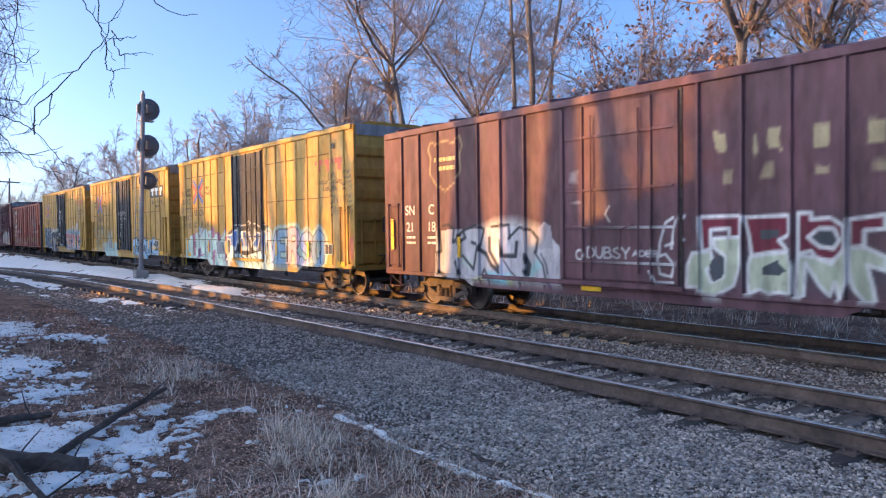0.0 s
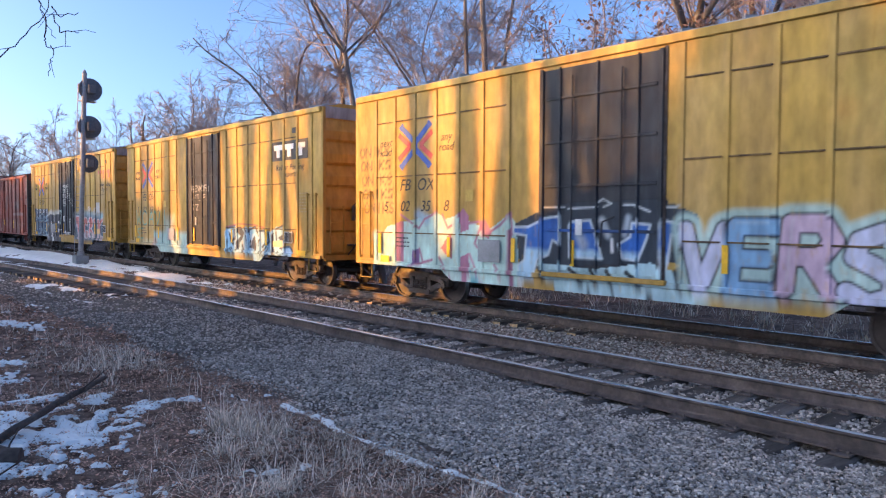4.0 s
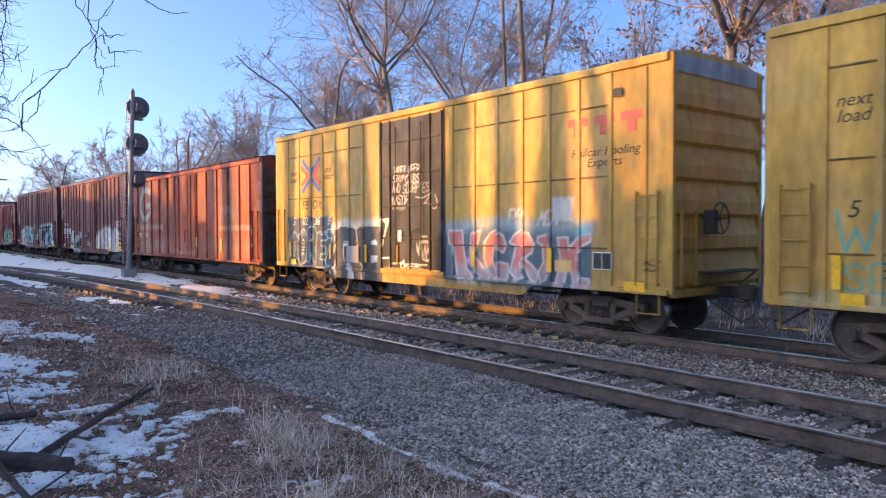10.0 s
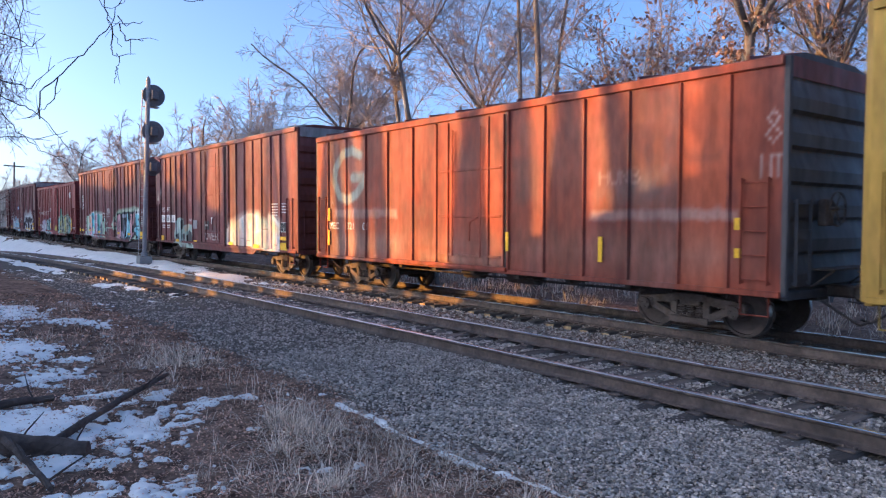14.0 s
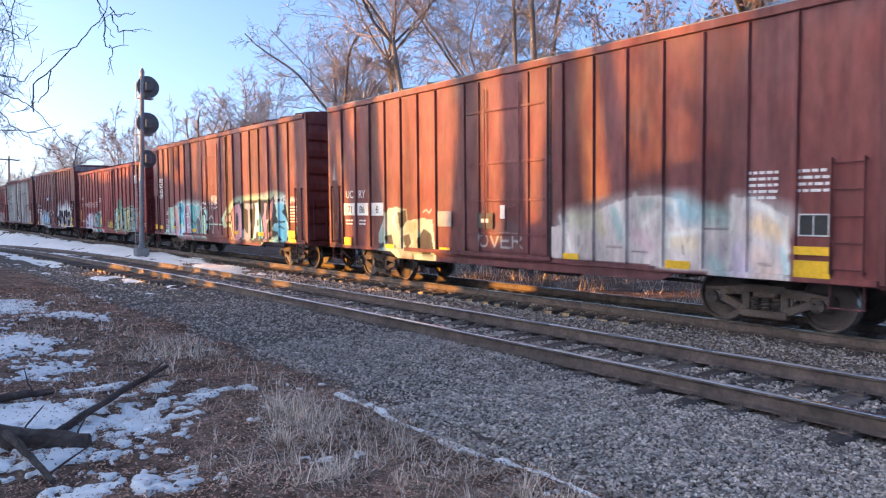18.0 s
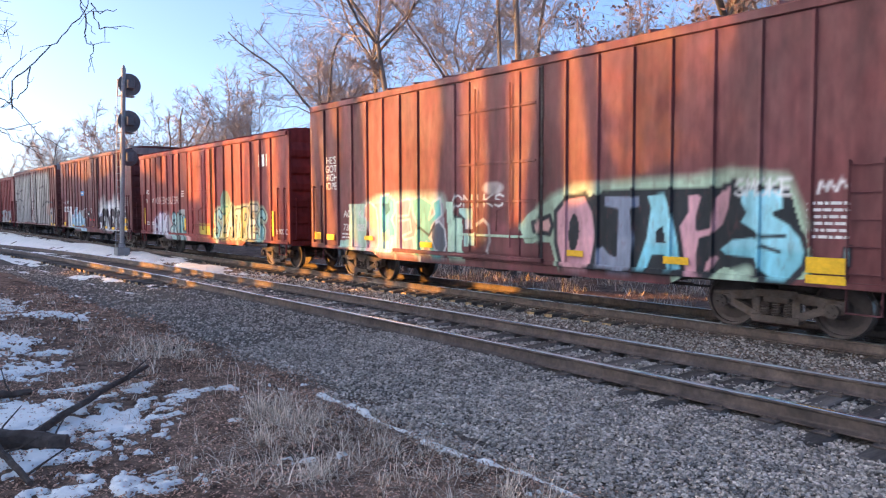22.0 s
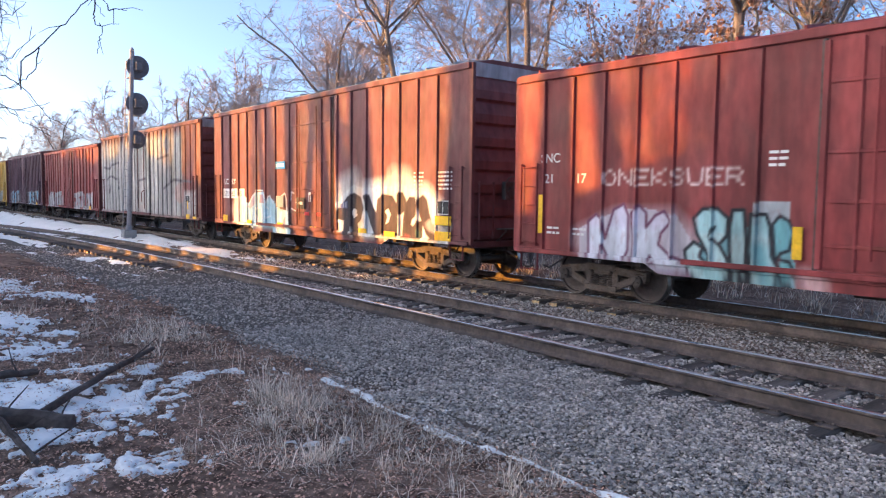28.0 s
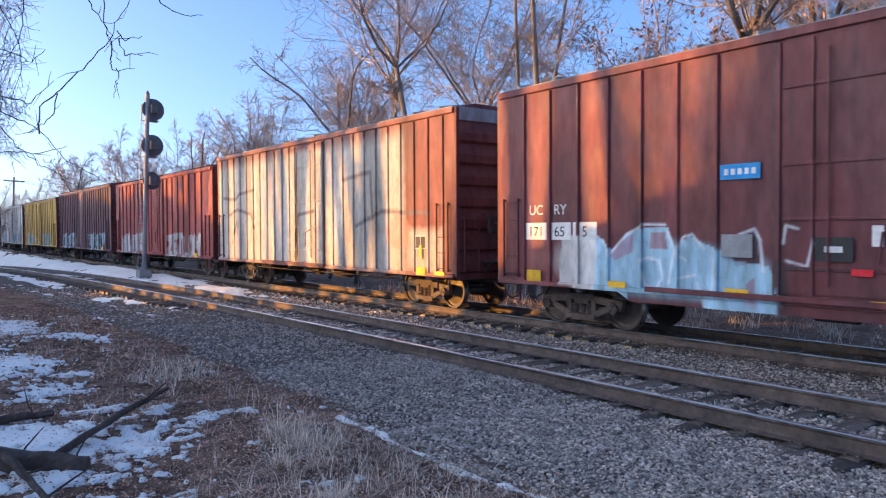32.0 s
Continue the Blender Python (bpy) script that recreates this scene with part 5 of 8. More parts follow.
GREY_LEFT = mural(
    ("soft", "3.77,2.11 4.42,2.25 5.03,2.13 5.26,2.22 6.23,2.24", (0.55, 0.55, 0.52), 0.14),
    ("fill", "3.84,2.02 4.17,2.15 4.67,2.16 5.03,2.06 5.26,2.15 6.33,2.17 6.35,0.61 5.29,0.58 3.51,0.62 3.64,1.25 3.91,1.48", (0.065, 0.07, 0.085)),
    ("fill", "4.37,1.55 5.02,1.57 5.02,1.32 4.37,1.29", (0.03, 0.02, 0.025)),
    ("soft", "4.69,1.25 4.81,1.00", (0.10, 0.10, 0.115), 0.1),
    ("line", "3.77,1.97 3.91,1.59 3.85,1.05 3.58,0.70", (0.62, 0.63, 0.64), 0.022),
    ("line", "5.03,2.08 5.10,1.62 5.07,1.22 5.34,1.03 5.43,0.84 5.29,0.63", (0.62, 0.63, 0.64), 0.022),
    ("line", "4.33,1.71 4.31,1.29 4.37,1.13", (0.62, 0.63, 0.64), 0.022),
    ("line", "6.44,1.29 6.78,1.31 6.81,0.95 6.74,0.72", (0.62, 0.63, 0.64), 0.022),
    ("line", "6.24,1.66 6.29,1.19", (0.62, 0.63, 0.64), 0.022),
    ("fill", "3.51,0.69 3.85,0.99 3.92,0.65", (0.62, 0.63, 0.64)),
    ("fill", "4.44,1.08 4.69,1.10 4.87,0.90 4.91,0.63 4.57,0.64 4.69,0.84", (0.62, 0.63, 0.64)),
    ("fill", "4.34,1.73 4.68,1.72 4.68,1.61 4.33,1.58", (0.62, 0.63, 0.64)),
    ("fill", "5.78,1.74 6.03,1.79 6.14,1.65 5.82,1.63", (0.62, 0.63, 0.64)),
    ("fill", "5.79,1.35 6.12,1.35 6.09,1.16 5.78,1.14", (0.62, 0.63, 0.64)),
    ("fill", "5.04,1.62 5.16,1.32 5.10,1.22 5.00,1.37", (0.62, 0.63, 0.64)),
    ("fill", "6.38,2.36 6.76,2.39 6.72,2.21 6.53,1.85 6.44,1.59 6.39,1.66 6.53,2.03 6.57,2.21", (0.40, 0.50, 0.48)),
    ("line", "8.14,1.75 8.17,1.87 8.40,1.89 8.44,1.78 8.14,1.75", (0.6, 0.6, 0.6), 0.018),
    ("line", "8.02,1.62 8.07,1.42", (0.6, 0.6, 0.6), 0.018),
    ("line", "8.18,1.71 8.26,1.31 8.38,1.27", (0.6, 0.6, 0.6), 0.018),
    ("line", "8.33,1.67 8.41,1.27 8.56,1.32", (0.6, 0.6, 0.6), 0.018),
    ("line", "7.28,1.16 7.41,1.26 7.46,1.09 7.62,1.18", (0.6, 0.6, 0.6), 0.018),
    ("line", "7.95,1.16 8.41,1.17", (0.6, 0.6, 0.6), 0.018),
    ("line", "6.92,1.16 7.28,1.18", (0.6, 0.6, 0.6), 0.018),
)
PASTEL_RIGHT = mural(
    ("soft", "9.78,1.69 10.83,1.91 11.77,2.06 12.62,2.01", (0.42, 0.38, 0.36), 0.25),
    ("soft", "13.55,2.00 14.31,1.83", (0.42, 0.38, 0.36), 0.22),
    ("fill", "9.34,1.62 10.32,1.85 10.83,2.07 11.54,2.26 12.10,2.23 12.51,2.17 12.91,1.90 13.38,1.87 13.50,2.20 13.81,2.17 14.38,1.88 14.42,0.83 13.40,0.85 11.56,0.99 9.35,0.98", (0.56, 0.49, 0.46)),
    ("soft", "9.98,1.80 10.32,1.75", (0.48, 0.46, 0.34), 0.16),
    ("soft", "10.58,1.86 10.71,1.59", (0.62, 0.55, 0.38), 0.12),
    ("soft", "11.02,1.96 11.20,1.50", (0.34, 0.47, 0.46), 0.12),
    ("soft", "12.41,2.05 12.72,1.91", (0.27, 0.44, 0.48), 0.2),
    ("soft", "13.05,1.91 13.29,1.83", (0.33, 0.45, 0.42), 0.16),
    ("soft", "13.90,1.75 14.23,1.63", (0.66, 0.48, 0.28), 0.15),
    ("soft", "13.48,1.30 13.57,1.04", (0.5, 0.42, 0.52), 0.2),
    ("soft", "12.32,1.44 12.72,1.40", (0.62, 0.52, 0.36), 0.14),
    ("soft", "11.55,1.51 11.78,1.32", (0.56, 0.40, 0.42), 0.14),
    ("soft", "14.32,1.34 14.38,1.01", (0.34, 0.48, 0.46), 0.06),
    ("soft", "13.11,1.10 13.30,0.93", (0.4, 0.54, 0.52), 0.12),
    ("soft", "13.91,1.23 14.08,0.99", (0.66, 0.50, 0.42), 0.16),
    ("soft", "11.66,2.01 11.83,2.11", (0.35, 0.40, 0.36), 0.1),
    ("soft", "9.63,1.85 9.78,1.47 9.92,1.14", (0.66, 0.63, 0.57), 0.05),
    ("soft", "11.08,2.11 11.26,1.71 11.30,1.30", (0.66, 0.63, 0.57), 0.05),
    ("soft", "11.49,2.26 11.66,1.71 12.10,2.01 12.21,1.34", (0.66, 0.63, 0.57), 0.05),
    ("soft", "13.46,2.18 13.43,1.56 13.37,1.03", (0.66, 0.63, 0.57), 0.05),
    ("soft", "13.72,2.09 14.06,2.00 14.31,1.75 14.38,1.34", (0.66, 0.63, 0.57), 0.05),
    ("soft", "11.99,2.20 12.36,2.10 12.42,1.72", (0.66, 0.63, 0.57), 0.05),
    ("soft", "12.16,1.53 12.92,1.64", (0.66, 0.63, 0.57), 0.05),
    ("line", "10.84,1.28 11.20,1.28", (0.08, 0.06, 0.06), 0.012),
    ("line", "11.44,1.21 11.78,1.20", (0.08, 0.06, 0.06), 0.012),
    ("line", "12.52,1.35 12.53,1.21", (0.08, 0.06, 0.06), 0.012),
    ("line", "12.91,1.66 13.38,1.67", (0.08, 0.06, 0.06), 0.012),
    ("line", "10.12,1.47 10.12,1.26", (0.08, 0.06, 0.06), 0.012),
    ("line", "13.91,1.11 14.12,1.10", (0.08, 0.06, 0.06), 0.012),
)
CANDY_RIGHT = mural(
    ("soft", "9.19,1.68 9.94,2.23 10.49,2.42 12.09,2.49 13.06,2.50 13.82,2.60 14.70,2.48 14.99,1.79", (0.34, 0.44, 0.32), 0.11),
    ("fill", "9.01,1.68 9.31,1.95 9.94,2.26 10.41,2.43 11.01,2.39 12.09,2.50 12.83,2.51 13.17,2.47 13.71,2.60 13.98,2.45 14.52,2.50 14.87,2.25 15.01,1.79 15.13,1.44 15.15,1.00 14.26,0.80 13.09,0.75 10.11,0.70 9.87,1.34 9.19,1.31", (0.36, 0.48, 0.35)),
    ("fill", "10.86,2.28 11.43,2.38 12.22,2.42 12.83,2.40 13.93,2.43 14.75,2.41 14.95,1.79 15.14,1.26 14.92,0.94 14.36,0.85 13.74,1.09 13.31,0.85 12.12,0.84 10.43,0.72 10.11,0.87 10.10,1.93", (0.02, 0.025, 0.03)),
    ("shape", "9.41,1.75 9.86,1.90 9.94,1.70 9.86,1.52 9.45,1.57", (0.64, 0.36, 0.33), (0.02, 0.025, 0.03), 0.05),
    ("shape", "10.02,1.99 10.34,2.28 10.79,2.33 11.01,1.99 11.09,1.49 10.95,0.92 10.58,0.73 10.19,0.82 10.03,1.34", ((0.62, 0.33, 0.36), (0.55, 0.30, 0.33), 1.5), (0.02, 0.025, 0.03), 0.05),
    ("shape", "11.22,2.33 12.09,2.31 12.10,2.05 11.91,2.00 12.00,1.52 11.92,0.88 11.59,0.80 11.02,0.93 11.05,1.27 11.23,1.39 11.38,1.23 11.51,1.18 11.54,2.00 11.22,2.05", ((0.27, 0.30, 0.38), (0.22, 0.25, 0.33), 1.5), (0.02, 0.025, 0.03), 0.05),
    ("shape", "12.16,2.31 12.59,2.36 12.74,2.05 12.90,1.45 12.97,0.95 12.61,0.90 12.55,1.18 12.36,1.17 12.24,0.90 11.92,0.88 12.17,1.53 12.25,2.05", ((0.22, 0.55, 0.62), (0.30, 0.62, 0.68), 1.4), (0.02, 0.025, 0.03), 0.05),
    ("shape", "13.00,2.30 13.23,2.34 13.34,2.25 13.24,1.90 13.24,1.71 13.46,1.76 13.51,2.24 13.67,2.38 13.87,2.47 13.83,2.05 13.73,1.76 13.52,1.57 13.30,1.51 13.25,1.26 13.26,0.96 13.48,0.88 13.20,0.76 12.97,0.84 12.91,1.35 12.84,1.75 13.01,2.00", ((0.62, 0.33, 0.36), (0.55, 0.30, 0.33), 1.5), (0.02, 0.025, 0.03), 0.05),
    ("shape", "13.36,1.17 13.58,1.33 13.69,1.23 13.53,0.98 13.31,0.92", ((0.62, 0.33, 0.36), (0.55, 0.30, 0.33), 1.5), (0.02, 0.025, 0.03), 0.05),
    ("shape", "13.95,2.33 14.13,2.37 14.71,2.36 14.73,2.01 14.57,1.96 14.81,1.83 15.00,1.61 15.07,1.39 15.03,1.17 14.79,0.89 14.55,0.87 14.31,1.03 14.20,1.21 13.74,1.24 13.58,1.37 13.84,1.58 14.24,1.63 13.94,1.81 14.04,1.98 13.95,2.14", ((0.22, 0.55, 0.62), (0.30, 0.62, 0.68), 1.4), (0.02, 0.025, 0.03), 0.05),
    ("fill", "10.39,1.76 10.49,1.96 10.60,1.88 10.65,1.59 10.57,1.25 10.42,1.18 10.36,1.47", (0.02, 0.025, 0.03)),
    ("fill", "12.42,1.64 12.54,1.74 12.61,1.44 12.42,1.43", (0.02, 0.025, 0.03)),
    ("line", "14.24,1.59 14.72,1.62", (0.02, 0.025, 0.03), 0.03),
    ("line", "14.35,1.45 14.64,1.37", (0.02, 0.025, 0.03), 0.03),
    ("soft", "13.80,0.90 14.11,1.02", (0.5, 0.66, 0.5), 0.1),
    ("line", "15.20,2.27 15.24,2.44 15.33,2.31 15.37,2.46 15.46,2.30 15.53,2.47 15.62,2.34", WHITE, 0.022),
    ("shape", "15.59,1.46 15.68,1.50 15.67,1.21 15.57,1.07", (0.4, 0.62, 0.62), (0.02, 0.025, 0.03), 0.025),
)
CANDY_LEFT = mural(
    ("soft", "2.48,1.82 3.59,2.16 4.85,2.25 6.29,2.18", (0.40, 0.55, 0.48), 0.2),
    ("fill", "2.11,2.18 2.97,2.17 3.13,1.59 3.00,0.78 2.13,0.76", (0.44, 0.60, 0.46)),
    ("soft", "2.31,1.08 2.65,0.91", (0.42, 0.34, 0.46), 0.12),
    ("fill", "1.60,1.12 2.14,1.17 2.13,0.89 1.63,0.90", (0.40, 0.58, 0.48)),
    ("fill", "3.44,2.17 6.40,2.18 6.53,0.87 3.60,0.73", (0.30, 0.27, 0.31)),
    ("shape", "2.94,2.11 3.21,2.23 3.52,2.05 3.60,1.59 3.63,1.14 3.52,0.79 3.21,0.71 2.97,0.81 3.21,1.24 3.13,1.70 2.89,1.82", ((0.62, 0.34, 0.38), (0.62, 0.38, 0.28), 1.5), (0.64, 0.66, 0.68), 0.025),
    ("shape", "4.45,2.21 4.98,2.30 5.11,2.25 4.99,1.88 4.59,1.85 4.59,1.72 5.05,1.78 5.12,1.46 4.73,1.34 4.79,1.24 5.18,1.31 5.27,0.84 4.39,0.73 4.46,1.39", (0.44, 0.27, 0.33), (0.64, 0.66, 0.68), 0.025),
    ("shape", "3.74,2.39 4.10,2.43 4.38,2.26 4.39,1.94 4.25,1.77 4.39,1.55 4.43,1.17 4.25,0.89 3.89,0.75 3.63,0.79 3.74,1.37 3.71,1.94", ((0.36, 0.56, 0.64), (0.10, 0.38, 0.46), 1.3), (0.64, 0.66, 0.68), 0.025),
    ("shape", "5.11,2.30 5.54,2.34 5.95,2.18 6.07,1.93 5.84,1.78 6.01,2.23 6.29,2.30 6.35,1.89 6.02,1.69 5.85,1.33 6.14,1.14 6.42,0.96 6.36,0.81 5.97,0.83 5.73,1.23 5.49,0.91 5.50,0.70 5.31,0.79 5.24,1.31 5.37,1.62 5.18,1.93", ((0.14, 0.46, 0.50), (0.16, 0.52, 0.50), 1.5), (0.64, 0.66, 0.68), 0.025),
    ("shape", "5.96,1.63 6.24,1.74 6.46,1.55 6.52,1.16 6.36,0.91 6.08,1.04 5.91,1.33", (0.10, 0.12, 0.15), (0.64, 0.66, 0.68), 0.025),
    ("fill", "3.89,2.16 4.11,2.21 4.18,1.99 3.96,1.88", (0.05, 0.16, 0.2)),
    ("fill", "3.86,1.37 4.11,1.49 4.11,1.21 3.86,1.15", (0.5, 0.6, 0.4)),
    ("line", "5.37,1.62 5.85,1.38 6.07,1.69", (0.02, 0.025, 0.03), 0.03),
    ("fill", "6.51,2.22 6.87,2.23 6.88,1.89 7.13,1.84 7.18,1.56 7.14,1.10 7.20,0.82 6.58,0.83 6.57,1.55", (0.42, 0.60, 0.46)),
    ("fill", "7.03,2.07 7.51,2.07 7.52,1.80 7.23,1.80 7.03,1.93", (0.38, 0.60, 0.54)),
    ("fill", "7.19,1.47 7.62,1.50 7.62,1.21 7.19,1.15", (0.38, 0.60, 0.54)),
    ("fill", "7.23,1.80 7.52,1.80 7.52,1.57 7.25,1.57", (0.55, 0.55, 0.58)),
    ("line", "7.61,1.66 7.88,1.80 8.06,1.67 8.09,1.32 7.99,1.06", (0.45, 0.45, 0.45), 0.04),
    ("soft", "7.80,1.49 7.89,1.32", (0.07, 0.05, 0.06), 0.14),
    ("soft", "8.24,1.67 8.49,1.59", (0.28, 0.09, 0.10), 0.14),
    ("line", "7.03,1.93 7.23,1.80 7.23,1.47", (0.02, 0.025, 0.03), 0.025),
    ("line", "6.88,1.86 7.13,1.84", (0.02, 0.025, 0.03), 0.025),
)
LILAC_LEFT = mural(
    ("soft", "1.83,1.24 2.69,1.61 3.85,1.65 4.28,1.27", (0.45, 0.32, 0.33), 0.22),
    ("fill", "1.79,1.46 2.68,1.81 3.21,1.89 3.96,1.78 4.33,1.27 4.36,0.67 1.77,0.70", (0.50, 0.44, 0.47)),
    ("fill", "5.37,2.03 5.96,2.04 5.98,1.64 5.39,1.61", (0.36, 0.38, 0.39)),
    ("fill", "4.43,1.57 6.01,1.68 6.12,0.66 4.47,0.60", (0.16, 0.33, 0.35)),
    ("shape", "2.00,1.59 2.19,1.73 2.33,1.65 2.42,1.27 2.61,1.83 2.84,1.94 2.95,1.73 2.95,1.08 2.79,0.74 2.58,0.78 2.35,1.15 2.27,0.70 2.03,0.73", ((0.60, 0.61, 0.66), (0.56, 0.52, 0.60), 1.5), (0.16, 0.05, 0.10), 0.03),
    ("shape", "3.02,1.78 3.18,1.93 3.34,1.79 3.35,1.53 3.54,1.75 3.72,1.83 3.87,1.65 3.67,1.44 3.62,1.23 3.87,1.04 4.17,0.96 4.30,0.72 3.64,0.73 3.44,1.01 3.38,0.79 3.06,0.78 3.08,1.30", ((0.60, 0.61, 0.66), (0.56, 0.52, 0.60), 1.5), (0.16, 0.05, 0.10), 0.03),
    ("shape", "4.31,1.72 4.48,1.89 4.75,1.90 4.95,1.74 4.93,1.45 4.80,1.30 4.95,1.07 5.02,0.74 4.86,0.62 4.36,0.67 4.21,0.86 4.16,1.16 4.33,1.32 4.50,1.23 4.45,1.08 4.59,0.94 4.62,1.09 4.38,1.47", ((0.44, 0.60, 0.58), (0.34, 0.54, 0.54), 1.5), (0.02, 0.025, 0.03), 0.035),
    ("shape", "5.02,1.88 5.22,1.89 5.28,1.33 5.28,0.67 5.07,0.66 4.99,1.21 4.98,1.60", ((0.44, 0.60, 0.58), (0.34, 0.54, 0.54), 1.5), (0.02, 0.025, 0.03), 0.035),
    ("shape", "5.33,1.82 5.59,1.82 5.66,1.63 5.70,1.17 5.81,0.99 5.77,0.67 5.38,0.65 5.32,1.24", ((0.44, 0.60, 0.58), (0.34, 0.54, 0.54), 1.5), (0.02, 0.025, 0.03), 0.035),
    ("shape", "5.70,1.67 5.81,1.81 5.96,1.73 6.04,1.55 5.98,1.28 5.84,1.22 5.80,1.13 5.99,1.10 6.07,0.93 6.03,0.70 5.80,0.67 5.86,0.91 5.75,1.17", (0.16, 0.38, 0.40), (0.02, 0.025, 0.03), 0.03),
    ("soft", "5.50,1.25 5.62,0.79", (0.15, 0.38, 0.40), 0.12),
    ("line", "4.71,1.59 4.61,1.43 4.78,1.30", (0.02, 0.025, 0.03), 0.03),
    ("line", "5.17,0.89 5.21,0.66", (0.02, 0.025, 0.03), 0.06),
    ("soft", "4.52,0.84 4.80,0.76", (0.2, 0.45, 0.45), 0.1),
    ("soft", "6.23,0.85 6.45,0.79", (0.55, 0.38, 0.36), 0.15),
)
DARK_RIGHT = mural(
    ("soft", "9.89,2.21 10.44,2.37", (0.5, 0.46, 0.44), 0.35),
    ("soft", "12.47,2.48 12.98,2.42", (0.5, 0.46, 0.44), 0.3),
    ("soft", "9.74,1.88 11.09,2.20 12.78,2.28 13.91,2.10 14.34,1.76", (0.58, 0.57, 0.56), 0.22),
    ("fill", "9.48,1.76 9.89,2.08 10.44,2.32 11.09,2.22 11.70,2.28 12.37,2.27 12.78,2.36 13.18,2.21 13.74,2.17 14.08,2.10 14.32,1.84 14.38,1.42 14.90,1.04 14.82,0.86 12.80,0.73 9.60,0.94", (0.60, 0.60, 0.59)),
    ("shape", "9.89,1.77 10.10,1.94 10.45,2.05 10.78,1.94 10.91,1.68 10.78,1.36 10.59,1.24 10.72,0.87 10.45,0.80 10.38,1.18 10.18,1.11 10.15,0.80 9.87,0.81 9.96,1.32 9.52,1.36 9.60,1.59", (0.05, 0.036, 0.042), (0.05, 0.036, 0.042), 0.055),
    ("shape", "10.97,1.99 11.22,2.00 11.41,1.69 11.71,1.39 11.88,1.00 11.59,0.93 11.35,1.28 11.10,1.79", (0.05, 0.036, 0.042), (0.05, 0.036, 0.042), 0.055),
    ("shape", "11.70,1.90 11.99,2.02 12.37,1.98 12.58,1.76 12.64,1.34 12.59,0.95 12.05,0.96 11.82,1.20 11.65,1.49", (0.05, 0.036, 0.042), (0.05, 0.036, 0.042), 0.055),
    ("shape", "12.63,2.05 12.84,2.08 12.97,1.91 12.94,1.68 12.74,1.58 12.64,1.72", (0.05, 0.036, 0.042), (0.05, 0.036, 0.042), 0.055),
    ("shape", "13.04,1.82 13.18,1.96 13.37,1.96 13.49,1.78 13.47,1.60 13.24,1.46 13.17,1.27 13.33,1.19 13.49,1.33 13.70,1.35 13.66,0.94 13.19,0.95 12.90,0.98 12.94,1.45", (0.05, 0.036, 0.042), (0.05, 0.036, 0.042), 0.055),
    ("shape", "13.56,1.92 13.74,2.01 13.87,1.92 13.96,1.62 14.09,1.32 14.39,1.21 14.43,0.96 14.10,0.98 13.92,1.10 13.79,1.31 13.61,1.65", (0.05, 0.036, 0.042), (0.05, 0.036, 0.042), 0.055),
    ("fill", "10.34,1.53 10.45,1.65 10.61,1.62 10.62,1.44 10.45,1.36", (0.66, 0.66, 0.65)),
    ("fill", "12.05,1.61 12.21,1.69 12.32,1.52 12.21,1.32 12.07,1.26 12.16,1.46", (0.66, 0.66, 0.65)),
    ("fill", "9.63,1.78 10.10,1.86 10.10,1.66 9.63,1.65", (0.10, 0.11, 0.20)),
    ("line", "9.67,1.67 9.67,1.78 9.77,1.79", (0.66, 0.66, 0.65), 0.014),
    ("line", "9.86,1.68 9.86,1.81", (0.66, 0.66, 0.65), 0.014),
    ("line", "10.00,1.68 10.00,1.81", (0.66, 0.66, 0.65), 0.014),
    ("soft", "13.00,0.98 13.14,0.95", (0.3, 0.06, 0.07), 0.06),
    ("soft", "13.52,1.11 13.61,1.03", (0.06, 0.12, 0.09), 0.08),
    ("fill", "14.26,1.33 14.39,1.21 14.82,0.99 14.59,0.95 14.31,0.99", (0.66, 0.66, 0.65)),
)
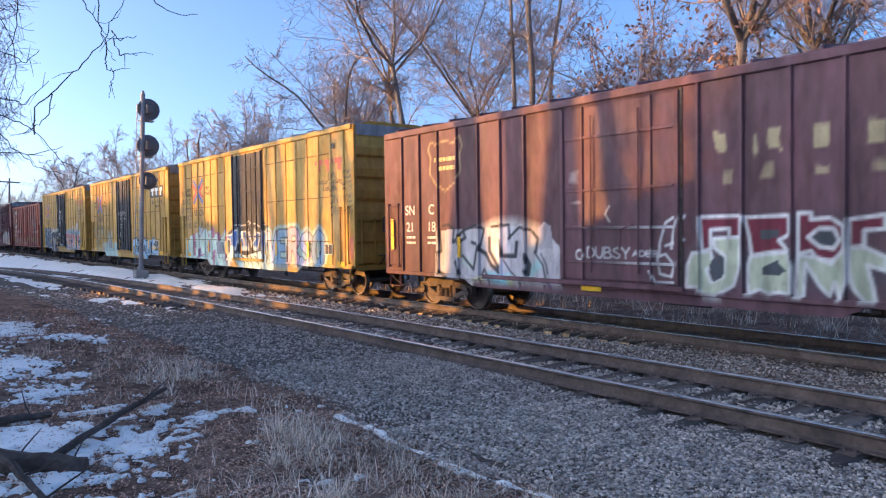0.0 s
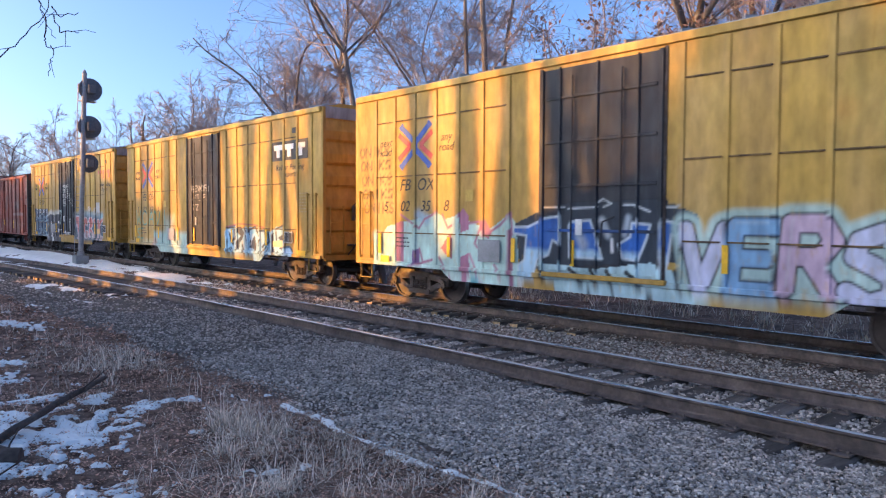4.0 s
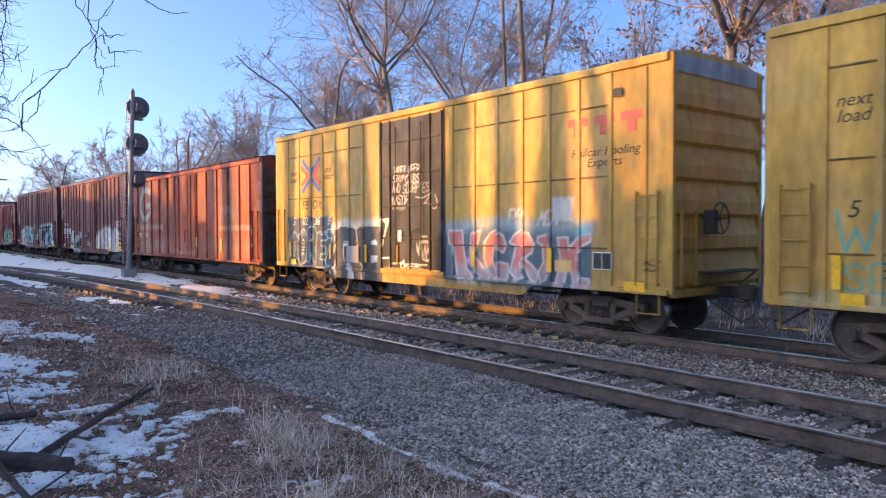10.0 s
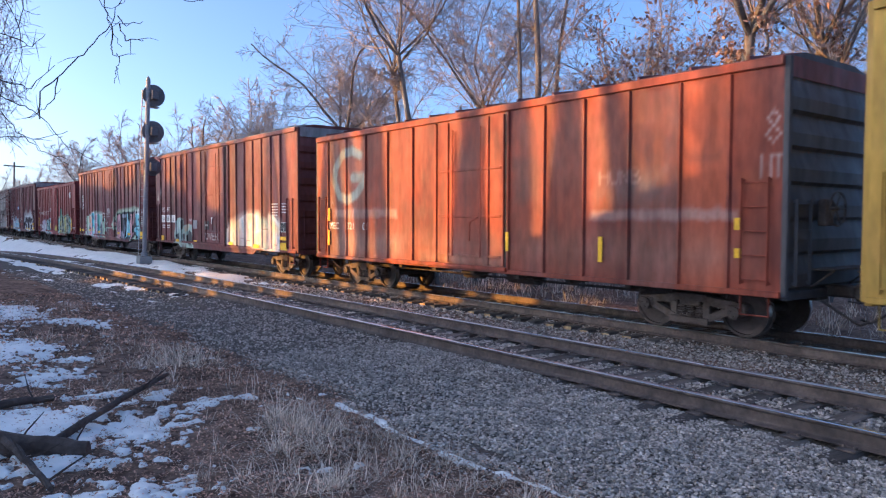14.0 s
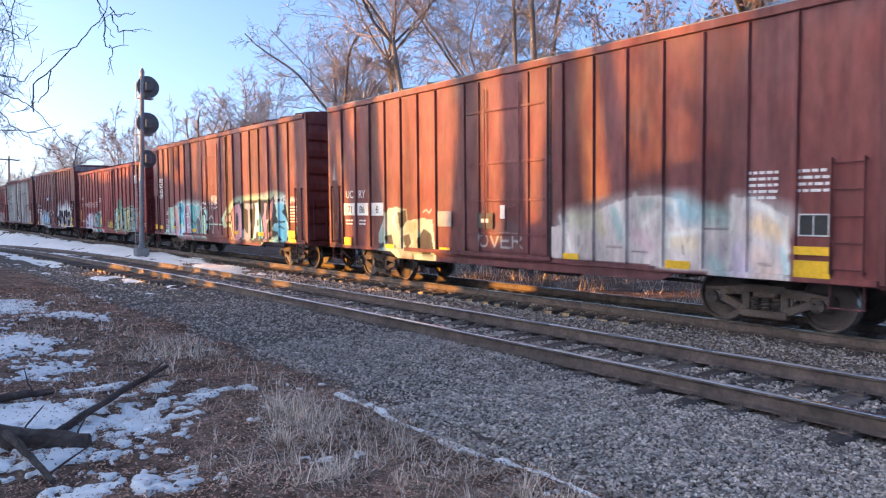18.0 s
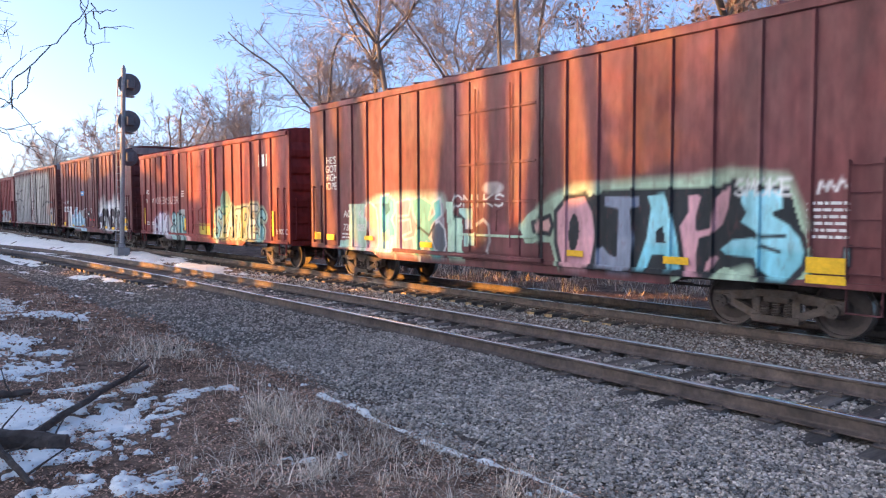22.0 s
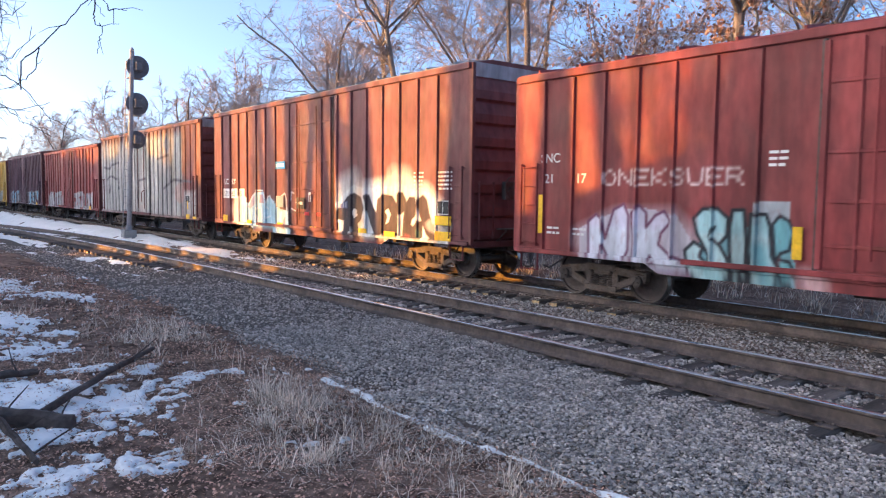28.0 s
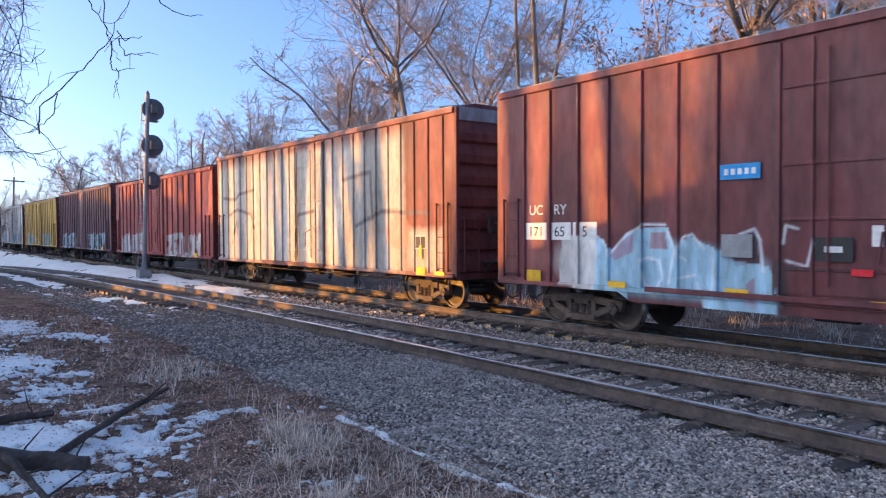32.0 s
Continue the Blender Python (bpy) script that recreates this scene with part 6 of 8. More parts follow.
SKY_LEFT = mural(
    ("soft", "2.05,1.43 2.37,1.32", (0.60, 0.58, 0.54), 0.3),
    ("fill", "1.89,1.96 2.83,1.96 2.90,0.77 1.80,0.94", (0.60, 0.58, 0.55)),
    ("soft", "3.68,1.69 5.05,1.57 6.13,1.36", (0.30, 0.44, 0.52), 0.2),
    ("fill", "2.83,1.96 3.05,1.80 3.26,1.63 3.54,1.97 3.94,2.10 4.45,2.10 4.58,1.71 4.88,1.95 5.22,1.80 5.61,1.66 5.77,1.44 6.03,1.50 6.33,1.46 6.57,0.83 6.72,0.71 5.72,0.67 4.58,0.73 2.75,0.76", (0.36, 0.54, 0.64)),
    ("fill", "3.12,1.57 3.54,1.91 3.68,1.97 3.68,1.64 3.26,1.47", (0.34, 0.28, 0.36)),
    ("fill", "4.07,2.02 4.39,2.02 4.46,1.71 4.08,1.70", (0.34, 0.24, 0.28)),
    ("fill", "3.88,1.43 4.20,1.49 4.23,1.18 4.05,1.01 3.92,1.11", (0.30, 0.46, 0.56)),
    ("soft", "5.61,0.95 6.13,0.89", (0.30, 0.42, 0.56), 0.12),
    ("fill", "5.93,1.16 6.08,1.27 6.13,0.75 5.98,0.74", (0.36, 0.28, 0.36)),
    ("fill", "5.66,1.97 6.13,2.00 6.18,1.50 5.72,1.52", (0.12, 0.07, 0.08)),
    ("line", "2.97,1.85 3.12,1.57 3.54,1.97 3.94,2.15 4.39,2.14", (0.70, 0.72, 0.74), 0.022),
    ("line", "3.81,1.48 4.01,1.54 4.27,1.49 4.33,1.18 4.14,0.91 3.95,1.06 3.81,1.48", (0.70, 0.72, 0.74), 0.022),
    ("line", "4.64,1.66 4.76,1.92 4.94,1.97 5.17,1.72", (0.70, 0.72, 0.74), 0.022),
    ("line", "4.82,1.51 4.64,1.61", (0.70, 0.72, 0.74), 0.022),
    ("line", "5.82,1.97 6.08,2.06 6.18,1.88 6.23,1.37", (0.70, 0.72, 0.74), 0.022),
    ("line", "5.05,1.12 5.11,0.82", (0.70, 0.72, 0.74), 0.022),
    ("line", "6.57,1.83 6.61,2.11 6.80,2.06", (0.70, 0.72, 0.74), 0.022),
    ("line", "6.62,1.56 6.94,1.48 7.03,1.84", (0.70, 0.72, 0.74), 0.022),
    ("line", "4.70,1.20 5.00,1.26", (0.70, 0.72, 0.74), 0.022),
    ("line", "5.34,1.72 5.34,0.93", (0.70, 0.72, 0.74), 0.022),
    ("line", "4.45,2.02 4.58,1.71 4.46,1.08", (0.70, 0.72, 0.74), 0.022),
    ("soft", "6.52,1.47 6.57,0.92", (0.06, 0.05, 0.055), 0.09),
)
TEAL_STAR = mural(
    ("fill", "2.73,1.35 2.94,1.68 3.24,2.06 3.64,2.09 4.10,2.02 4.15,1.72 4.51,1.77 4.85,1.79 5.25,1.75 5.40,0.65 4.75,0.68 4.29,0.71 3.48,0.69 2.75,0.68", (0.34, 0.46, 0.42)),
    ("soft", "2.87,0.86 3.47,0.83 4.25,0.82", (0.45, 0.58, 0.54), 0.1),
    ("fill", "3.69,1.94 4.07,2.01 4.11,1.72 3.85,1.48 3.73,1.63", (0.045, 0.05, 0.055)),
    ("fill", "3.94,1.33 4.23,1.38 4.31,1.13 4.10,0.94 3.98,1.11", (0.045, 0.05, 0.055)),
    ("fill", "4.59,1.21 4.86,1.52 5.19,1.40 5.30,0.91 4.95,0.81 4.67,1.00", (0.045, 0.05, 0.055)),
    ("fill", "2.74,1.06 3.01,1.11 2.96,0.95 2.75,0.92", (0.045, 0.05, 0.055)),
    ("fill", "3.08,1.28 3.38,1.34 3.47,1.07 3.22,0.97", (0.045, 0.05, 0.055)),
    ("fill", "4.19,1.64 4.79,1.81 4.87,1.66 4.53,1.33 4.23,1.46", (0.44, 0.38, 0.27)),
    ("line", "3.64,2.00 3.45,1.70 3.71,1.40 3.88,1.02 3.81,0.76", (0.52, 0.62, 0.62), 0.05),
    ("shape", "2.91,1.59 3.09,1.61 3.16,1.81 3.23,1.63 3.39,1.62 3.25,1.52 3.28,1.38 3.13,1.46 2.95,1.38 3.02,1.51", (0.50, 0.52, 0.52), (0.5, 0.52, 0.52), 0.01),
    ("fill", "4.41,1.46 4.55,1.50 4.55,0.92 4.41,0.92", (0.42, 0.40, 0.30)),
    ("line", "3.90,1.33 4.23,1.40 4.35,1.13 4.10,0.90 3.92,1.10", (0.5, 0.58, 0.55), 0.025),
    ("line", "4.85,1.95 4.98,2.01 5.11,1.92 5.20,2.01", (0.5, 0.5, 0.5), 0.018),
)


def arrow_emblem(car, s, z, size):
    """Two pairs of bent arrows, blue over red, meeting in the middle."""
    half = CAR_L / 2

    def bar(mat, a, b, w, x=-1.556):
        part("emblem_bar", Geo().extrude_bar((half - s - a[0] * size, z + a[1] * size), (half - s - b[0] * size, z + b[1] * size), w * size, x), mat, car)
    for sx in (-1, 1):
        for sz in (-1, 1):
            bar(L_BLUE, (sx * 0.88, sz * 0.80), (sx * 0.06, sz * 0.16), 0.22)
            bar(L_BLUE, (sx * 0.74, sz * 0.88), (sx * 0.95, sz * 0.70), 0.13, -1.5575)
            bar(L_RED, (sx * 1.0, sz * 0.48), (sx * 0.30, 0.0), 0.20, -1.559)
    bar(L_BLUE, (0.0, 0.34), (0.0, -0.34), 0.26, -1.5605)


def extrude_bar(self, a, b, w, x):
    """A flat painted bar on the near side from a to b (along, up)."""
    (y0, z0), (y1, z1) = a, b
    d = math.hypot(y1 - y0, z1 - z0)
    ny, nz = -(z1 - z0) / d * w / 2, (y1 - y0) / d * w / 2
    ring = [(y0 + ny, z0 + nz), (y1 + ny, z1 + nz), (y1 - ny, z1 - nz), (y0 - ny, z0 - nz)]
    self.add([(x, y, z) for y, z in ring] + [(x + 0.004, y, z) for y, z in ring], [(0, 1, 2, 3), (7, 6, 5, 4), (0, 4, 5, 1), (1, 5, 6, 2), (2, 6, 7, 3), (3, 7, 4, 0)])
    return self


Geo.extrude_bar = extrude_bar


def small_print(car, s, z, w, rows, mat, pitch=0.075, h=0.03):
    """Rows of stencilled small print too fine to read."""
    r = random.Random(int(s * 100 + z * 10))
    g = Geo()
    for i in range(rows):
        x = 0.0
        while x < w - 0.03:
            d = min(r.uniform(0.05, 0.16), w - x)
            g.box(-1.557, -1.553, CAR_L / 2 - s - x - d, CAR_L / 2 - s - x, z - i * pitch, z - i * pitch + h, 0.001)
            x += d + 0.03
    tagged(part("small_print", g, mat, car), kind="stuff")


def yellow_plates(car, spots):
    for s, z, w, h in spots:
        plate(car, s, z, w, h, L_YELLOW, -1.605, "yellow_plate", "yellow reflective safety plate")


def consolidated_plate(car, s, z):
    plate(car, s, z, 0.46, 0.34, L_WHITE, -1.600, "stencil_panel")
    plate(car, s, z, 0.42, 0.30, L_BLACKP, -1.604, "stencil_panel", "black panel with white stencil frame")
    plate(car, s + 0.0, z, 0.015, 0.30, L_WHITE, -1.608, "stencil_panel")


def yellow_extras(number, logo, bare=True):
    def go(car):
        arrow_emblem(car, 2.37, 3.78, 0.62)
        lettering(car, "next\nload", 1.22, 3.83, 0.27, L_BLACK, shear=0.25)
        lettering(car, "any\nroad", 3.47, 3.83, 0.27, L_BLACK, shear=0.25)
        for s, tx in zip((1.98, 2.74), ("FB", "OX")):
            lettering(car, tx, s, 2.72, 0.40, L_BLACK, shear=0.25)
        for s, tx in zip((1.23, 1.98, 2.74, 3.47), number):
            lettering(car, tx, s, 2.22, 0.36, L_BLACK if bare else L_WHITE, shear=0.25)
        if logo == "white":
            plate(car, 13.95, 4.06, 2.1, 0.58, L_BLACKP, -1.556, "emblem_panel", "black painted panel of the emblem")
        red = flat_mat("faded_red_emblem", (0.44, 0.10, 0.07))
        for s in (13.3, 13.95, 14.6):
            plate(car, s, 4.17, 0.5, 0.16, L_WHITE if logo == "white" else red, -1.5605, "emblem_bar", "painted bar of an emblem")
            plate(car, s, 3.98, 0.2, 0.22, L_WHITE if logo == "white" else red, -1.5605, "emblem_bar", "painted bar of an emblem")
        lettering(car, "Railcar Pooling\nExperts", 13.95, 3.48, 0.24, L_BLACK, shear=0.2, squeeze=1.15)
        small_print(car, 14.5, 2.75, 0.5, 7, flat_mat("faded_stencil", (0.34, 0.23, 0.1)), 0.09)
        small_print(car, 1.65, 1.55, 0.5, 3, L_BLACK, 0.1)
        yellow_plates(car, [(1.25, 1.03, 0.36, 0.17), (14.69, 1.0, 0.46, 0.17), (1.03, 1.42, 0.13, 0.5), (3.62, 1.4, 0.1, 0.45), (5.6, 1.4, 0.11, 0.5), (10.19, 1.42, 0.11, 0.46), (12.58, 1.42, 0.12, 0.5)])
        consolidated_plate(car, 13.95, 1.45)
        plate(car, 4.9, 1.36, 0.66, 0.48, L_GREY, -1.60, "placard_board", "grey square placard board")
        plate(car, 4.26, 2.56, 0.24, 0.26, flat_mat("dull_yellow", (0.45, 0.30, 0.06)), -1.575, "small_panel", "small framed panel on the side")
        plate(car, 14.3, 4.62, 0.2, 0.16, L_BLACKP, -1.60, "vent", "small dark vent under the roof edge")
        small_print(car, 6.75, 3.3, 0.36, 3, L_WHITE, 0.085, 0.03)
        small_print(car, 7.5, 2.45, 1.3, 1, L_WHITE, 0.085, 0.03)
        small_print(car, 8.45, 1.9, 0.34, 2, L_WHITE, 0.12, 0.05)
        small_print(car, 8.35, 1.45, 0.45, 2, L_WHITE, 0.08, 0.04)
        plate(car, 7.3, 1.9, 0.16, 0.3, L_WHITE, -1.63, "door_notice", "white notice on the door")
        plate(car, 7.15, 1.4, 0.09, 0.5, L_YELLOW, -1.63, "yellow_plate", "yellow reflective safety plate")
    return go


ONIKS = sum([tag_line("ONIKS", 0.12 + 0.05 * i, 3.62 - 0.36 * i, 0.20, 0.24, (0.09, 0.07, 0.05), 0.022, gap=0.3) for i in range(5)], [])
SPECS = []
# maroon car at the head of what is seen
shield = [(2.05, 4.25), (2.25, 4.15), (2.6, 4.22), (2.95, 4.15), (3.2, 4.28), (3.3, 4.05), (3.2, 3.85), (3.22, 3.45), (3.05, 3.2), (2.62, 2.98), (2.2, 3.2), (2.0, 3.45), (2.05, 3.85), (1.93, 4.05), (2.05, 4.25)]


def maroon_extras(car):
    for s, tx in ((1.12, "SN"), (2.05, "C")):
        lettering(car, tx, s, 2.42, 0.36, L_WHITE)
    for s, tx in ((1.12, "21"), (2.05, "18")):
        lettering(car, tx, s, 1.98, 0.36, L_WHITE)
    small_print(car, 2.2, 3.72, 0.85, 1, L_TAN, 0.2, 0.1)
    small_print(car, 2.25, 3.5, 0.75, 1, L_TAN, 0.2, 0.1)
    small_print(car, 0.95, 1.8, 0.4, 2, L_WHITE, 0.14, 0.06)
    small_print(car, 1.88, 1.8, 0.4, 2, L_WHITE, 0.14, 0.06)
    small_print(car, 8.5, 2.0, 0.35, 5, L_WHITE, 0.09, 0.04)
    yellow_plates(car, [(0.35, 1.9, 0.12, 0.85), (3.2, 1.6, 0.11, 0.5), (7.3, 0.84, 0.5, 0.1)])


SPECS.append(dict(colour="maroon", roof="maroon", label="maroon boxcar with graffiti along its lower side, rolling past", eave=4.63, posts=RPOSTS, doorway=(6.5, 9.3), skirt=0.18, sill=0.87, wear_amount=0.5,
                  prims=MAROON_LEFT + [("stroke", shield, 0.025, (0.52, 0.42, 0.22), 0.85, 0.03)] + tag_line("DUBSY", 7.2, 1.45, 0.17, 0.2, WHITE, 0.018) + tag_line("O", 6.9, 1.4, 0.2, 0.2, WHITE, 0.02) + tag_line("ADER", 8.3, 1.5, 0.12, 0.1, WHITE, 0.014)
                  + patch(6.7, 7.0, 2.9, 3.2, (0.5, 0.42, 0.42), 0.6, 0.1) + patch(6.7, 7.1, 2.5, 2.6, (0.5, 0.42, 0.42), 0.6, 0.05) + [("stroke", [(7.75, 2.15), (7.65, 2.3), (7.75, 2.45)], 0.02, WHITE, 0.9, 0.03)]
                  + patch(0.3, 0.6, 2.9, 3.9, (0.3, 0.2, 0.22), 0.5, 0.2)
                  + patch(9.93, 10.20, 3.28, 3.64, (0.50, 0.42, 0.24), 0.85, 0.03) + patch(10.64, 10.71, 3.17, 3.53, (0.50, 0.42, 0.24), 0.85, 0.03) + patch(10.86, 11.10, 3.23, 3.59, (0.50, 0.42, 0.24), 0.85, 0.03) + patch(11.59, 11.85, 3.19, 3.57, (0.50, 0.42, 0.24), 0.85, 0.03) + patch(12.35, 12.61, 3.17, 3.57, (0.50, 0.42, 0.24), 0.85, 0.03) + patch(10.09, 10.31, 2.69, 2.99, (0.50, 0.42, 0.24), 0.6, 0.05) + patch(10.77, 11.01, 2.78, 3.08, (0.50, 0.42, 0.24), 0.6, 0.05) + patch(11.59, 11.85, 2.77, 2.97, (0.50, 0.42, 0.24), 0.6, 0.05) + patch(12.37, 12.63, 2.80, 3.00, (0.50, 0.42, 0.24), 0.6, 0.05) + MAROON_RIGHT,
                  fine=4.5, extras=[maroon_extras]))
CHALK = (0.58, 0.58, 0.55)
ycommon = dict(colour="yellow", post=(0.10, 0.03), eave=5.17, rail=1.0, door="black", posts=YPOSTS, doorway=(6.45, 9.2), seams=(4.42, 3.07, 1.69), door_label="black plug door with locking rods", bands=6, end="yellow", fine=4.0)
SPECS.append(dict(ycommon, label="yellow boxcar with black door, arrow emblem and pale green graffiti", extras=[yellow_extras(("5", "02", "35", "8"), "red")],
                  prims=ONIKS + MINT_LEFT + BLUE_MIDDLE
                  + patch(9.3, 13.6, 0.65, 1.9, (0.45, 0.46, 0.42), 0.6, 0.25) + piece("VERSO", 9.4, 0.95, 0.66, 1.0, [(0.5, 0.5, 0.62), (0.24, 0.4, 0.6), (0.55, 0.4, 0.5)], INK, (0.42, 0.55, 0.5), 0.13, 0.035, 0.3)
                  + sum([tag_line("ONIKS", 13.9 + 0.04 * i, 3.6 - 0.36 * i, 0.22, 0.25, (0.09, 0.07, 0.05), 0.022, gap=0.3) for i in range(4)], [])
                  + blob(15.3, 1.5, 0.3, 0.4, (0.4, 0.12, 0.2), 0.6)))
SPECS.append(dict(ycommon, label="yellow boxcar with white on black emblem and light blue graffiti", extras=[yellow_extras(("5", "02", "63", "1"), "white")],
                  prims=patch(2.9, 6.5, 0.4, 1.55, (0.40, 0.58, 0.56), 0.9, 0.2) + patch(0.2, 3.4, 0.8, 1.2, (0.45, 0.52, 0.4), 0.4, 0.2) + tag_line("WOAVI", 1.0, 1.7, 0.55, 0.6, (0.08, 0.36, 0.30), 0.026, gap=0.3) + tag_line("SE", 1.1, 1.15, 0.3, 0.4, (0.08, 0.36, 0.30), 0.02) + patch(3.9, 5.3, 0.6, 2.25, (0.46, 0.62, 0.60), 0.5, 0.4) + blob(3.1, 0.95, 0.3, 0.3, (0.6, 0.3, 0.24), 0.5)
                  + BLUE_RIGHT
                  ,
                  door_prims=tag_line("BENMOFO", 6.95, 2.98, 0.16, 0.2, CHALK, 0.011, 0.016, gap=0.3, slant=0.1, drop=0.015) + tag_line("OTL PJ", 7.1, 2.66, 0.16, 0.2, CHALK, 0.011, 0.016, slant=0.1) + tag_line("STZ", 6.9, 2.3, 0.16, 0.2, CHALK, 0.011, 0.016, slant=0.1)))
SPECS.append(dict(ycommon, label="yellow boxcar with black door and red outlined graffiti", extras=[yellow_extras(("5", "02", "36", "9"), "red", False)],
                  prims=patch(0.85, 3.75, 0.75, 2.5, (0.06, 0.09, 0.14), 0.95, 0.04) + piece("OOREZ", 0.95, 1.1, 0.42, 0.85, (0.06, 0.09, 0.14), (0.5, 0.70, 0.75), None, 0.12, 0.025, 0.45, 0.1, 0.08) + patch(0.95, 3.6, 1.5, 1.75, (0.03, 0.05, 0.09), 0.6, 0.15)
                  + GREY_LEFT + SALMON_RIGHT + tag_line("OO", 11.35, 2.32, 0.2, 0.2, WHITE, 0.02) + tag_line("MEN", 12.2, 2.15, 0.15, 0.3, WHITE, 0.016, slant=0.4)
                  + patch(12.6, 13.2, 2.2, 2.75, (0.6, 0.62, 0.64), 0.8, 0.05) + tag_line("SICK", 14.9, 1.3, 0.3, 0.2, INK, 0.02),
                  door_prims=tag_line("YANEX", 6.97, 3.56, 0.088, 0.17, CHALK, 0.011, 0.016, gap=0.25, slant=0.1, drop=0.01) + tag_line("BEER", 7.62, 3.53, 0.105, 0.2, CHALK, 0.012, 0.016, gap=0.2, slant=0.1, drop=0.012)
                  + tag_line("STRIP", 6.94, 3.32, 0.085, 0.19, CHALK, 0.011, 0.016, gap=0.25, slant=0.1, drop=0.01) + tag_line("CLUBS", 7.5, 3.28, 0.1, 0.21, CHALK, 0.011, 0.016, gap=0.2, slant=0.1, drop=0.012)
                  + tag_line("AND", 6.91, 3.05, 0.1, 0.22, CHALK, 0.011, 0.016, gap=0.2, slant=0.1) + tag_line("SLURPIES", 7.38, 3.02, 0.115, 0.24, CHALK, 0.011, 0.016, gap=0.25, slant=0.12, drop=0.015)
                  + tag_line("NASTY", 6.91, 2.74, 0.11, 0.22, CHALK, 0.011, 0.016, gap=0.15, slant=0.12, drop=0.02) + [("stroke", dots(p), 0.013, CHALK, 0.95, 0.018) for p in (
                      "6.90,2.92 6.93,2.60 7.05,2.80 7.06,2.58 7.2,2.74 7.4,2.66 7.58,2.86", "7.95,2.9 8.2,2.86 8.45,2.92 8.6,2.98 8.4,2.78 8.3,2.72 8.55,2.7", "8.6,2.72 8.68,2.58 8.8,2.6 8.82,2.8 8.74,2.94",
                      "8.11,1.84 8.2,1.9 8.36,1.9 8.44,1.84 8.3,1.79 8.14,1.8 8.11,1.84", "8.12,1.78 8.18,1.5 8.24,1.28 8.3,1.6 8.33,1.28 8.4,1.3", "8.44,1.78 8.42,1.45 8.5,1.6 8.55,1.26", "7.98,1.72 8.0,1.5 8.1,1.58 8.08,1.7", "8.14,1.72 8.5,1.74")]
                  + tag_line("ONERC", 7.26, 1.05, 0.16, 0.13, CHALK, 0.016, 0.02, gap=0.3, slant=0.2) + blob(7.3, 2.66, 0.25, 0.12, (0.3, 0.34, 0.3), 0.5)))


def red_extras(marks=(), plates=(), panels=(), prints=(), numbers=()):
    def go(car):
        for tx, s, z, size in marks:
            lettering(car, tx, s, z, size, L_WHITE)
        for tx, s in numbers:
            plate(car, s, 2.03, 0.62, 0.36, L_WHITE, -1.556, "number_panel", "white painted panel under the car number")
            lettering(car, tx, s, 1.92, 0.3, L_BLACK, -1.5625)
        yellow_plates(car, plates)
        for s, z in panels:
            consolidated_plate(car, s, z)
        for s, z, w, n in prints:
            small_print(car, s, z, w, n, L_WHITE, 0.10, 0.045)
        if numbers:
            plate(car, 5.8, 1.78, 0.55, 0.38, L_GREY, -1.60, "placard_board", "grey square placard board")
            plate(car, 7.35, 1.75, 0.55, 0.36, L_BLACKP, -1.632, "door_board", "black board on the door with white marks")
            plate(car, 7.35, 1.75, 0.26, 0.09, L_WHITE, -1.638, "door_board_mark")
            plate(car, 7.95, 1.95, 0.15, 0.3, L_WHITE, -1.632, "door_notice", "white notice on the door")
    return go


BIG_C = [(2.6, 3.92), (2.15, 4.08), (1.6, 4.0), (1.15, 3.6), (1.1, 3.15), (1.4, 2.75), (1.9, 2.62), (2.4, 2.78), (2.72, 3.05), (2.75, 3.28), (2.2, 3.28)]
SPECS.append(dict(colour="orange", roof="brown", end="grey", wear_amount=0.75, label="orange-red boxcar with a large faded ring letter and plain panels", eave=4.62, sill=0.86, skirt=0.0, posts=[0.75, 1.85, 2.95, 4.1, 5.3, 6.3, 9.4, 10.5, 11.6, 12.7, 13.8, 14.75],
                  doorway=(6.5, 9.1), door_bands=(0.05, 0.33, 0.66), fine=4.3, bands=6,
                  prims=[("stroke", BIG_C, 0.14, (0.36, 0.42, 0.36), 0.75, 0.08)] + patch(0.9, 5.0, 0.9, 1.7, (0.3, 0.2, 0.17), 0.5, 0.3) + patch(1.0, 4.6, 2.05, 2.4, (0.42, 0.3, 0.28), 0.5, 0.1)
                  + patch(11.3, 14.6, 2.0, 2.3, (0.42, 0.3, 0.28), 0.5, 0.1) + patch(5.5, 9.0, 0.86, 1.3, (0.45, 0.3, 0.22), 0.5, 0.3) + patch(11.4, 13.2, 2.3, 3.1, (0.2, 0.24, 0.24), 0.35, 0.4)
                  + tag_line("8", 14.97, 3.3, 0.24, 0.5, (0.46, 0.36, 0.34), 0.016) + tag_line("HT", 14.9, 2.75, 0.16, 0.36, (0.46, 0.36, 0.34), 0.016) + tag_line("HUNB", 11.6, 2.75, 0.2, 0.25, (0.40, 0.26, 0.22), 0.018) + patch(0.1, 15.1, 0.86, 2.0, (0.30, 0.17, 0.13), 0.4, 0.6) + patch(9.3, 12.6, 2.3, 4.3, (0.19, 0.07, 0.055), 0.45, 0.5),
                  extras=[red_extras([("MEC", 1.07, 1.74, 0.3), ("321", 2.08, 1.74, 0.3), ("01", 2.9, 1.74, 0.3)],
                                     [(0.84, 2.19, 0.1, 0.4), (0.82, 1.47, 0.1, 0.48), (9.0, 1.56, 0.1, 0.42), (11.67, 1.48, 0.1, 0.5), (14.54, 2.0, 0.12, 0.2), (14.55, 1.52, 0.12, 0.16)])]))
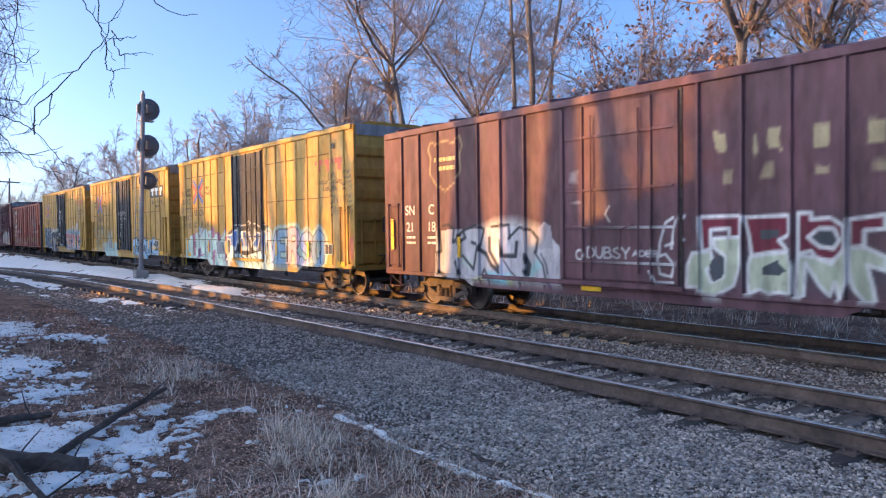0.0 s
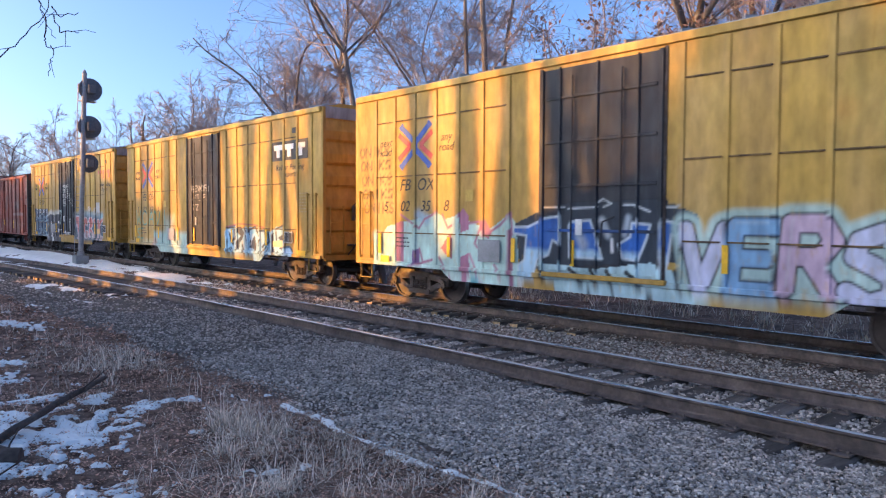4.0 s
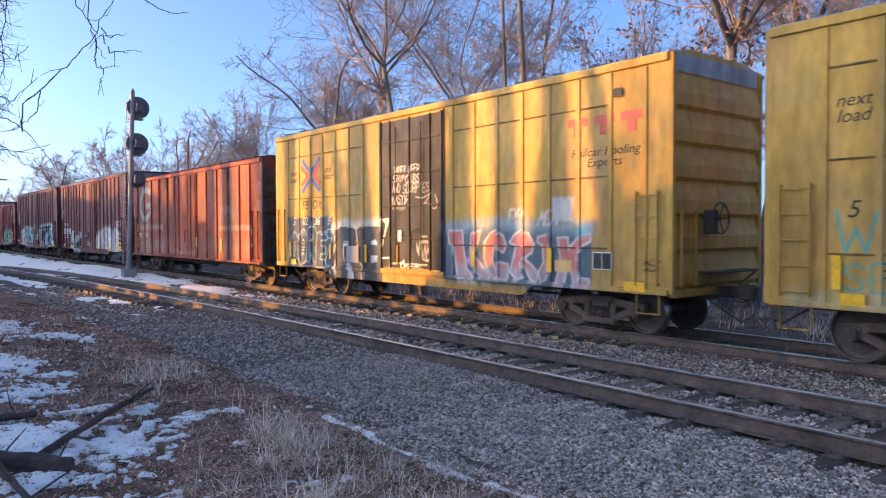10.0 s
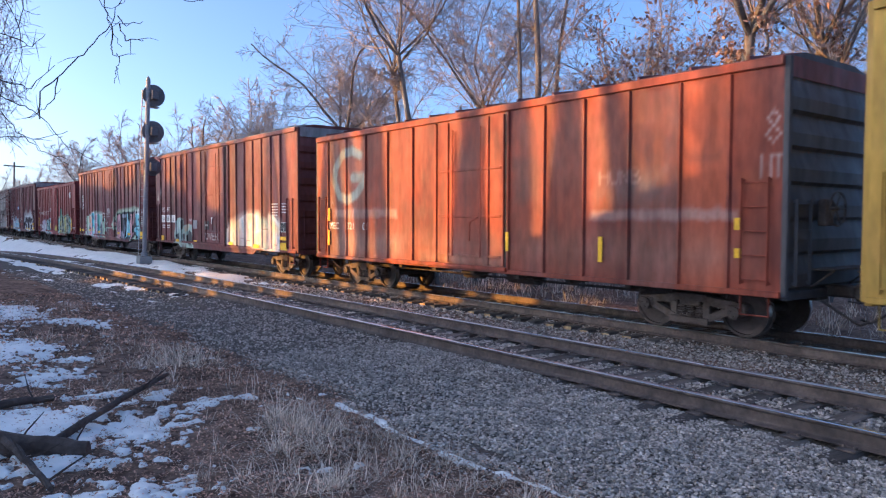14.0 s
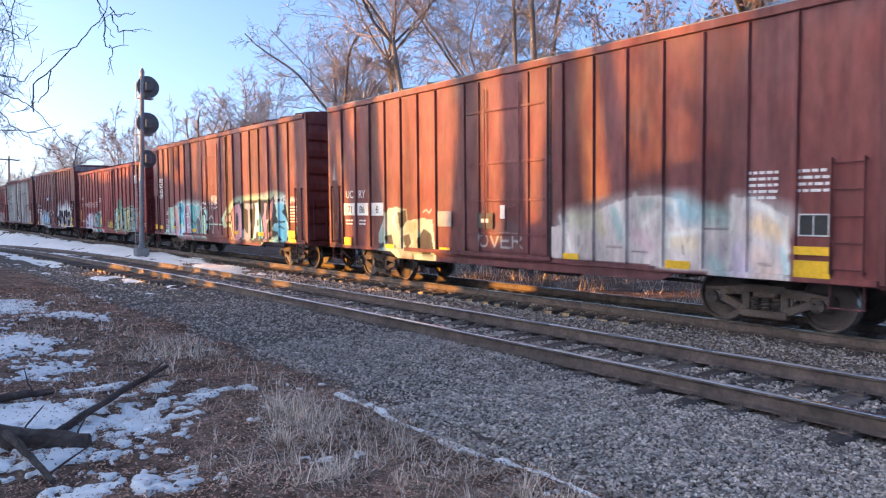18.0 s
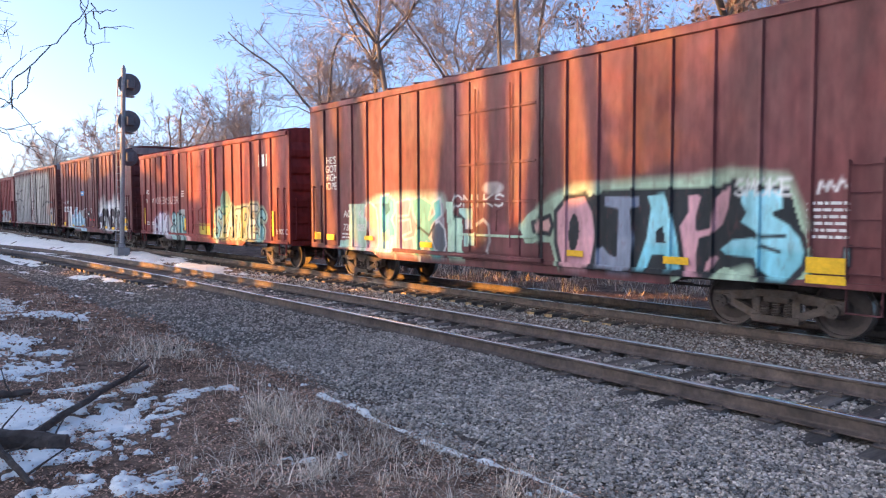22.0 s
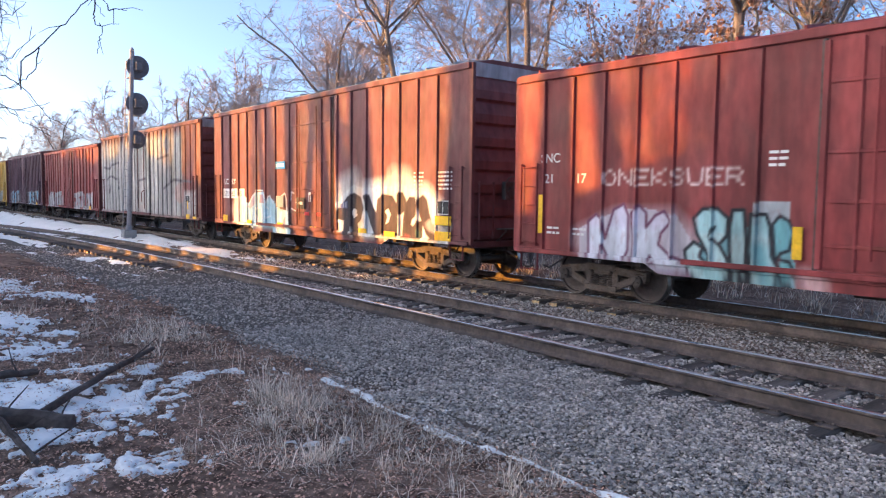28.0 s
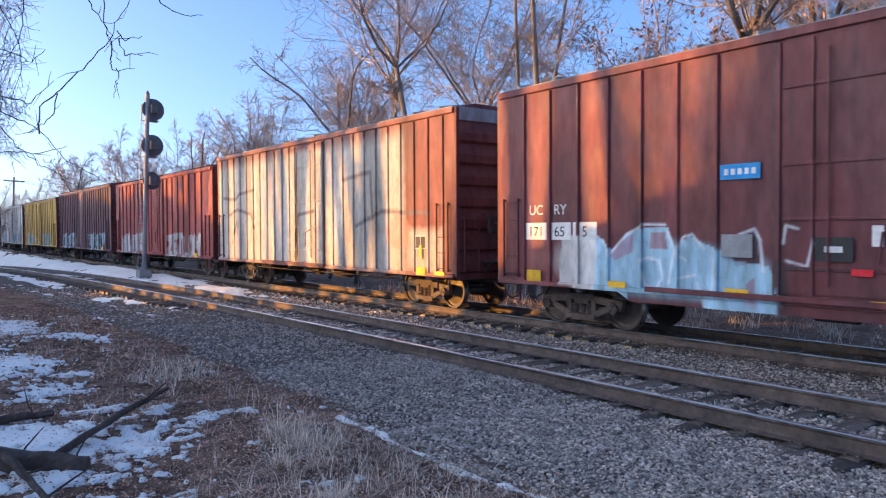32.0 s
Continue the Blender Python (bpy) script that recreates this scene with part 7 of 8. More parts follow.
redsill = [(1.12, 1.08, 0.42, 0.24), (3.35, 1.01, 0.42, 0.12), (5.8, 1.01, 0.42, 0.12), (9.95, 1.05, 0.42, 0.12), (12.45, 1.02, 0.5, 0.14), (14.78, 1.36, 0.55, 0.13), (14.78, 1.08, 0.55, 0.26)]
SPECS.append(dict(colour="red", roof="galvanised", end="brown", label="rust-red boxcar with pale graffiti along the sill and white stencils", eave=5.14, posts=RPOSTS, doorway=(6.5, 9.3), skirt=0.18, fine=2.9,
                  prims=TEAL_STAR + PASTEL_RIGHT + blob(8.0, 1.5, 0.5, 0.3, (0.12, 0.08, 0.09), 0.6)
                  + tag_line("HEONOP", 0.2, 3.05, 0.16, 0.3, (0.6, 0.55, 0.5), 0.02) + [("stroke", [(0.2, 2.95), (0.6, 3.02), (1.2, 2.98)], 0.018, (0.6, 0.55, 0.5), 0.9, 0.03)] + tag_line("OVER", 7.1, 1.15, 0.3, 0.3, (0.6, 0.58, 0.55), 0.02),
                  extras=[red_extras([("UC", 1.18, 2.36, 0.32), ("RY", 1.87, 2.36, 0.32), ("CLOSE AND LOCK\nDOORS BEFORE\nMOVING CAR", 8.0, 3.55, 0.13)],
                                     redsill, [(14.8, 1.75)], numbers=(("171", 1.14), ("86", 1.88), ("6", 2.68)), prints=[(0.95, 1.68, 0.4, 2), (1.7, 1.68, 0.4, 2), (8.5, 1.9, 0.3, 3), (13.72, 2.55, 0.5, 5), (14.5, 2.55, 0.5, 4)])]))
SPECS.append(dict(colour="red", roof="brown", end="brown", label="rust-red boxcar with pink, blue and teal block graffiti", eave=5.14, posts=RPOSTS, doorway=(6.5, 9.3), skirt=0.18, fine=2.9,
                  prims=CANDY_LEFT + CANDY_RIGHT
                  + tag_line("ONIKS", 6.85, 2.1, 0.28, 0.26, WHITE, 0.02) + tag_line("SMOKE", 13.9, 2.25, 0.15, 0.25, WHITE, 0.02) + blob(8.2, 2.5, 0.4, 0.18, WHITE, 0.5),
                  extras=[red_extras([("HE'S\nGOT\nHIGH\nHOPES", 1.15, 3.38, 0.30), ("AO", 2.06, 1.8, 0.3), ("K", 2.72, 1.8, 0.3), ("728", 2.02, 1.42, 0.28), ("085", 2.78, 1.42, 0.28), ("CLOSE AND LOCK\nDOORS BEFORE\nMOVING CAR", 8.0, 3.85, 0.13)],
                                     [(0.42, 1.23, 0.42, 0.22), (1.16, 1.21, 0.44, 0.17), (3.21, 1.24, 0.42, 0.12), (5.79, 1.15, 0.5, 0.13), (10.58, 1.16, 0.42, 0.12), (12.85, 1.14, 0.5, 0.13), (15.36, 1.2, 0.58, 0.24), (15.36, 0.99, 0.58, 0.13)], [], [(15.05, 2.1, 0.6, 6), (1.75, 1.3, 0.4, 2)])]))
SPECS.append(dict(colour="crimson", roof="crimson", end="crimson", label="bright crimson-red boxcar with yellow and teal graffiti", eave=4.59, posts=RPOSTS, doorway=(6.5, 9.1), skirt=0.18, fine=2.9, bands=6,
                  prims=LILAC_LEFT
                  + tag_line("ONEKSUER", 2.35, 2.3, 0.28, 0.26, (0.66, 0.5, 0.46), 0.022, gap=0.3)
                  + patch(7.6, 8.9, 0.88, 1.5, (0.6, 0.5, 0.06), 0.8, 0.15) + piece("SZATRES", 9.2, 1.0, 0.46, 1.0, [(0.3, 0.52, 0.48), (0.62, 0.54, 0.2), (0.56, 0.62, 0.56)], (0.02, 0.04, 0.045), (0.44, 0.54, 0.36), 0.10, 0.06, 0.38, 0.2, 0.08, 0.13) + sum([[("stroke", [(9.3 + 0.55 * i, 1.0), (9.55 + 0.55 * i, 1.75), (9.5 + 0.55 * i, 2.15)], 0.03, (0.64, 0.64, 0.5), 0.9, 0.03)] for i in range(8)], [])
                  + blob(10.3, 2.3, 0.5, 0.5, (0.1, 0.42, 0.30), 0.6) + blob(13.0, 2.0, 0.5, 0.35, (0.15, 0.16, 0.15), 0.4),
                  extras=[red_extras([("SNC", 0.97, 2.76, 0.27), ("21", 0.95, 2.34, 0.27), ("117", 1.72, 2.34, 0.27), ("CLOSE AND LOCK\nDOORS BEFORE\nMOVING CAR", 7.9, 3.7, 0.13), ("WKOC", 14.95, 1.2, 0.26)],
                                     [(0.76, 1.7, 0.12, 0.8), (6.12, 1.4, 0.15, 0.5), (14.4, 1.55, 0.12, 0.85)], [], [(0.9, 1.4, 0.35, 2), (1.6, 1.4, 0.35, 2), (5.6, 2.78, 0.3, 3)]),
                          lambda car: [plate(car, 13.35 + 0.26 * i, 3.72, w, 0.42, L_WHITE, -1.556, "white_letter_bar", "white bar of painted lettering") for i, w in ((0, 0.18), (1, 0.18), (2, 0.07))]]))
SPECS.append(dict(colour="red", roof="galvanised", end="brown", label="rust-red boxcar with black and white bubble graffiti and a blue sign", eave=5.14, posts=RPOSTS, doorway=(6.5, 9.3), skirt=0.18, fine=2.9,
                  prims=SKY_LEFT + DARK_RIGHT
                  + blob(14.4, 1.3, 0.6, 0.25, (0.5, 0.46, 0.45), 0.6) ,
                  extras=[red_extras([("UC", 1.15, 2.38, 0.3), ("RY", 1.84, 2.38, 0.3), ("CLOSE AND LOCK\nDOORS BEFORE\nMOVING CAR", 8.05, 3.55, 0.13)],
                                     redsill[:3] + [(8.1, 0.97, 0.5, 0.1), (10.98, 1.03, 0.42, 0.13), (12.33, 1.0, 0.5, 0.14), (14.62, 1.44, 0.62, 0.23), (14.62, 1.06, 0.62, 0.23)], [(14.62, 1.76)], numbers=(("171", 1.15), ("65", 1.83), ("5", 2.51)), prints=[(13.35, 2.6, 0.4, 5), (14.3, 2.6, 0.6, 5), (8.6, 1.9, 0.3, 3)]),
                          lambda car: (plate(car, 5.85, 3.0, 0.7, 0.25, L_SIGNBLUE, -1.60, "blue_sign", "small light blue sign with white bars"),
                                       [plate(car, 5.61 + 0.12 * i, 3.0, 0.07, 0.1, L_WHITE, -1.605, "sign_bar") for i in range(5)],
                                       [plate(car, s, 1.42, 0.3, 0.1, L_REFLECT_R, -1.63, "reflector", "red and white reflector strip") for s in (7.75, 8.5)])]))
SPECS.append(dict(colour="brown", roof="galvanised", end="brown", label="boxcar painted dirty white over its side, rusty streaks", eave=5.08, posts=DPOSTS, post=(0.06, 0.04), doorway=(6.6, 9.05), skirt=0.0, fine=4.4,
                  prims=patch(0.0, 13.6, 0.85, 4.8, (0.42, 0.40, 0.365), 0.95, 0.2) + patch(13.5, 15.3, 0.9, 2.2, (0.42, 0.39, 0.37), 0.85, 0.2)
                  + [("stroke", p, 0.06, (0.13, 0.11, 0.12), 0.9, 0.04) for p in ([(0.6, 3.4), (1.8, 3.3), (2.2, 3.5), (3.6, 3.6)], [(1.2, 2.7), (2.0, 2.9), (3.3, 2.7), (3.6, 2.2)], [(1.5, 1.6), (1.9, 2.4)], [(7.0, 1.2), (7.3, 2.6), (8.4, 2.7)], [(10.3, 3.6), (11.8, 3.75), (11.9, 2.4)], [(11.0, 2.2), (12.4, 2.6), (14.6, 2.5)])]
                  + patch(6.9, 8.8, 1.0, 1.7, (0.45, 0.3, 0.24), 0.35, 0.4) + blob(13.2, 2.0, 0.6, 0.5, (0.5, 0.2, 0.14), 0.4),
                  extras=[red_extras([], [(14.3, 1.0, 0.4, 0.2), (15.1, 0.97, 0.4, 0.1), (14.3, 1.5, 0.1, 0.35)], [(14.3, 1.75)])]))
for colour, eave, posts, g1, cols in (("crimson", 4.8, RPOSTS, "NOLTEZ", [(0.4, 0.38, 0.38)]), ("maroon", 4.95, DPOSTS, "VERSUT", [(0.1, 0.1, 0.11), (0.3, 0.5, 0.6)]), ("yellow", 4.75, RPOSTS, "TABOR", [(0.3, 0.36, 0.3)]),
                                      ("white", 4.75, RPOSTS, "ELKOS", [(0.3, 0.4, 0.45)]), ("maroon", 4.8, RPOSTS, "DARTS", [(0.2, 0.35, 0.55)]), ("red", 4.8, RPOSTS, "MORES", [(0.4, 0.4, 0.4)])):
    SPECS.append(dict(colour=colour, roof="galvanised" if colour == "white" else "brown", end="brown", label="%s boxcar far back in the train with graffiti" % {"red": "rust-red", "crimson": "bright crimson-red", "yellow": "dull yellow", "white": "dirty white", "maroon": "maroon"}[colour],
                      eave=eave, posts=posts, doorway=(6.6, 9.05), skirt=0.0, fine=2.6, grain=0.09,
                      prims=patch(1.0, 6.2, 0.85, 1.8, (0.42, 0.42, 0.42), 0.6, 0.3) + piece(g1, 1.3, 1.0, 0.5, 0.8, cols, (0.5, 0.5, 0.5), None, 0.12, 0.04, 0.4) + piece(g1[::-1], 9.6, 1.0, 0.55, 0.8, cols, (0.5, 0.48, 0.46), None, 0.12, 0.04, 0.4),
                      extras=[red_extras([], [(13.7, 1.0, 0.4, 0.2), (5.0, 0.98, 0.4, 0.1)])]))
for k, spec in enumerate(SPECS):
    boxcar(k, spec)

# ---- stones, snow, grass and leaves ----
def rocks(n, pos, size, seed):
    """Angular stones: eight-cornered lumps with jittered corners."""
    r = np.random.default_rng(seed)
    corner = np.array([(x, y, z) for x in (-1, 1) for y in (-1, 1) for z in (-1, 1)], float)
    co = corner[None] * r.uniform(0.55, 1.0, (n, 8, 3)) * size[:, None, None] * r.uniform(0.6, 1.15, (n, 1, 3))
    ang = r.uniform(0, 2 * np.pi, (n, 3))
    c, s = np.cos(ang), np.sin(ang)
    x, y, z = co[..., 0], co[..., 1], co[..., 2]
    x, y = x * c[:, None, 0] - y * s[:, None, 0], x * s[:, None, 0] + y * c[:, None, 0]
    y, z = y * c[:, None, 1] - z * s[:, None, 1], y * s[:, None, 1] + z * c[:, None, 1]
    x, z = x * c[:, None, 2] - z * s[:, None, 2], x * s[:, None, 2] + z * c[:, None, 2]
    co = np.stack([x * 1.15, y * 1.15, z * 0.75], -1) + pos[:, None, :]
    face = np.array([(0, 1, 3, 2), (4, 6, 7, 5), (0, 4, 5, 1), (2, 3, 7, 6), (0, 2, 6, 4), (1, 5, 7, 3)])
    return co.reshape(-1, 3), (face[None] + (np.arange(n) * 8)[:, None, None]).reshape(-1, 4)


def ballast(seed, boxes):
    """Loose stones over strips of the ground: x0, x1, y0, y1, stones a square metre, stone size, lift."""
    r = np.random.default_rng(seed)
    P, S = [], []
    for x0, x1, y0, y1, dens, size, lift in boxes:
        n = int((x1 - x0) * (y1 - y0) * dens)
        x, y = r.uniform(x0, x1, n), r.uniform(y0, y1, n)
        edge = 4.05 + 0.25 * noise2(x * 0, y, 0.8, 21) + 0.12 * noise2(x, y, 3.0, 22)
        keep = (x > edge) | (r.random(n) < 0.10 * np.clip((x - edge + 0.7) / 0.7, 0, 1))
        for rail in (NEAR_RAIL_X, NEAR_RAIL_X + GAUGE, TRAIN_X - GAUGE / 2, TRAIN_X + GAUGE / 2):
            keep &= np.abs(x - rail) > 0.065
        x, y = x[keep], y[keep]
        s = size * r.uniform(0.55, 1.25, len(x))
        P.append(np.stack([x, y, ground_z(x, y) + lift + r.uniform(-0.012, 0.02, len(x))], -1))
        S.append(s)
    P, S = np.concatenate(P), np.concatenate(S)
    return rocks(len(P), P, S, seed + 1)


co, q = ballast(31, [(3.3, 7.0, 0.8, 6.0, 2200, 0.0138, 0.006), (3.3, 7.0, 6.0, 10.0, 1100, 0.014, 0.005), (3.3, 7.0, 10.0, 16.0, 260, 0.017, 0.005), (3.3, 7.0, 16.0, 34.0, 40, 0.024, 0.006),
                     (7.1, 8.6, -0.5, 10.0, 600, 0.019, 0.008), (7.1, 8.6, 10.0, 24.0, 130, 0.035, 0.012),
                     (8.6, 9.5, -1.0, 12.0, 350, 0.022, 0.01), (9.5, 12.0, -1.0, 12.0, 60, 0.02, 0.008), (8.6, 12.0, 12.0, 24.0, 30, 0.035, 0.01)])
tagged(new("ballast_stones", raw_mesh("ballast_stones", co, q, M_STONE)), "loose angular grey ballast stones round the tracks", "ballast", kind="stuff")
co, q = ballast(35, [(9.2, 12.0, -1.0, 12.0, 300, 0.016, 0.006), (9.2, 12.0, 12.0, 22.0, 80, 0.024, 0.006), (12.1, 14.6, -2.0, 18.0, 60, 0.024, 0.006)])
tagged(new("gravel", raw_mesh("gravel", co, q, M_GRIT)), "fine dirty brown-grey gravel between the two tracks", "gravel", kind="stuff")


def snow_sheet(name, x0, x1, y0, y1, step, cover, thick, label):
    """Thin crusted snow with ragged edges, where cover(x, y) is above nought."""
    xs, ys = np.arange(x0, x1, step), np.arange(y0, y1, step)
    X, Y = np.meshgrid(xs, ys)
    c = cover(X, Y)
    Z = ground_z(X, Y) + np.where(c > 0, thick * np.clip(c * 3, 0, 1) ** 0.6, -0.03) + np.where(c > 0, 0.008 * noise2(X, Y, 6.0, 41), 0)
    k = np.arange(X.size).reshape(X.shape)
    q = np.stack([k[:-1, :-1], k[:-1, 1:], k[1:, 1:], k[1:, :-1]], -1).reshape(-1, 4)
    keep = c.ravel()[q].max(1) > 0
    q = q[keep]
    used, inv = np.unique(q.ravel(), return_inverse=True)
    co = np.stack([X.ravel(), Y.ravel(), Z.ravel()], -1)[used]
    return tagged(new(name, raw_mesh(name, co, inv.reshape(-1, 4), M_SNOW, True)), label, "snow", kind="stuff")


SNOW_SPOTS = [(1.05, 7.3, 0.8, 0.95), (1.75, 7.1, 0.7, 0.65), (1.25, 6.1, 0.6, 0.4), (1.55, 5.25, 0.35, 0.3), (2.6, 7.5, 0.28, 0.22), (3.15, 7.45, 0.3, 0.14), (3.35, 14.3, 0.5, 0.5), (2.6, 14.8, 0.7, 0.5),
              (2.15, 10.8, 0.3, 0.35), (1.5, 12.0, 0.6, 1.2), (1.6, 9.6, 0.4, 0.5), (2.2, 17.0, 0.7, 1.5), (2.35, 8.0, 0.2, 0.25), (1.9, 8.4, 0.4, 0.2), (1.0, 5.2, 0.3, 0.3), (1.3, 14.0, 0.6, 0.8), (2.6, 9.0, 0.16, 0.16)]


def near_cover(x, y):
    c = np.full_like(x, -0.55)
    for sx, sy, rx, ry in SNOW_SPOTS:
        c = np.maximum(c, 0.55 - 0.75 * np.hypot((x - sx) / rx, (y - sy) / ry))
    line = 3.9 + 0.05 * np.sin(y * 2.1) + 0.03 * np.sin(y * 5.3)
    streak = 0.22 - np.abs(x - line) / 0.22 - 2.5 * np.clip(np.abs(y - 4.7) - 2.1, 0, 9) + 0.16 * noise2(x, y, 2.0, 55) + 0.14 * noise2(x, y, 9.0, 56)
    n = 0.30 * noise2(x, y, 1.6, 51) + 0.36 * noise2(x, y, 4.5, 52) + 0.45 * noise2(x, y * 1.3, 10.0, 53) + 0.42 * noise2(x, y, 22.0, 54)
    return np.maximum(c + n - 0.17 + 0.26 * np.clip((2.4 - x) / 1.2, 0, 1), streak)


def far_cover(x, y):
    n = 0.55 * noise2(x, y * 0.3, 0.8, 61) + 0.4 * noise2(x, y * 0.4, 2.2, 62) + 0.25 * noise2(x, y * 0.5, 5.0, 63)
    return n * 1.25 + np.clip((y - 30) / 20, -0.8, 0.3) - 0.2 + 0.5 * np.clip((x - 8.1) / 0.4, 0, 1) * np.clip((10.9 - x) / 0.5, 0, 1) * np.clip((y - 17) / 12, 0, 1) - 0.5 * (np.abs(x - NEAR_X) < 0.95) - 0.9 * (np.abs(x - TRAIN_X) < 0.9) - 0.5 * (x < 5.6)


snow_sheet("snow", 0.3, 4.4, 2.4, 20, 0.025, near_cover, 0.032, "patchy old snow lying on leaf mould beside the ballast")
snow_sheet("snow", 3.0, 12.0, 20, 110, 0.12, far_cover, 0.05, "thin snow between the tracks, melting in streaks")


def blades(centres, count, spread, length, seed, lean=0.7, width=0.006):
    """Dry grass blades: bent three-sided strips in tufts."""
    r = np.random.default_rng(seed)
    c = np.repeat(np.array(centres), count, axis=0)
    n = len(c)
    rad = np.abs(r.normal(0, 1, n)) * spread
    a = r.uniform(0, 2 * np.pi, n)
    base = np.stack([c[:, 0] + rad * np.cos(a), c[:, 1] + rad * np.sin(a)], -1)
    z = ground_z(base[:, 0], base[:, 1]) - 0.01
    L = length * r.uniform(0.4, 1.3, n)
    b = r.uniform(0, 2 * np.pi, n)
    out = lean * r.uniform(0.1, 1.4, n)
    d = np.stack([np.cos(b), np.sin(b)], -1)
    side = np.stack([-d[:, 1], d[:, 0]], -1) * width * r.uniform(0.5, 1.3, n)[:, None]
    th = np.minimum(np.abs(r.normal(0, 0.55 * lean, n)), 1.25)
    rows = []
    for f in (0.0, 0.45, 0.8, 1.0):
        p = base + d * (L * (np.sin(th) * f + 0.22 * out * f * f))[:, None]
        h = z + L * (np.cos(th) * f - 0.2 * out * f * f)
        for s in (-1, 1):
            rows.append(np.concatenate([p + side * s * (1 - 0.85 * f), h[:, None]], 1))
    co = np.stack(rows, 1)
    k = (np.arange(n) * 8)[:, None, None]
    q = np.array([(0, 1, 3, 2), (2, 3, 5, 4), (4, 5, 7, 6)])[None] + k
    return co.reshape(-1, 3), q.reshape(-1, 4)


def grass(label, *args, **kw):
    co, q = blades(*args, **kw)
    return tagged(new("dry_grass", raw_mesh("dry_grass", co, q, M_STRAW)), label, "grass", kind="stuff")


r = np.random.default_rng(77)
tuft = [(3.1 + r.normal(0, 0.22), 5.95 + r.normal(0, 0.32)) for _ in range(24)]
grass("thick clump of bleached dry grass beside the ballast", tuft, 46, 0.10, 0.25, 5, lean=2.2, width=0.0045)
tuft = [(3.1 + r.normal(0, 0.2), 6.0 + r.normal(0, 0.3)) for _ in range(9)]
grass("tall thin stems standing in the clump of bleached grass", tuft, 11, 0.07, 0.36, 25, lean=0.8, width=0.0034)
tuft = [(2.6 + r.normal(0, 0.35), 4.7 + r.normal(0, 0.45)) for _ in range(16)]
grass("low tufts of bleached grass among leaves", tuft, 40, 0.07, 0.2, 28, lean=2.0, width=0.004)
tuft = [(3.5 + r.normal(0, 0.22), r.uniform(3.2, 5.4)) for _ in range(26)]
grass("pale matted tufts along the line of snow", tuft, 44, 0.09, 0.2, 29, lean=2.4, width=0.004)
tuft = [(r.uniform(2.2, 3.9), r.uniform(3.2, 6.4)) for _ in range(14)]
grass("sparse upright stems of dry weeds among leaves", tuft, 9, 0.05, 0.24, 26, lean=1.1, width=0.003)
tuft = [(3.3 + r.normal(0, 0.35), 10.2 + r.normal(0, 0.6)) for _ in range(34)]
grass("smaller clump of bleached dry grass beside the ballast", tuft, 22, 0.13, 0.25, 6, lean=1.8, width=0.0055)
tuft = [(r.uniform(1.9, 4.0), r.uniform(3.2, 7.6)) for _ in range(34)]
grass("scattered flattened blades of dry grass among leaves", tuft, 26, 0.14, 0.17, 8, lean=2.0, width=0.0035)
tuft = [(r.uniform(1.6, 3.8), r.uniform(7.5, 19)) for _ in range(110)]
flat = [(r.uniform(2.0, 4.1), r.uniform(2.6, 8.0)) for _ in range(26)]
grass("matted thatch of flattened dry grass on the ground", flat, 48, 0.2, 0.2, 18, lean=4.0, width=0.0035)
grass("thin dry grass along the snow patches", tuft, 9, 0.16, 0.20, 9, lean=1.3, width=0.005)
tuft = [(r.uniform(15.0, 21.0), r.uniform(-3, 26)) for _ in range(420)]
grass("rough dry weeds on the far side of the tracks", tuft, 9, 0.2, 0.4, 19, lean=1.3, width=0.012)
tuft = [(r.uniform(9.2, 11.0), r.uniform(13, 34)) for _ in range(130)]
grass("thin dry weeds between the two tracks", tuft, 8, 0.12, 0.15, 10, lean=1.3, width=0.008)


def leaves(n, x0, x1, y0, y1, seed, size, name, mat, label):
    rr = np.random.default_rng(seed)
    x, y = rr.uniform(x0, x1, n), rr.uniform(y0, y1, n)
    keep = x < 4.15 + 0.3 * noise2(x * 0, y, 0.8, 21) + rr.normal(0, 0.12, n)
    x, y = x[keep], y[keep]
    n = len(x)
    z = ground_z(x, y) + rr.uniform(0.004, 0.03, n)
    a, s = rr.uniform(0, 2 * np.pi, n), size * rr.uniform(0.6, 1.3, n)
    tilt = rr.normal(0, 0.35, (n, 2))
    shape = np.array([(-1, 0, 0.0), (-0.3, 0.5, 0.25), (0.5, 0.42, 0.2), (1, 0, 0.1), (0.5, -0.42, 0.25), (-0.3, -0.5, 0.2), (0.1, 0, -0.05)])
    u, v, w = shape[:, 0][None] * s[:, None], shape[:, 1][None] * s[:, None], shape[:, 2][None] * s[:, None]
    c, sn = np.cos(a)[:, None], np.sin(a)[:, None]
    co = np.stack([x[:, None] + u * c - v * sn, y[:, None] + u * sn + v * c, z[:, None] + w + u * tilt[:, :1] + v * tilt[:, 1:]], -1)
    t = np.array([(6, 0, 5), (6, 1, 0), (6, 2, 1), (6, 3, 2), (6, 4, 3), (6, 5, 4)])[None] + (np.arange(n) * 7)[:, None, None]
    return tagged(new(name, raw_mesh(name, co.reshape(-1, 3), t.reshape(-1, 3)[:, ::-1], mat)), label, "leaves", kind="stuff")


leaves(34000, 0.5, 4.6, 2.6, 9.5, 12, 0.0125, "fallen_leaves", M_LEAF, "brown fallen leaves matted on the ground")
leaves(7000, 0.5, 4.6, 9.5, 22, 13, 0.028, "fallen_leaves", M_LEAF, "brown fallen leaves farther along the verge")


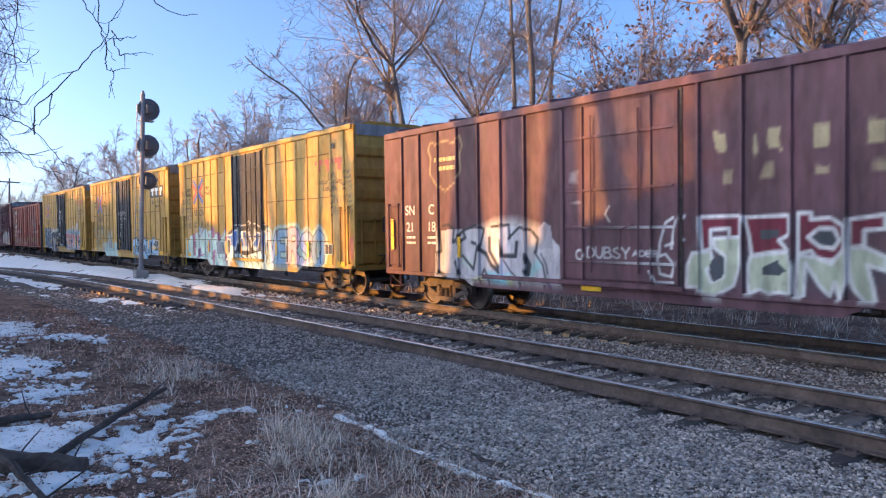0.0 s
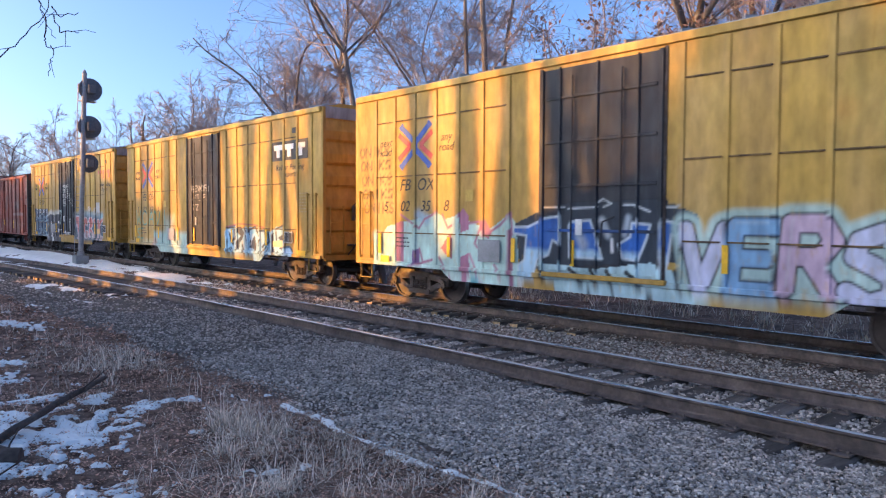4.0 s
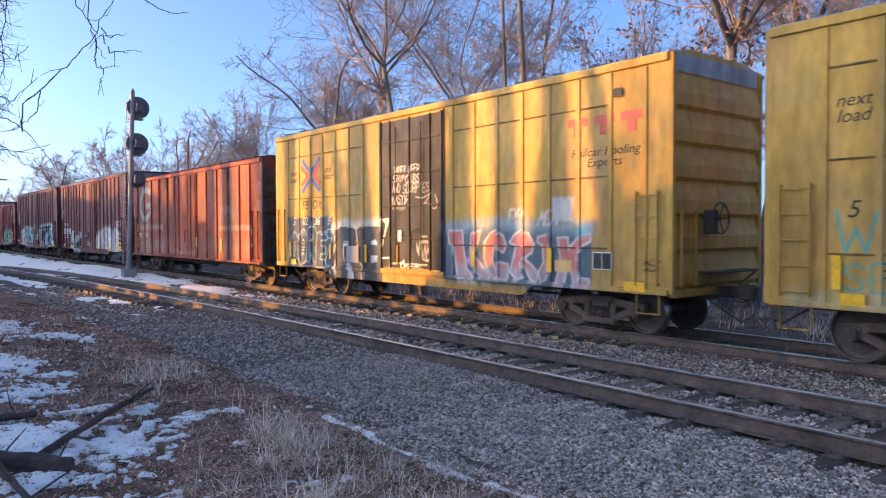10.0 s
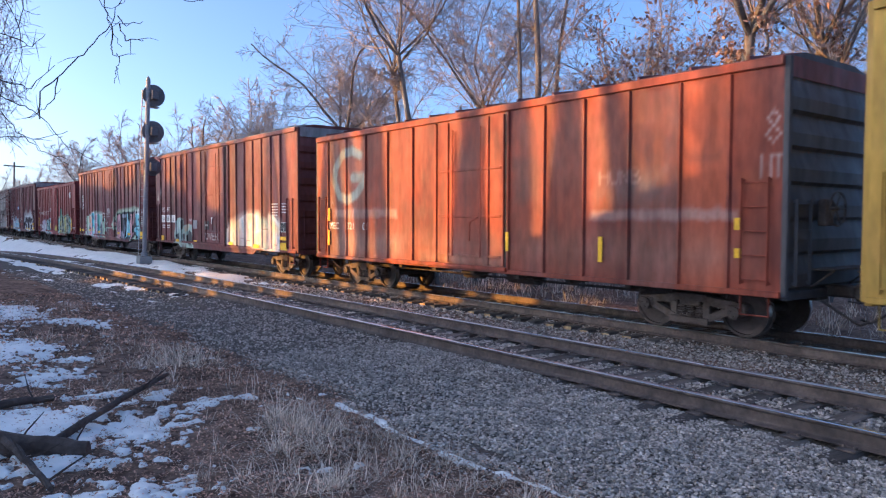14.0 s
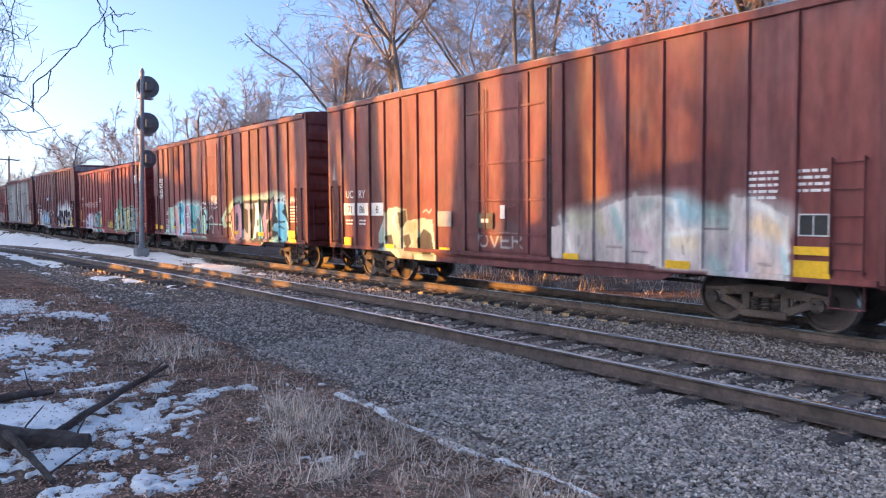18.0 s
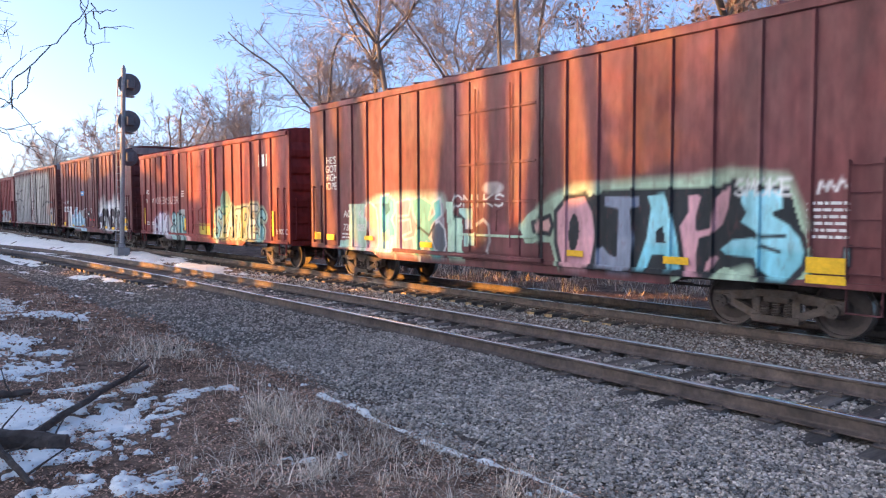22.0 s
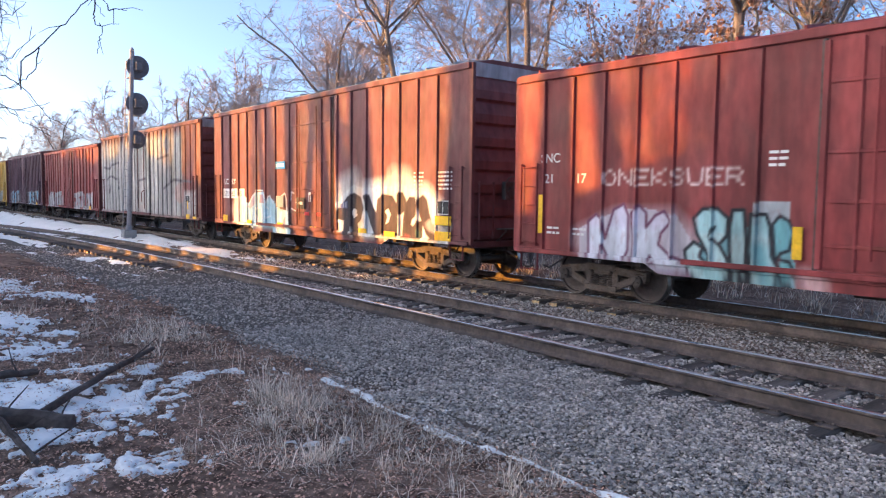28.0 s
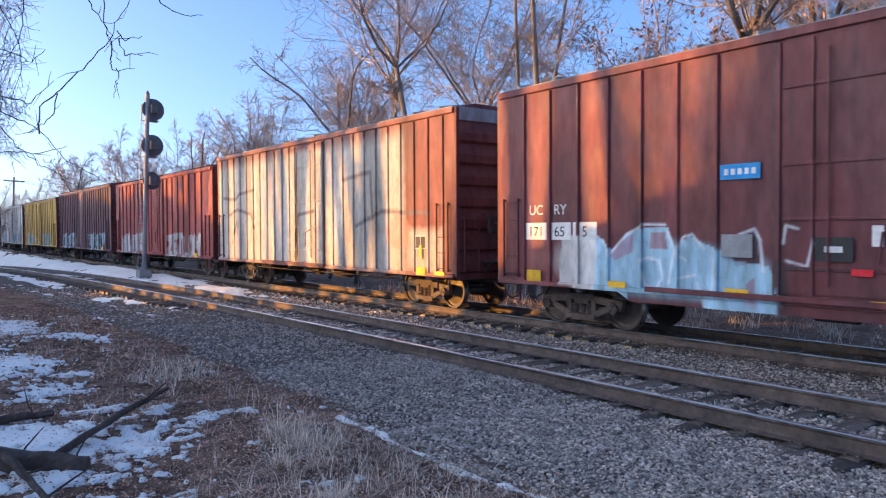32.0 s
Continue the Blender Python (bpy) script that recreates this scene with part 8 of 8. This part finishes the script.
# ---- logs and sticks ----
def log(name, pts, radii, label, seed, twigs=0):
    rr = random.Random(seed)
    g = Geo()
    fine, rad = [], []
    for i in range(len(pts) - 1):
        for k in range(5):
            f = k / 5
            p = Vector(pts[i]).lerp(Vector(pts[i + 1]), f)
            fine.append(p + Vector((rr.gauss(0, 1), rr.gauss(0, 1), rr.gauss(0, 1))) * radii[i] * 0.12)
            rad.append((radii[i] * (1 - f) + radii[i + 1] * f) * rr.uniform(0.9, 1.1))
    fine.append(Vector(pts[-1])), rad.append(radii[-1])
    g.tube(fine, rad, 9)
    top = thing(name, Matrix.Identity(4), label, "log" if radii[0] > 0.05 else "branch")
    part("trunk", g, M_LOG, top)
    for k in range(twigs):
        i = rr.randrange(len(fine) // 2, len(fine) - 1)
        d = Vector((rr.gauss(0, 1), rr.gauss(0, 1), abs(rr.gauss(0.6, 0.5)))).normalized()
        g = Geo().tube([fine[i], fine[i] + d * 0.16, fine[i] + d * 0.32 + Vector((rr.gauss(0, 0.05), rr.gauss(0, 0.05), 0.03))], [0.011, 0.008, 0.004], 5)
        part("twig", g, M_LOG, top)
    return top


def gpt(x, y, h):
    return (x, y, float(ground_z(x, y)) + h)


log("fallen_branch", [gpt(1.2, 6.73, 0.06), gpt(1.9, 7.55, 0.10), gpt(2.63, 8.47, 0.14)], [0.034, 0.03, 0.022], "long dark bare branch lying across snow and leaves", 3, 3)
log("rotting_log", [gpt(0.45, 6.95, 0.07), gpt(0.9, 6.65, 0.07), gpt(1.35, 6.3, 0.06)], [0.11, 0.10, 0.075], "thick dark rotting log half in the snow", 4, 2)
log("fallen_branch", [gpt(0.6, 8.1, 0.05), gpt(1.0, 8.15, 0.06), gpt(1.43, 8.26, 0.05)], [0.05, 0.045, 0.03], "short dark branch lying on snow", 5, 2)
log("fallen_branch", [gpt(0.8, 6.7, 0.12), gpt(0.88, 6.2, 0.08), gpt(0.95, 5.5, 0.04)], [0.035, 0.03, 0.02], "crooked dark branch leaning on a log", 6, 3)


# ---- trees ----
def limb_tubes(segs, sides):
    """Tapered prisms for many limb pieces at once."""
    s = np.array([(*a, *b, ra, rb) for a, b, ra, rb in segs])
    a, b, ra, rb = s[:, :3], s[:, 3:6], s[:, 6], s[:, 7]
    d = b - a
    d = d / np.maximum(np.linalg.norm(d, axis=1), 1e-6)[:, None]
    ref = np.where(np.abs(d[:, 2:3]) < 0.9, np.array([[0, 0, 1.0]]), np.array([[1.0, 0, 0]]))
    u = np.cross(d, ref)
    u = u / np.linalg.norm(u, axis=1)[:, None]
    v = np.cross(d, u)
    ang = 2 * np.pi * np.arange(sides) / sides
    ring = u[:, None] * np.cos(ang)[None, :, None] + v[:, None] * np.sin(ang)[None, :, None]
    lo, hi = a[:, None] + ring * ra[:, None, None], (b + d * ra[:, None] * 0.25)[:, None] + ring * rb[:, None, None]
    co = np.concatenate([lo, hi], 1)
    j = np.arange(sides)
    f = np.stack([j, (j + 1) % sides, (j + 1) % sides + sides, j + sides], -1)
    q = f[None] + (np.arange(len(s)) * 2 * sides)[:, None, None]
    return co.reshape(-1, 3), q.reshape(-1, 4)


def grow(rr, base, height, radius, lean=0.0, lean_dir=(1, 0, 0), spread=1.0, twigs=1.0, start=0.3, depth=4, wob=1.0, thin=0.0075, split=True):
    """Limb pieces of a bare tree: [thick ones], [fine ones] and the tips. split: the trunk parts into rising limbs half-way up."""
    thick, fine, tips = [], [], []
    count = {0: 0.9, 1: 1.5, 2: 1.8, 3: 1.2} if split else {0: 1.5, 1: 1.5, 2: 1.75, 3: 0.85}

    def limb(p, d, length, r, level):
        n = (7, 8, 5, 3, 1)[level]
        step = length / n
        for i in range(n):
            f = i / n
            w = (0.05, 0.15, 0.18, 0.2, 0.2)[level] * wob
            d = (d + Vector((rr.gauss(0, w), rr.gauss(0, w), rr.gauss(0, w) + (0.05, 0.05, 0.02, 0.0, -0.02)[level]))).normalized()
            p2 = p + d * step
            r2 = max(r * (1 - (0.45 if level == 0 and split else 0.78) / n), thin * 0.6)
            (thick if r > 0.035 and level < 2 else fine).append((tuple(p), tuple(p2), r, r2))
            if level < depth and (level > 0 or f >= start):
                for _ in range(int(count[min(level, 3)] * twigs + rr.random())):
                    side = d.cross(Vector((rr.gauss(0, 1), rr.gauss(0, 1), rr.gauss(0, 1)))).normalized()
                    tilt = rr.uniform(0.5, 1.1) * spread
                    nd = (d * math.cos(tilt) + side * math.sin(tilt)).normalized()
                    nl = (height * 0.30 * (1.05 - f) + 0.5, length * 0.42 * (1.2 - f), length * 0.5, length * 0.6)[min(level, 3)] * rr.uniform(0.6, 1.15)
                    limb(p.lerp(p2, rr.random()), nd, nl, max(r2 * rr.uniform(0.3, 0.55), thin), level + 1)
            p, r = p2, r2
        tips.append(tuple(p))
        if level == 0:
            turn = rr.uniform(0, 6.28)
            arms = rr.choice((4, 4, 5)) if split else 2
            for k in range(arms):
                a = turn + 2 * math.pi * k / arms + rr.gauss(0, 0.3)
                tilt = rr.uniform(0.25, 0.8) * spread
                nd = (d * math.cos(tilt) + Vector((math.cos(a), math.sin(a), 0)) * math.sin(tilt)).normalized()
                limb(p, nd, height * (0.46 if split else 0.22) * rr.uniform(0.8, 1.1), r * rr.uniform(0.5, 0.75), 1)

    d0 = (Vector((0, 0, 1)) + Vector(lean_dir) * math.tan(radians(lean))).normalized()
    limb(Vector(base), d0, height * (0.48 if split else 0.8), radius, 0)
    return thick, fine, tips


def tree(x, y, height, radius, seed, label, lean=0.0, lean_dir=(1, 0, 0), twig_mat=None, group="bare winter trees behind the tracks", leaf=0, **kw):
    rr = random.Random(seed)
    z = float(ground_z(x, y)) - 0.1
    thick, fine, tips = grow(rr, (x, y, z), height, radius, lean, lean_dir, **kw)
    top = thing("tree", Matrix.Identity(4), label, "tree", group)
    co, q = limb_tubes(thick, 7)
    part("trunk", raw_mesh("trunk", co, q, M_BARK, True), None, top)
    if fine:
        co, q = limb_tubes(fine, 3)
        part("crown", raw_mesh("crown", co, q, twig_mat or M_TWIG), None, top)
    if leaf:
        r_ = np.random.default_rng(seed)
        leaf = int(leaf * 0.9)
        c = np.array(tips)[r_.integers(0, len(tips) // 3, leaf) * 3] + r_.normal(0, 0.14, (leaf, 3))
        s = r_.uniform(0.06, 0.12, leaf)
        e1 = r_.normal(0, 1, (leaf, 3))
        e1 /= np.linalg.norm(e1, axis=1)[:, None]
        e2 = np.cross(e1, r_.normal(0, 1, (leaf, 3)))
        e2 /= np.linalg.norm(e2, axis=1)[:, None]
        co = np.stack([c - e1 * s[:, None], c + e2 * s[:, None] * 0.5, c + e1 * s[:, None], c - e2 * s[:, None] * 0.5], 1).reshape(-1, 3)
        part("dead_leaves", raw_mesh("dead_leaves", co, np.arange(leaf * 4).reshape(-1, 4), M_OAKLEAF), None, top, "clinging clusters of brown dead leaves")
    return top


RIGHT = (math.cos(radians(38)), -math.sin(radians(38)), 0)      # across the view


def by_bearing(az, dist):
    return dist * math.sin(radians(az)), dist * math.cos(radians(az))


FOREST = [  # bearing, distance, height, trunk radius, lean, seed, options
    (60.2, 24, 17, 0.26, -2, 1, dict(leaf=1500, start=0.35, spread=1.1)), (61.9, 25, 17, 0.24, 5, 2, dict(leaf=900, start=0.35)), (48.6, 27, 13, 0.12, 14, 3, dict(start=0.45, twigs=0.8)),
    (52.5, 28, 12, 0.13, 4, 4, dict(leaf=1900, start=0.3, spread=1.2)), (55.5, 27, 12, 0.12, -4, 16, dict(leaf=1300, start=0.3, spread=1.2)), (43.9, 27, 16, 0.12, 1, 5, dict(start=0.25, split=False)), (44.8, 26, 17, 0.17, -1, 6, dict(start=0.3, split=False)), (45.8, 27, 16, 0.12, 2, 7, dict(start=0.25, split=False)),
    (40.4, 29, 15, 0.15, 1, 8, dict(start=0.35)), (42.0, 30, 14, 0.10, -5, 9, dict(start=0.35)), (37.4, 27, 18, 0.15, -8, 10, dict(start=0.4)), (36.6, 28, 17, 0.11, -10, 11, dict(start=0.4)), (34.9, 34, 13, 0.10, -6, 12, dict(start=0.35)),
    (31.2, 33, 13, 0.16, -2, 13, dict(start=0.3, spread=1.1, twigs=1.1)), (29.0, 37, 11, 0.09, 10, 14, dict(start=0.3)), (26.0, 40, 11, 0.09, -12, 15, dict(start=0.3, twigs=1.1)), (24.2, 48, 11, 0.1, 6, 17, dict(start=0.3)),
    (21.4, 52, 13, 0.14, 2, 18, dict(start=0.3, twigs=1.1)), (19.4, 50, 10, 0.24, 0, 19, dict(start=0.5, twigs=0.7)), (17.4, 62, 11.5, 0.11, 2, 20, dict(start=0.25)), (15.6, 66, 11, 0.11, 0, 21, dict(start=0.25)),
    (14.2, 60, 10.5, 0.11, -3, 22, dict(start=0.25)), (11.9, 70, 11, 0.13, -14, 23, dict(start=0.35, twigs=0.9)), (10.2, 78, 10, 0.1, -5, 24, dict(start=0.3)), (8.2, 95, 9, 0.12, 3, 25, dict(start=0.3)), (6.2, 90, 10, 0.12, 0, 26, dict(start=0.3)),
    (65.8, 25, 15, 0.13, 8, 27, dict(start=0.35)), (68.2, 27, 15, 0.11, -12, 28, dict(start=0.35)), (70.5, 25, 14, 0.12, 4, 29, dict(start=0.35)), 
    (33.2, 46, 14, 0.1, 4, 33, dict(start=0.3)), (22.8, 70, 12, 0.12, 0, 35, dict(start=0.3)), (63.8, 40, 14, 0.1, 0, 37, dict(start=0.3)),
]
for az, dist, h, rad, lean, seed, opt in FOREST:
    x, y = by_bearing(az, dist)
    # far trees take the twig colour lightened for haze
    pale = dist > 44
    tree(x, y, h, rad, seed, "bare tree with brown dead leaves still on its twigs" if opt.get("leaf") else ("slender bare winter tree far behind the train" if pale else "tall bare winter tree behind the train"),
         lean=lean, lean_dir=RIGHT, twig_mat=M_TWIG_HAZED if pale else M_TWIG, **{**opt, **(dict(depth=3, twigs=1.2, thin=0.016) if pale else {})})

# unseen trees on the added bank, placed to stripe the low sun with trunk shadows
wr = random.Random(99)
y = 12.0
while y < 112:
    y += wr.uniform(0.45, 1.35) if y < 62 else wr.uniform(0.9, 2.6)
    if 38.5 < y < 46 and wr.random() < 0.4:
        continue
    tree(-wr.uniform(12.5, 21), y, wr.uniform(11, 16), wr.choice((0.18, 0.26, 0.32, 0.40)), 200 + int(y * 10), "unseen bare tree behind the camera, placed to cast trunk shadows", lean=wr.uniform(-7, 7), lean_dir=(0, 1, 0),
         group="bare trees on the bank", depth=2, start=0.4, twigs=0.45, split=False)

# unseen bushes added on the crest of the bank to thicken its shade
tk = random.Random(41)
segs = []
for i in range(900):
    y = tk.uniform(12.5, 25) if i < 520 else tk.uniform(47, 130)
    x = -tk.uniform(11.5, 17)
    z = float(ground_z(x, y))
    top = (2.6 + 1.3 * math.sin(y * 0.9) + 0.8 * math.sin(y * 2.3 + 1)) * tk.uniform(0.5, 1.15) * (1.0 if y < 25 else 0.6)
    segs.append(((x, y, z - 0.1), (x + tk.gauss(0, 0.3), y + tk.gauss(0, 0.45), z + max(0.6, top)), 0.035, 0.012))
    for _ in range(3):
        f = tk.uniform(0.3, 0.9)
        p = Vector(segs[-1][0]).lerp(Vector(segs[-1][1]), f) if _ == 0 else p
        segs.append((tuple(p), (p.x + tk.gauss(0, 0.4), p.y + tk.gauss(0, 0.4), p.z + tk.uniform(0.2, 0.9)), 0.018, 0.006))
co, q = limb_tubes(segs, 4)
tagged(new("thicket", raw_mesh("thicket", co, q, M_TWIG)), "unseen bare bushes on the bank, added to shade the train", "bushes", kind="stuff")

# brush in front of the trees beyond the train
segs = []
for i in range(1500):
    x, y = tk.uniform(19, 40), tk.uniform(-16, 44)
    z = float(ground_z(x, y))
    h = tk.uniform(0.5, 2.6)
    p = (x + tk.gauss(0, 0.25) * h, y + tk.gauss(0, 0.25) * h, z + h)
    segs.append(((x, y, z - 0.05), p, 0.014, 0.006))
    segs.append((p, (p[0] + tk.gauss(0, 0.3), p[1] + tk.gauss(0, 0.3), p[2] + tk.uniform(0, 0.7)), 0.006, 0.004))
co, q = limb_tubes(segs, 3)
tagged(new("brush_twigs", raw_mesh("brush_twigs", co, q, M_TWIG)), "thin bare brush at the foot of the trees", "twigs", kind="stuff")

# far line of woods beyond the bend
fw = random.Random(5)
segs = []
for i in range(2600):
    az = fw.uniform(5.5, 12.5)
    d = fw.uniform(120, 150)
    x, y = by_bearing(az, d)
    top = 3.2 + 1.6 * math.sin(az * 2.1) + 1.0 * math.sin(az * 5.3 + 1) + fw.uniform(-2.5, 0.6)
    z0 = fw.uniform(-2, max(-1, top - 1.5))
    segs.append(((x, y, z0), (x + fw.gauss(0, 0.5), y + fw.gauss(0, 0.5), max(top, z0 + 0.5)), 0.05, 0.02))
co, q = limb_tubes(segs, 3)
tagged(new("far_woods", raw_mesh("far_woods", co, q, M_TWIG_HAZED)), "brown line of distant bare woods, haze put into its colour", "woods", kind="stuff")


# ---- branches hanging into view near the camera ----
def spray(name, lines, dist, radius, seed, label, twigs=2):
    """Hanging twigs of a tree whose trunk stands out of view; lines of (bearing, rise) in degrees at a distance."""
    rr = random.Random(seed)
    top = thing(name, Matrix.Identity(4), label, "branch")
    for line in lines:
        d0 = dist + rr.uniform(-0.25, 0.25)
        pts = []
        for az, el in line:
            pts.append(Vector((d0 * math.sin(radians(az)), d0 * math.cos(radians(az)), EYE_Z + d0 * math.tan(radians(el)))))
        fine = []
        for a, b in zip(pts, pts[1:]):
            for k in range(4):
                fine.append(a.lerp(b, k / 4) + Vector((rr.gauss(0, 0.006), rr.gauss(0, 0.006), rr.gauss(0, 0.006))))
        fine.append(pts[-1])
        n = len(fine)
        g = Geo().tube(fine, [radius * (1 - 0.6 * i / n) for i in range(n)], 5)
        for _ in range(twigs):
            i = rr.randrange(2, n)
            d = Vector((rr.gauss(0, 1), rr.gauss(0, 1), rr.gauss(-0.2, 1))).normalized()
            g.tube([fine[i], fine[i] + d * 0.07, fine[i] + d * 0.13 + Vector((0, 0, rr.gauss(0, 0.02)))], [radius * 0.5, radius * 0.4, radius * 0.25], 4)
        part("twig", g, M_LOG, top)
    return top


spray("hanging_branch", [[(8.62, 7.0), (8.62, 8.84), (9.69, 9.91), (10.99, 11.39), (12.21, 12.87), (13.09, 14.12), (13.43, 15.29), (14.4, 17.2), (16, 20)], [(13.26, 14.52), (13.9, 14.0), (15.04, 14.38)],
                         [(13.45, 14.09), (13.92, 13.02), (14.51, 13.17), (15.11, 13.09)], [(13.09, 13.93), (13.04, 12.6), (13.2, 11.93), (13.61, 11.75), (13.37, 10.92), (13.27, 9.94)], [(10.0, 19), (11.61, 16.11), (12.28, 15.11), (13.16, 14.13)],
                         [(12.5, 20), (12.4, 17), (12.6, 15), (13.1, 13.5), (13.7, 12.5)], [(15.0, 20), (16.2, 16.8), (17.5, 16.2), (19.2, 16.3)]], 5.0, 0.0046, 8, "dark bare twigs hanging down into the view")
spray("hanging_branch", [[(2.0, 12.0), (5.96, 12.31), (7.25, 12.15), (8.08, 11.73), (8.9, 12.69)], [(2.0, 9.0), (6.0, 9.43), (6.96, 9.19), (8.12, 8.97), (9.48, 10.7)], [(2.0, 9.5), (6.01, 8.34), (7.15, 7.92), (8.31, 7.49), (9.41, 6.45), (10.39, 5.3), (12.5, 4.2)],
                         [(9.69, 9.91), (9.44, 8.44), (8.71, 7.6), (7.98, 7.0)], [(3.0, 9.0), (6.35, 7.27), (7.34, 6.07), (8.68, 4.86), (10.4, 4.41)], [(5.5, 18), (6.24, 14.82), (7.23, 13.23), (7.59, 11.48), (6.96, 9.19)], [(7.5, 18), (7.53, 15.41), (7.55, 14.0), (7.08, 12.49), (6.0, 10.5)],
                         [(3.0, 5.2), (6.85, 5.65), (8.67, 5.74), (10.37, 6.35)]], 6.5, 0.0052, 9, "tangle of bare twigs from a tree beside the path", 4)
segs = []
for i in range(2300):
    az, el = fw.uniform(2.5, 8.4), fw.uniform(5.5, 17)
    if az > 6.2 + 1.6 * abs(math.sin(el * 0.9)) + 0.3 * fw.random():
        continue
    d = fw.uniform(13, 16)
    p = Vector((d * math.sin(radians(az)), d * math.cos(radians(az)), EYE_Z + d * math.tan(radians(el))))
    q2 = p + Vector((fw.gauss(0, 0.16), fw.gauss(0, 0.16), fw.gauss(-0.05, 0.2)))
    segs.append((tuple(p), tuple(q2), 0.0045, 0.003))
co, q = limb_tubes(segs, 3)
tagged(new("brush_twigs", raw_mesh("brush_twigs", co, q, M_TWIG)), "fine dense twigs of brush beside the path", "twigs", kind="stuff")


# ---- signal mast ----
def signal_mast(x, y, z):
    top = thing("railway_signal", pose(x, y, z), "tall steel railway signal with three dark round heads seen from behind", "signal")
    part("base", Geo().box(-0.28, 0.28, -0.28, 0.28, -0.25, 0.12, 0.03), flat_mat("grey_concrete", (0.3, 0.3, 0.29), 0.9), top)
    part("mast", Geo().tube([(0, 0, 0.1), (0, 0, 8.2)], 0.105, 12).lathe([(0.1, 0.15), (0.28, 0.15), (0.34, 0.08)], "z", 12), M_MAST, top)
    part("finial", Geo().lathe([(8.15, 0.09), (8.25, 0.10), (8.36, 0.05), (8.42, 0.0)], "z", 10), M_MAST, top)
    g = Geo()
    for sx in (-0.17, 0.17):
        g.beam((sx, 0.35, 0.1), (sx, 0.35, 7.8), 0.02, 0.05)
    for k in range(24):
        g.tube([(-0.17, 0.35, 0.4 + k * 0.31), (0.17, 0.35, 0.4 + k * 0.31)], 0.011, 5)
    for zz in (1.5, 3.6, 5.7, 7.4):
        g.beam((0, 0.05, zz), (0, 0.35, zz), 0.03, 0.03)
    part("ladder", g, M_MAST, top)
    for zz, s in ((7.55, 1.0), (5.88, 1.0), (4.25, 0.8)):
        h = Geo()
        h.lathe([(-0.02, 0.0), (-0.02, 0.50 * s), (0.01, 0.51 * s), (0.02, 0.50 * s), (0.02, 0.0)][::-1], "y", 28, (0.26, 0, zz))
        head = part("signal_head", h, M_BLACKSIG_HAZED, top, "round dark background disc")
        g = Geo().box(0.1, 0.42, -0.30, -0.03, zz - 0.2, zz + 0.2, 0.03).tube([(0.26, 0.04, zz), (0.26, 0.42, zz + 0.02)], 0.14, 14)
        part("lamp_case", g, M_BLACKSIG_HAZED, head)
        part("bracket", Geo().beam((0, 0, zz - 0.1), (0.3, 0, zz - 0.1), 0.05, 0.06), M_MAST, head)
        if s == 1.0:
            p = Geo().box(-0.1, 0.55, 0.05, 0.5, zz - 0.52, zz - 0.48, 0.006)
            for xx in (-0.1, 0.55):
                p.tube([(xx, 0.5, zz - 0.5), (xx, 0.5, zz + 0.3)], 0.014, 5)
            part("platform", p, M_MAST, top)
    return top


signal_mast(9.72, 35.05, 0.1)


# ---- utility pole far off ----
def utility_pole(az, dist):
    x, y = by_bearing(az, dist)
    z = float(ground_z(x, y))
    top = thing("utility_pole", pose(x, y, z), "far wooden utility pole with crossarm and wires", "pole")
    part("pole", Geo().tube([(0, 0, 0), (0, 0, 9.5)], [0.15, 0.1], 8), M_BARK, top)
    part("crossarm", Geo().box(-1.2, 1.2, -0.06, 0.06, 8.9, 9.05, 0.01), M_BARK, top)
    for s in (-1.1, 0.0, 1.1):
        pts = [(s + 40 * f, 10 * f, 9.1 - 1.4 * math.sin(math.pi * f)) for f in np.linspace(0, 1, 9)]
        part("wire", Geo().tube(pts, 0.012, 4, False), M_BLACKSIG_HAZED, top)


utility_pole(7.2, 110)


def motions():
    """Rolls the train along its track and turns its wheels."""
    turn_rows = [4 * i / 30 for i in range(240)] + [32.0]
    for car, y0 in CARS:
        walk(car, [(float(t), pose(TRAIN_X, y0 - travel(t), TRAIN_Z, 0, -math.degrees(CANT), 0)) for t in range(33)])
    for ws, y in WHEELS:
        walk(ws, [(t, pose(0, y, WHEEL_R, math.degrees(travel(t) / WHEEL_R), 0, 0)) for t in turn_rows])


motions()
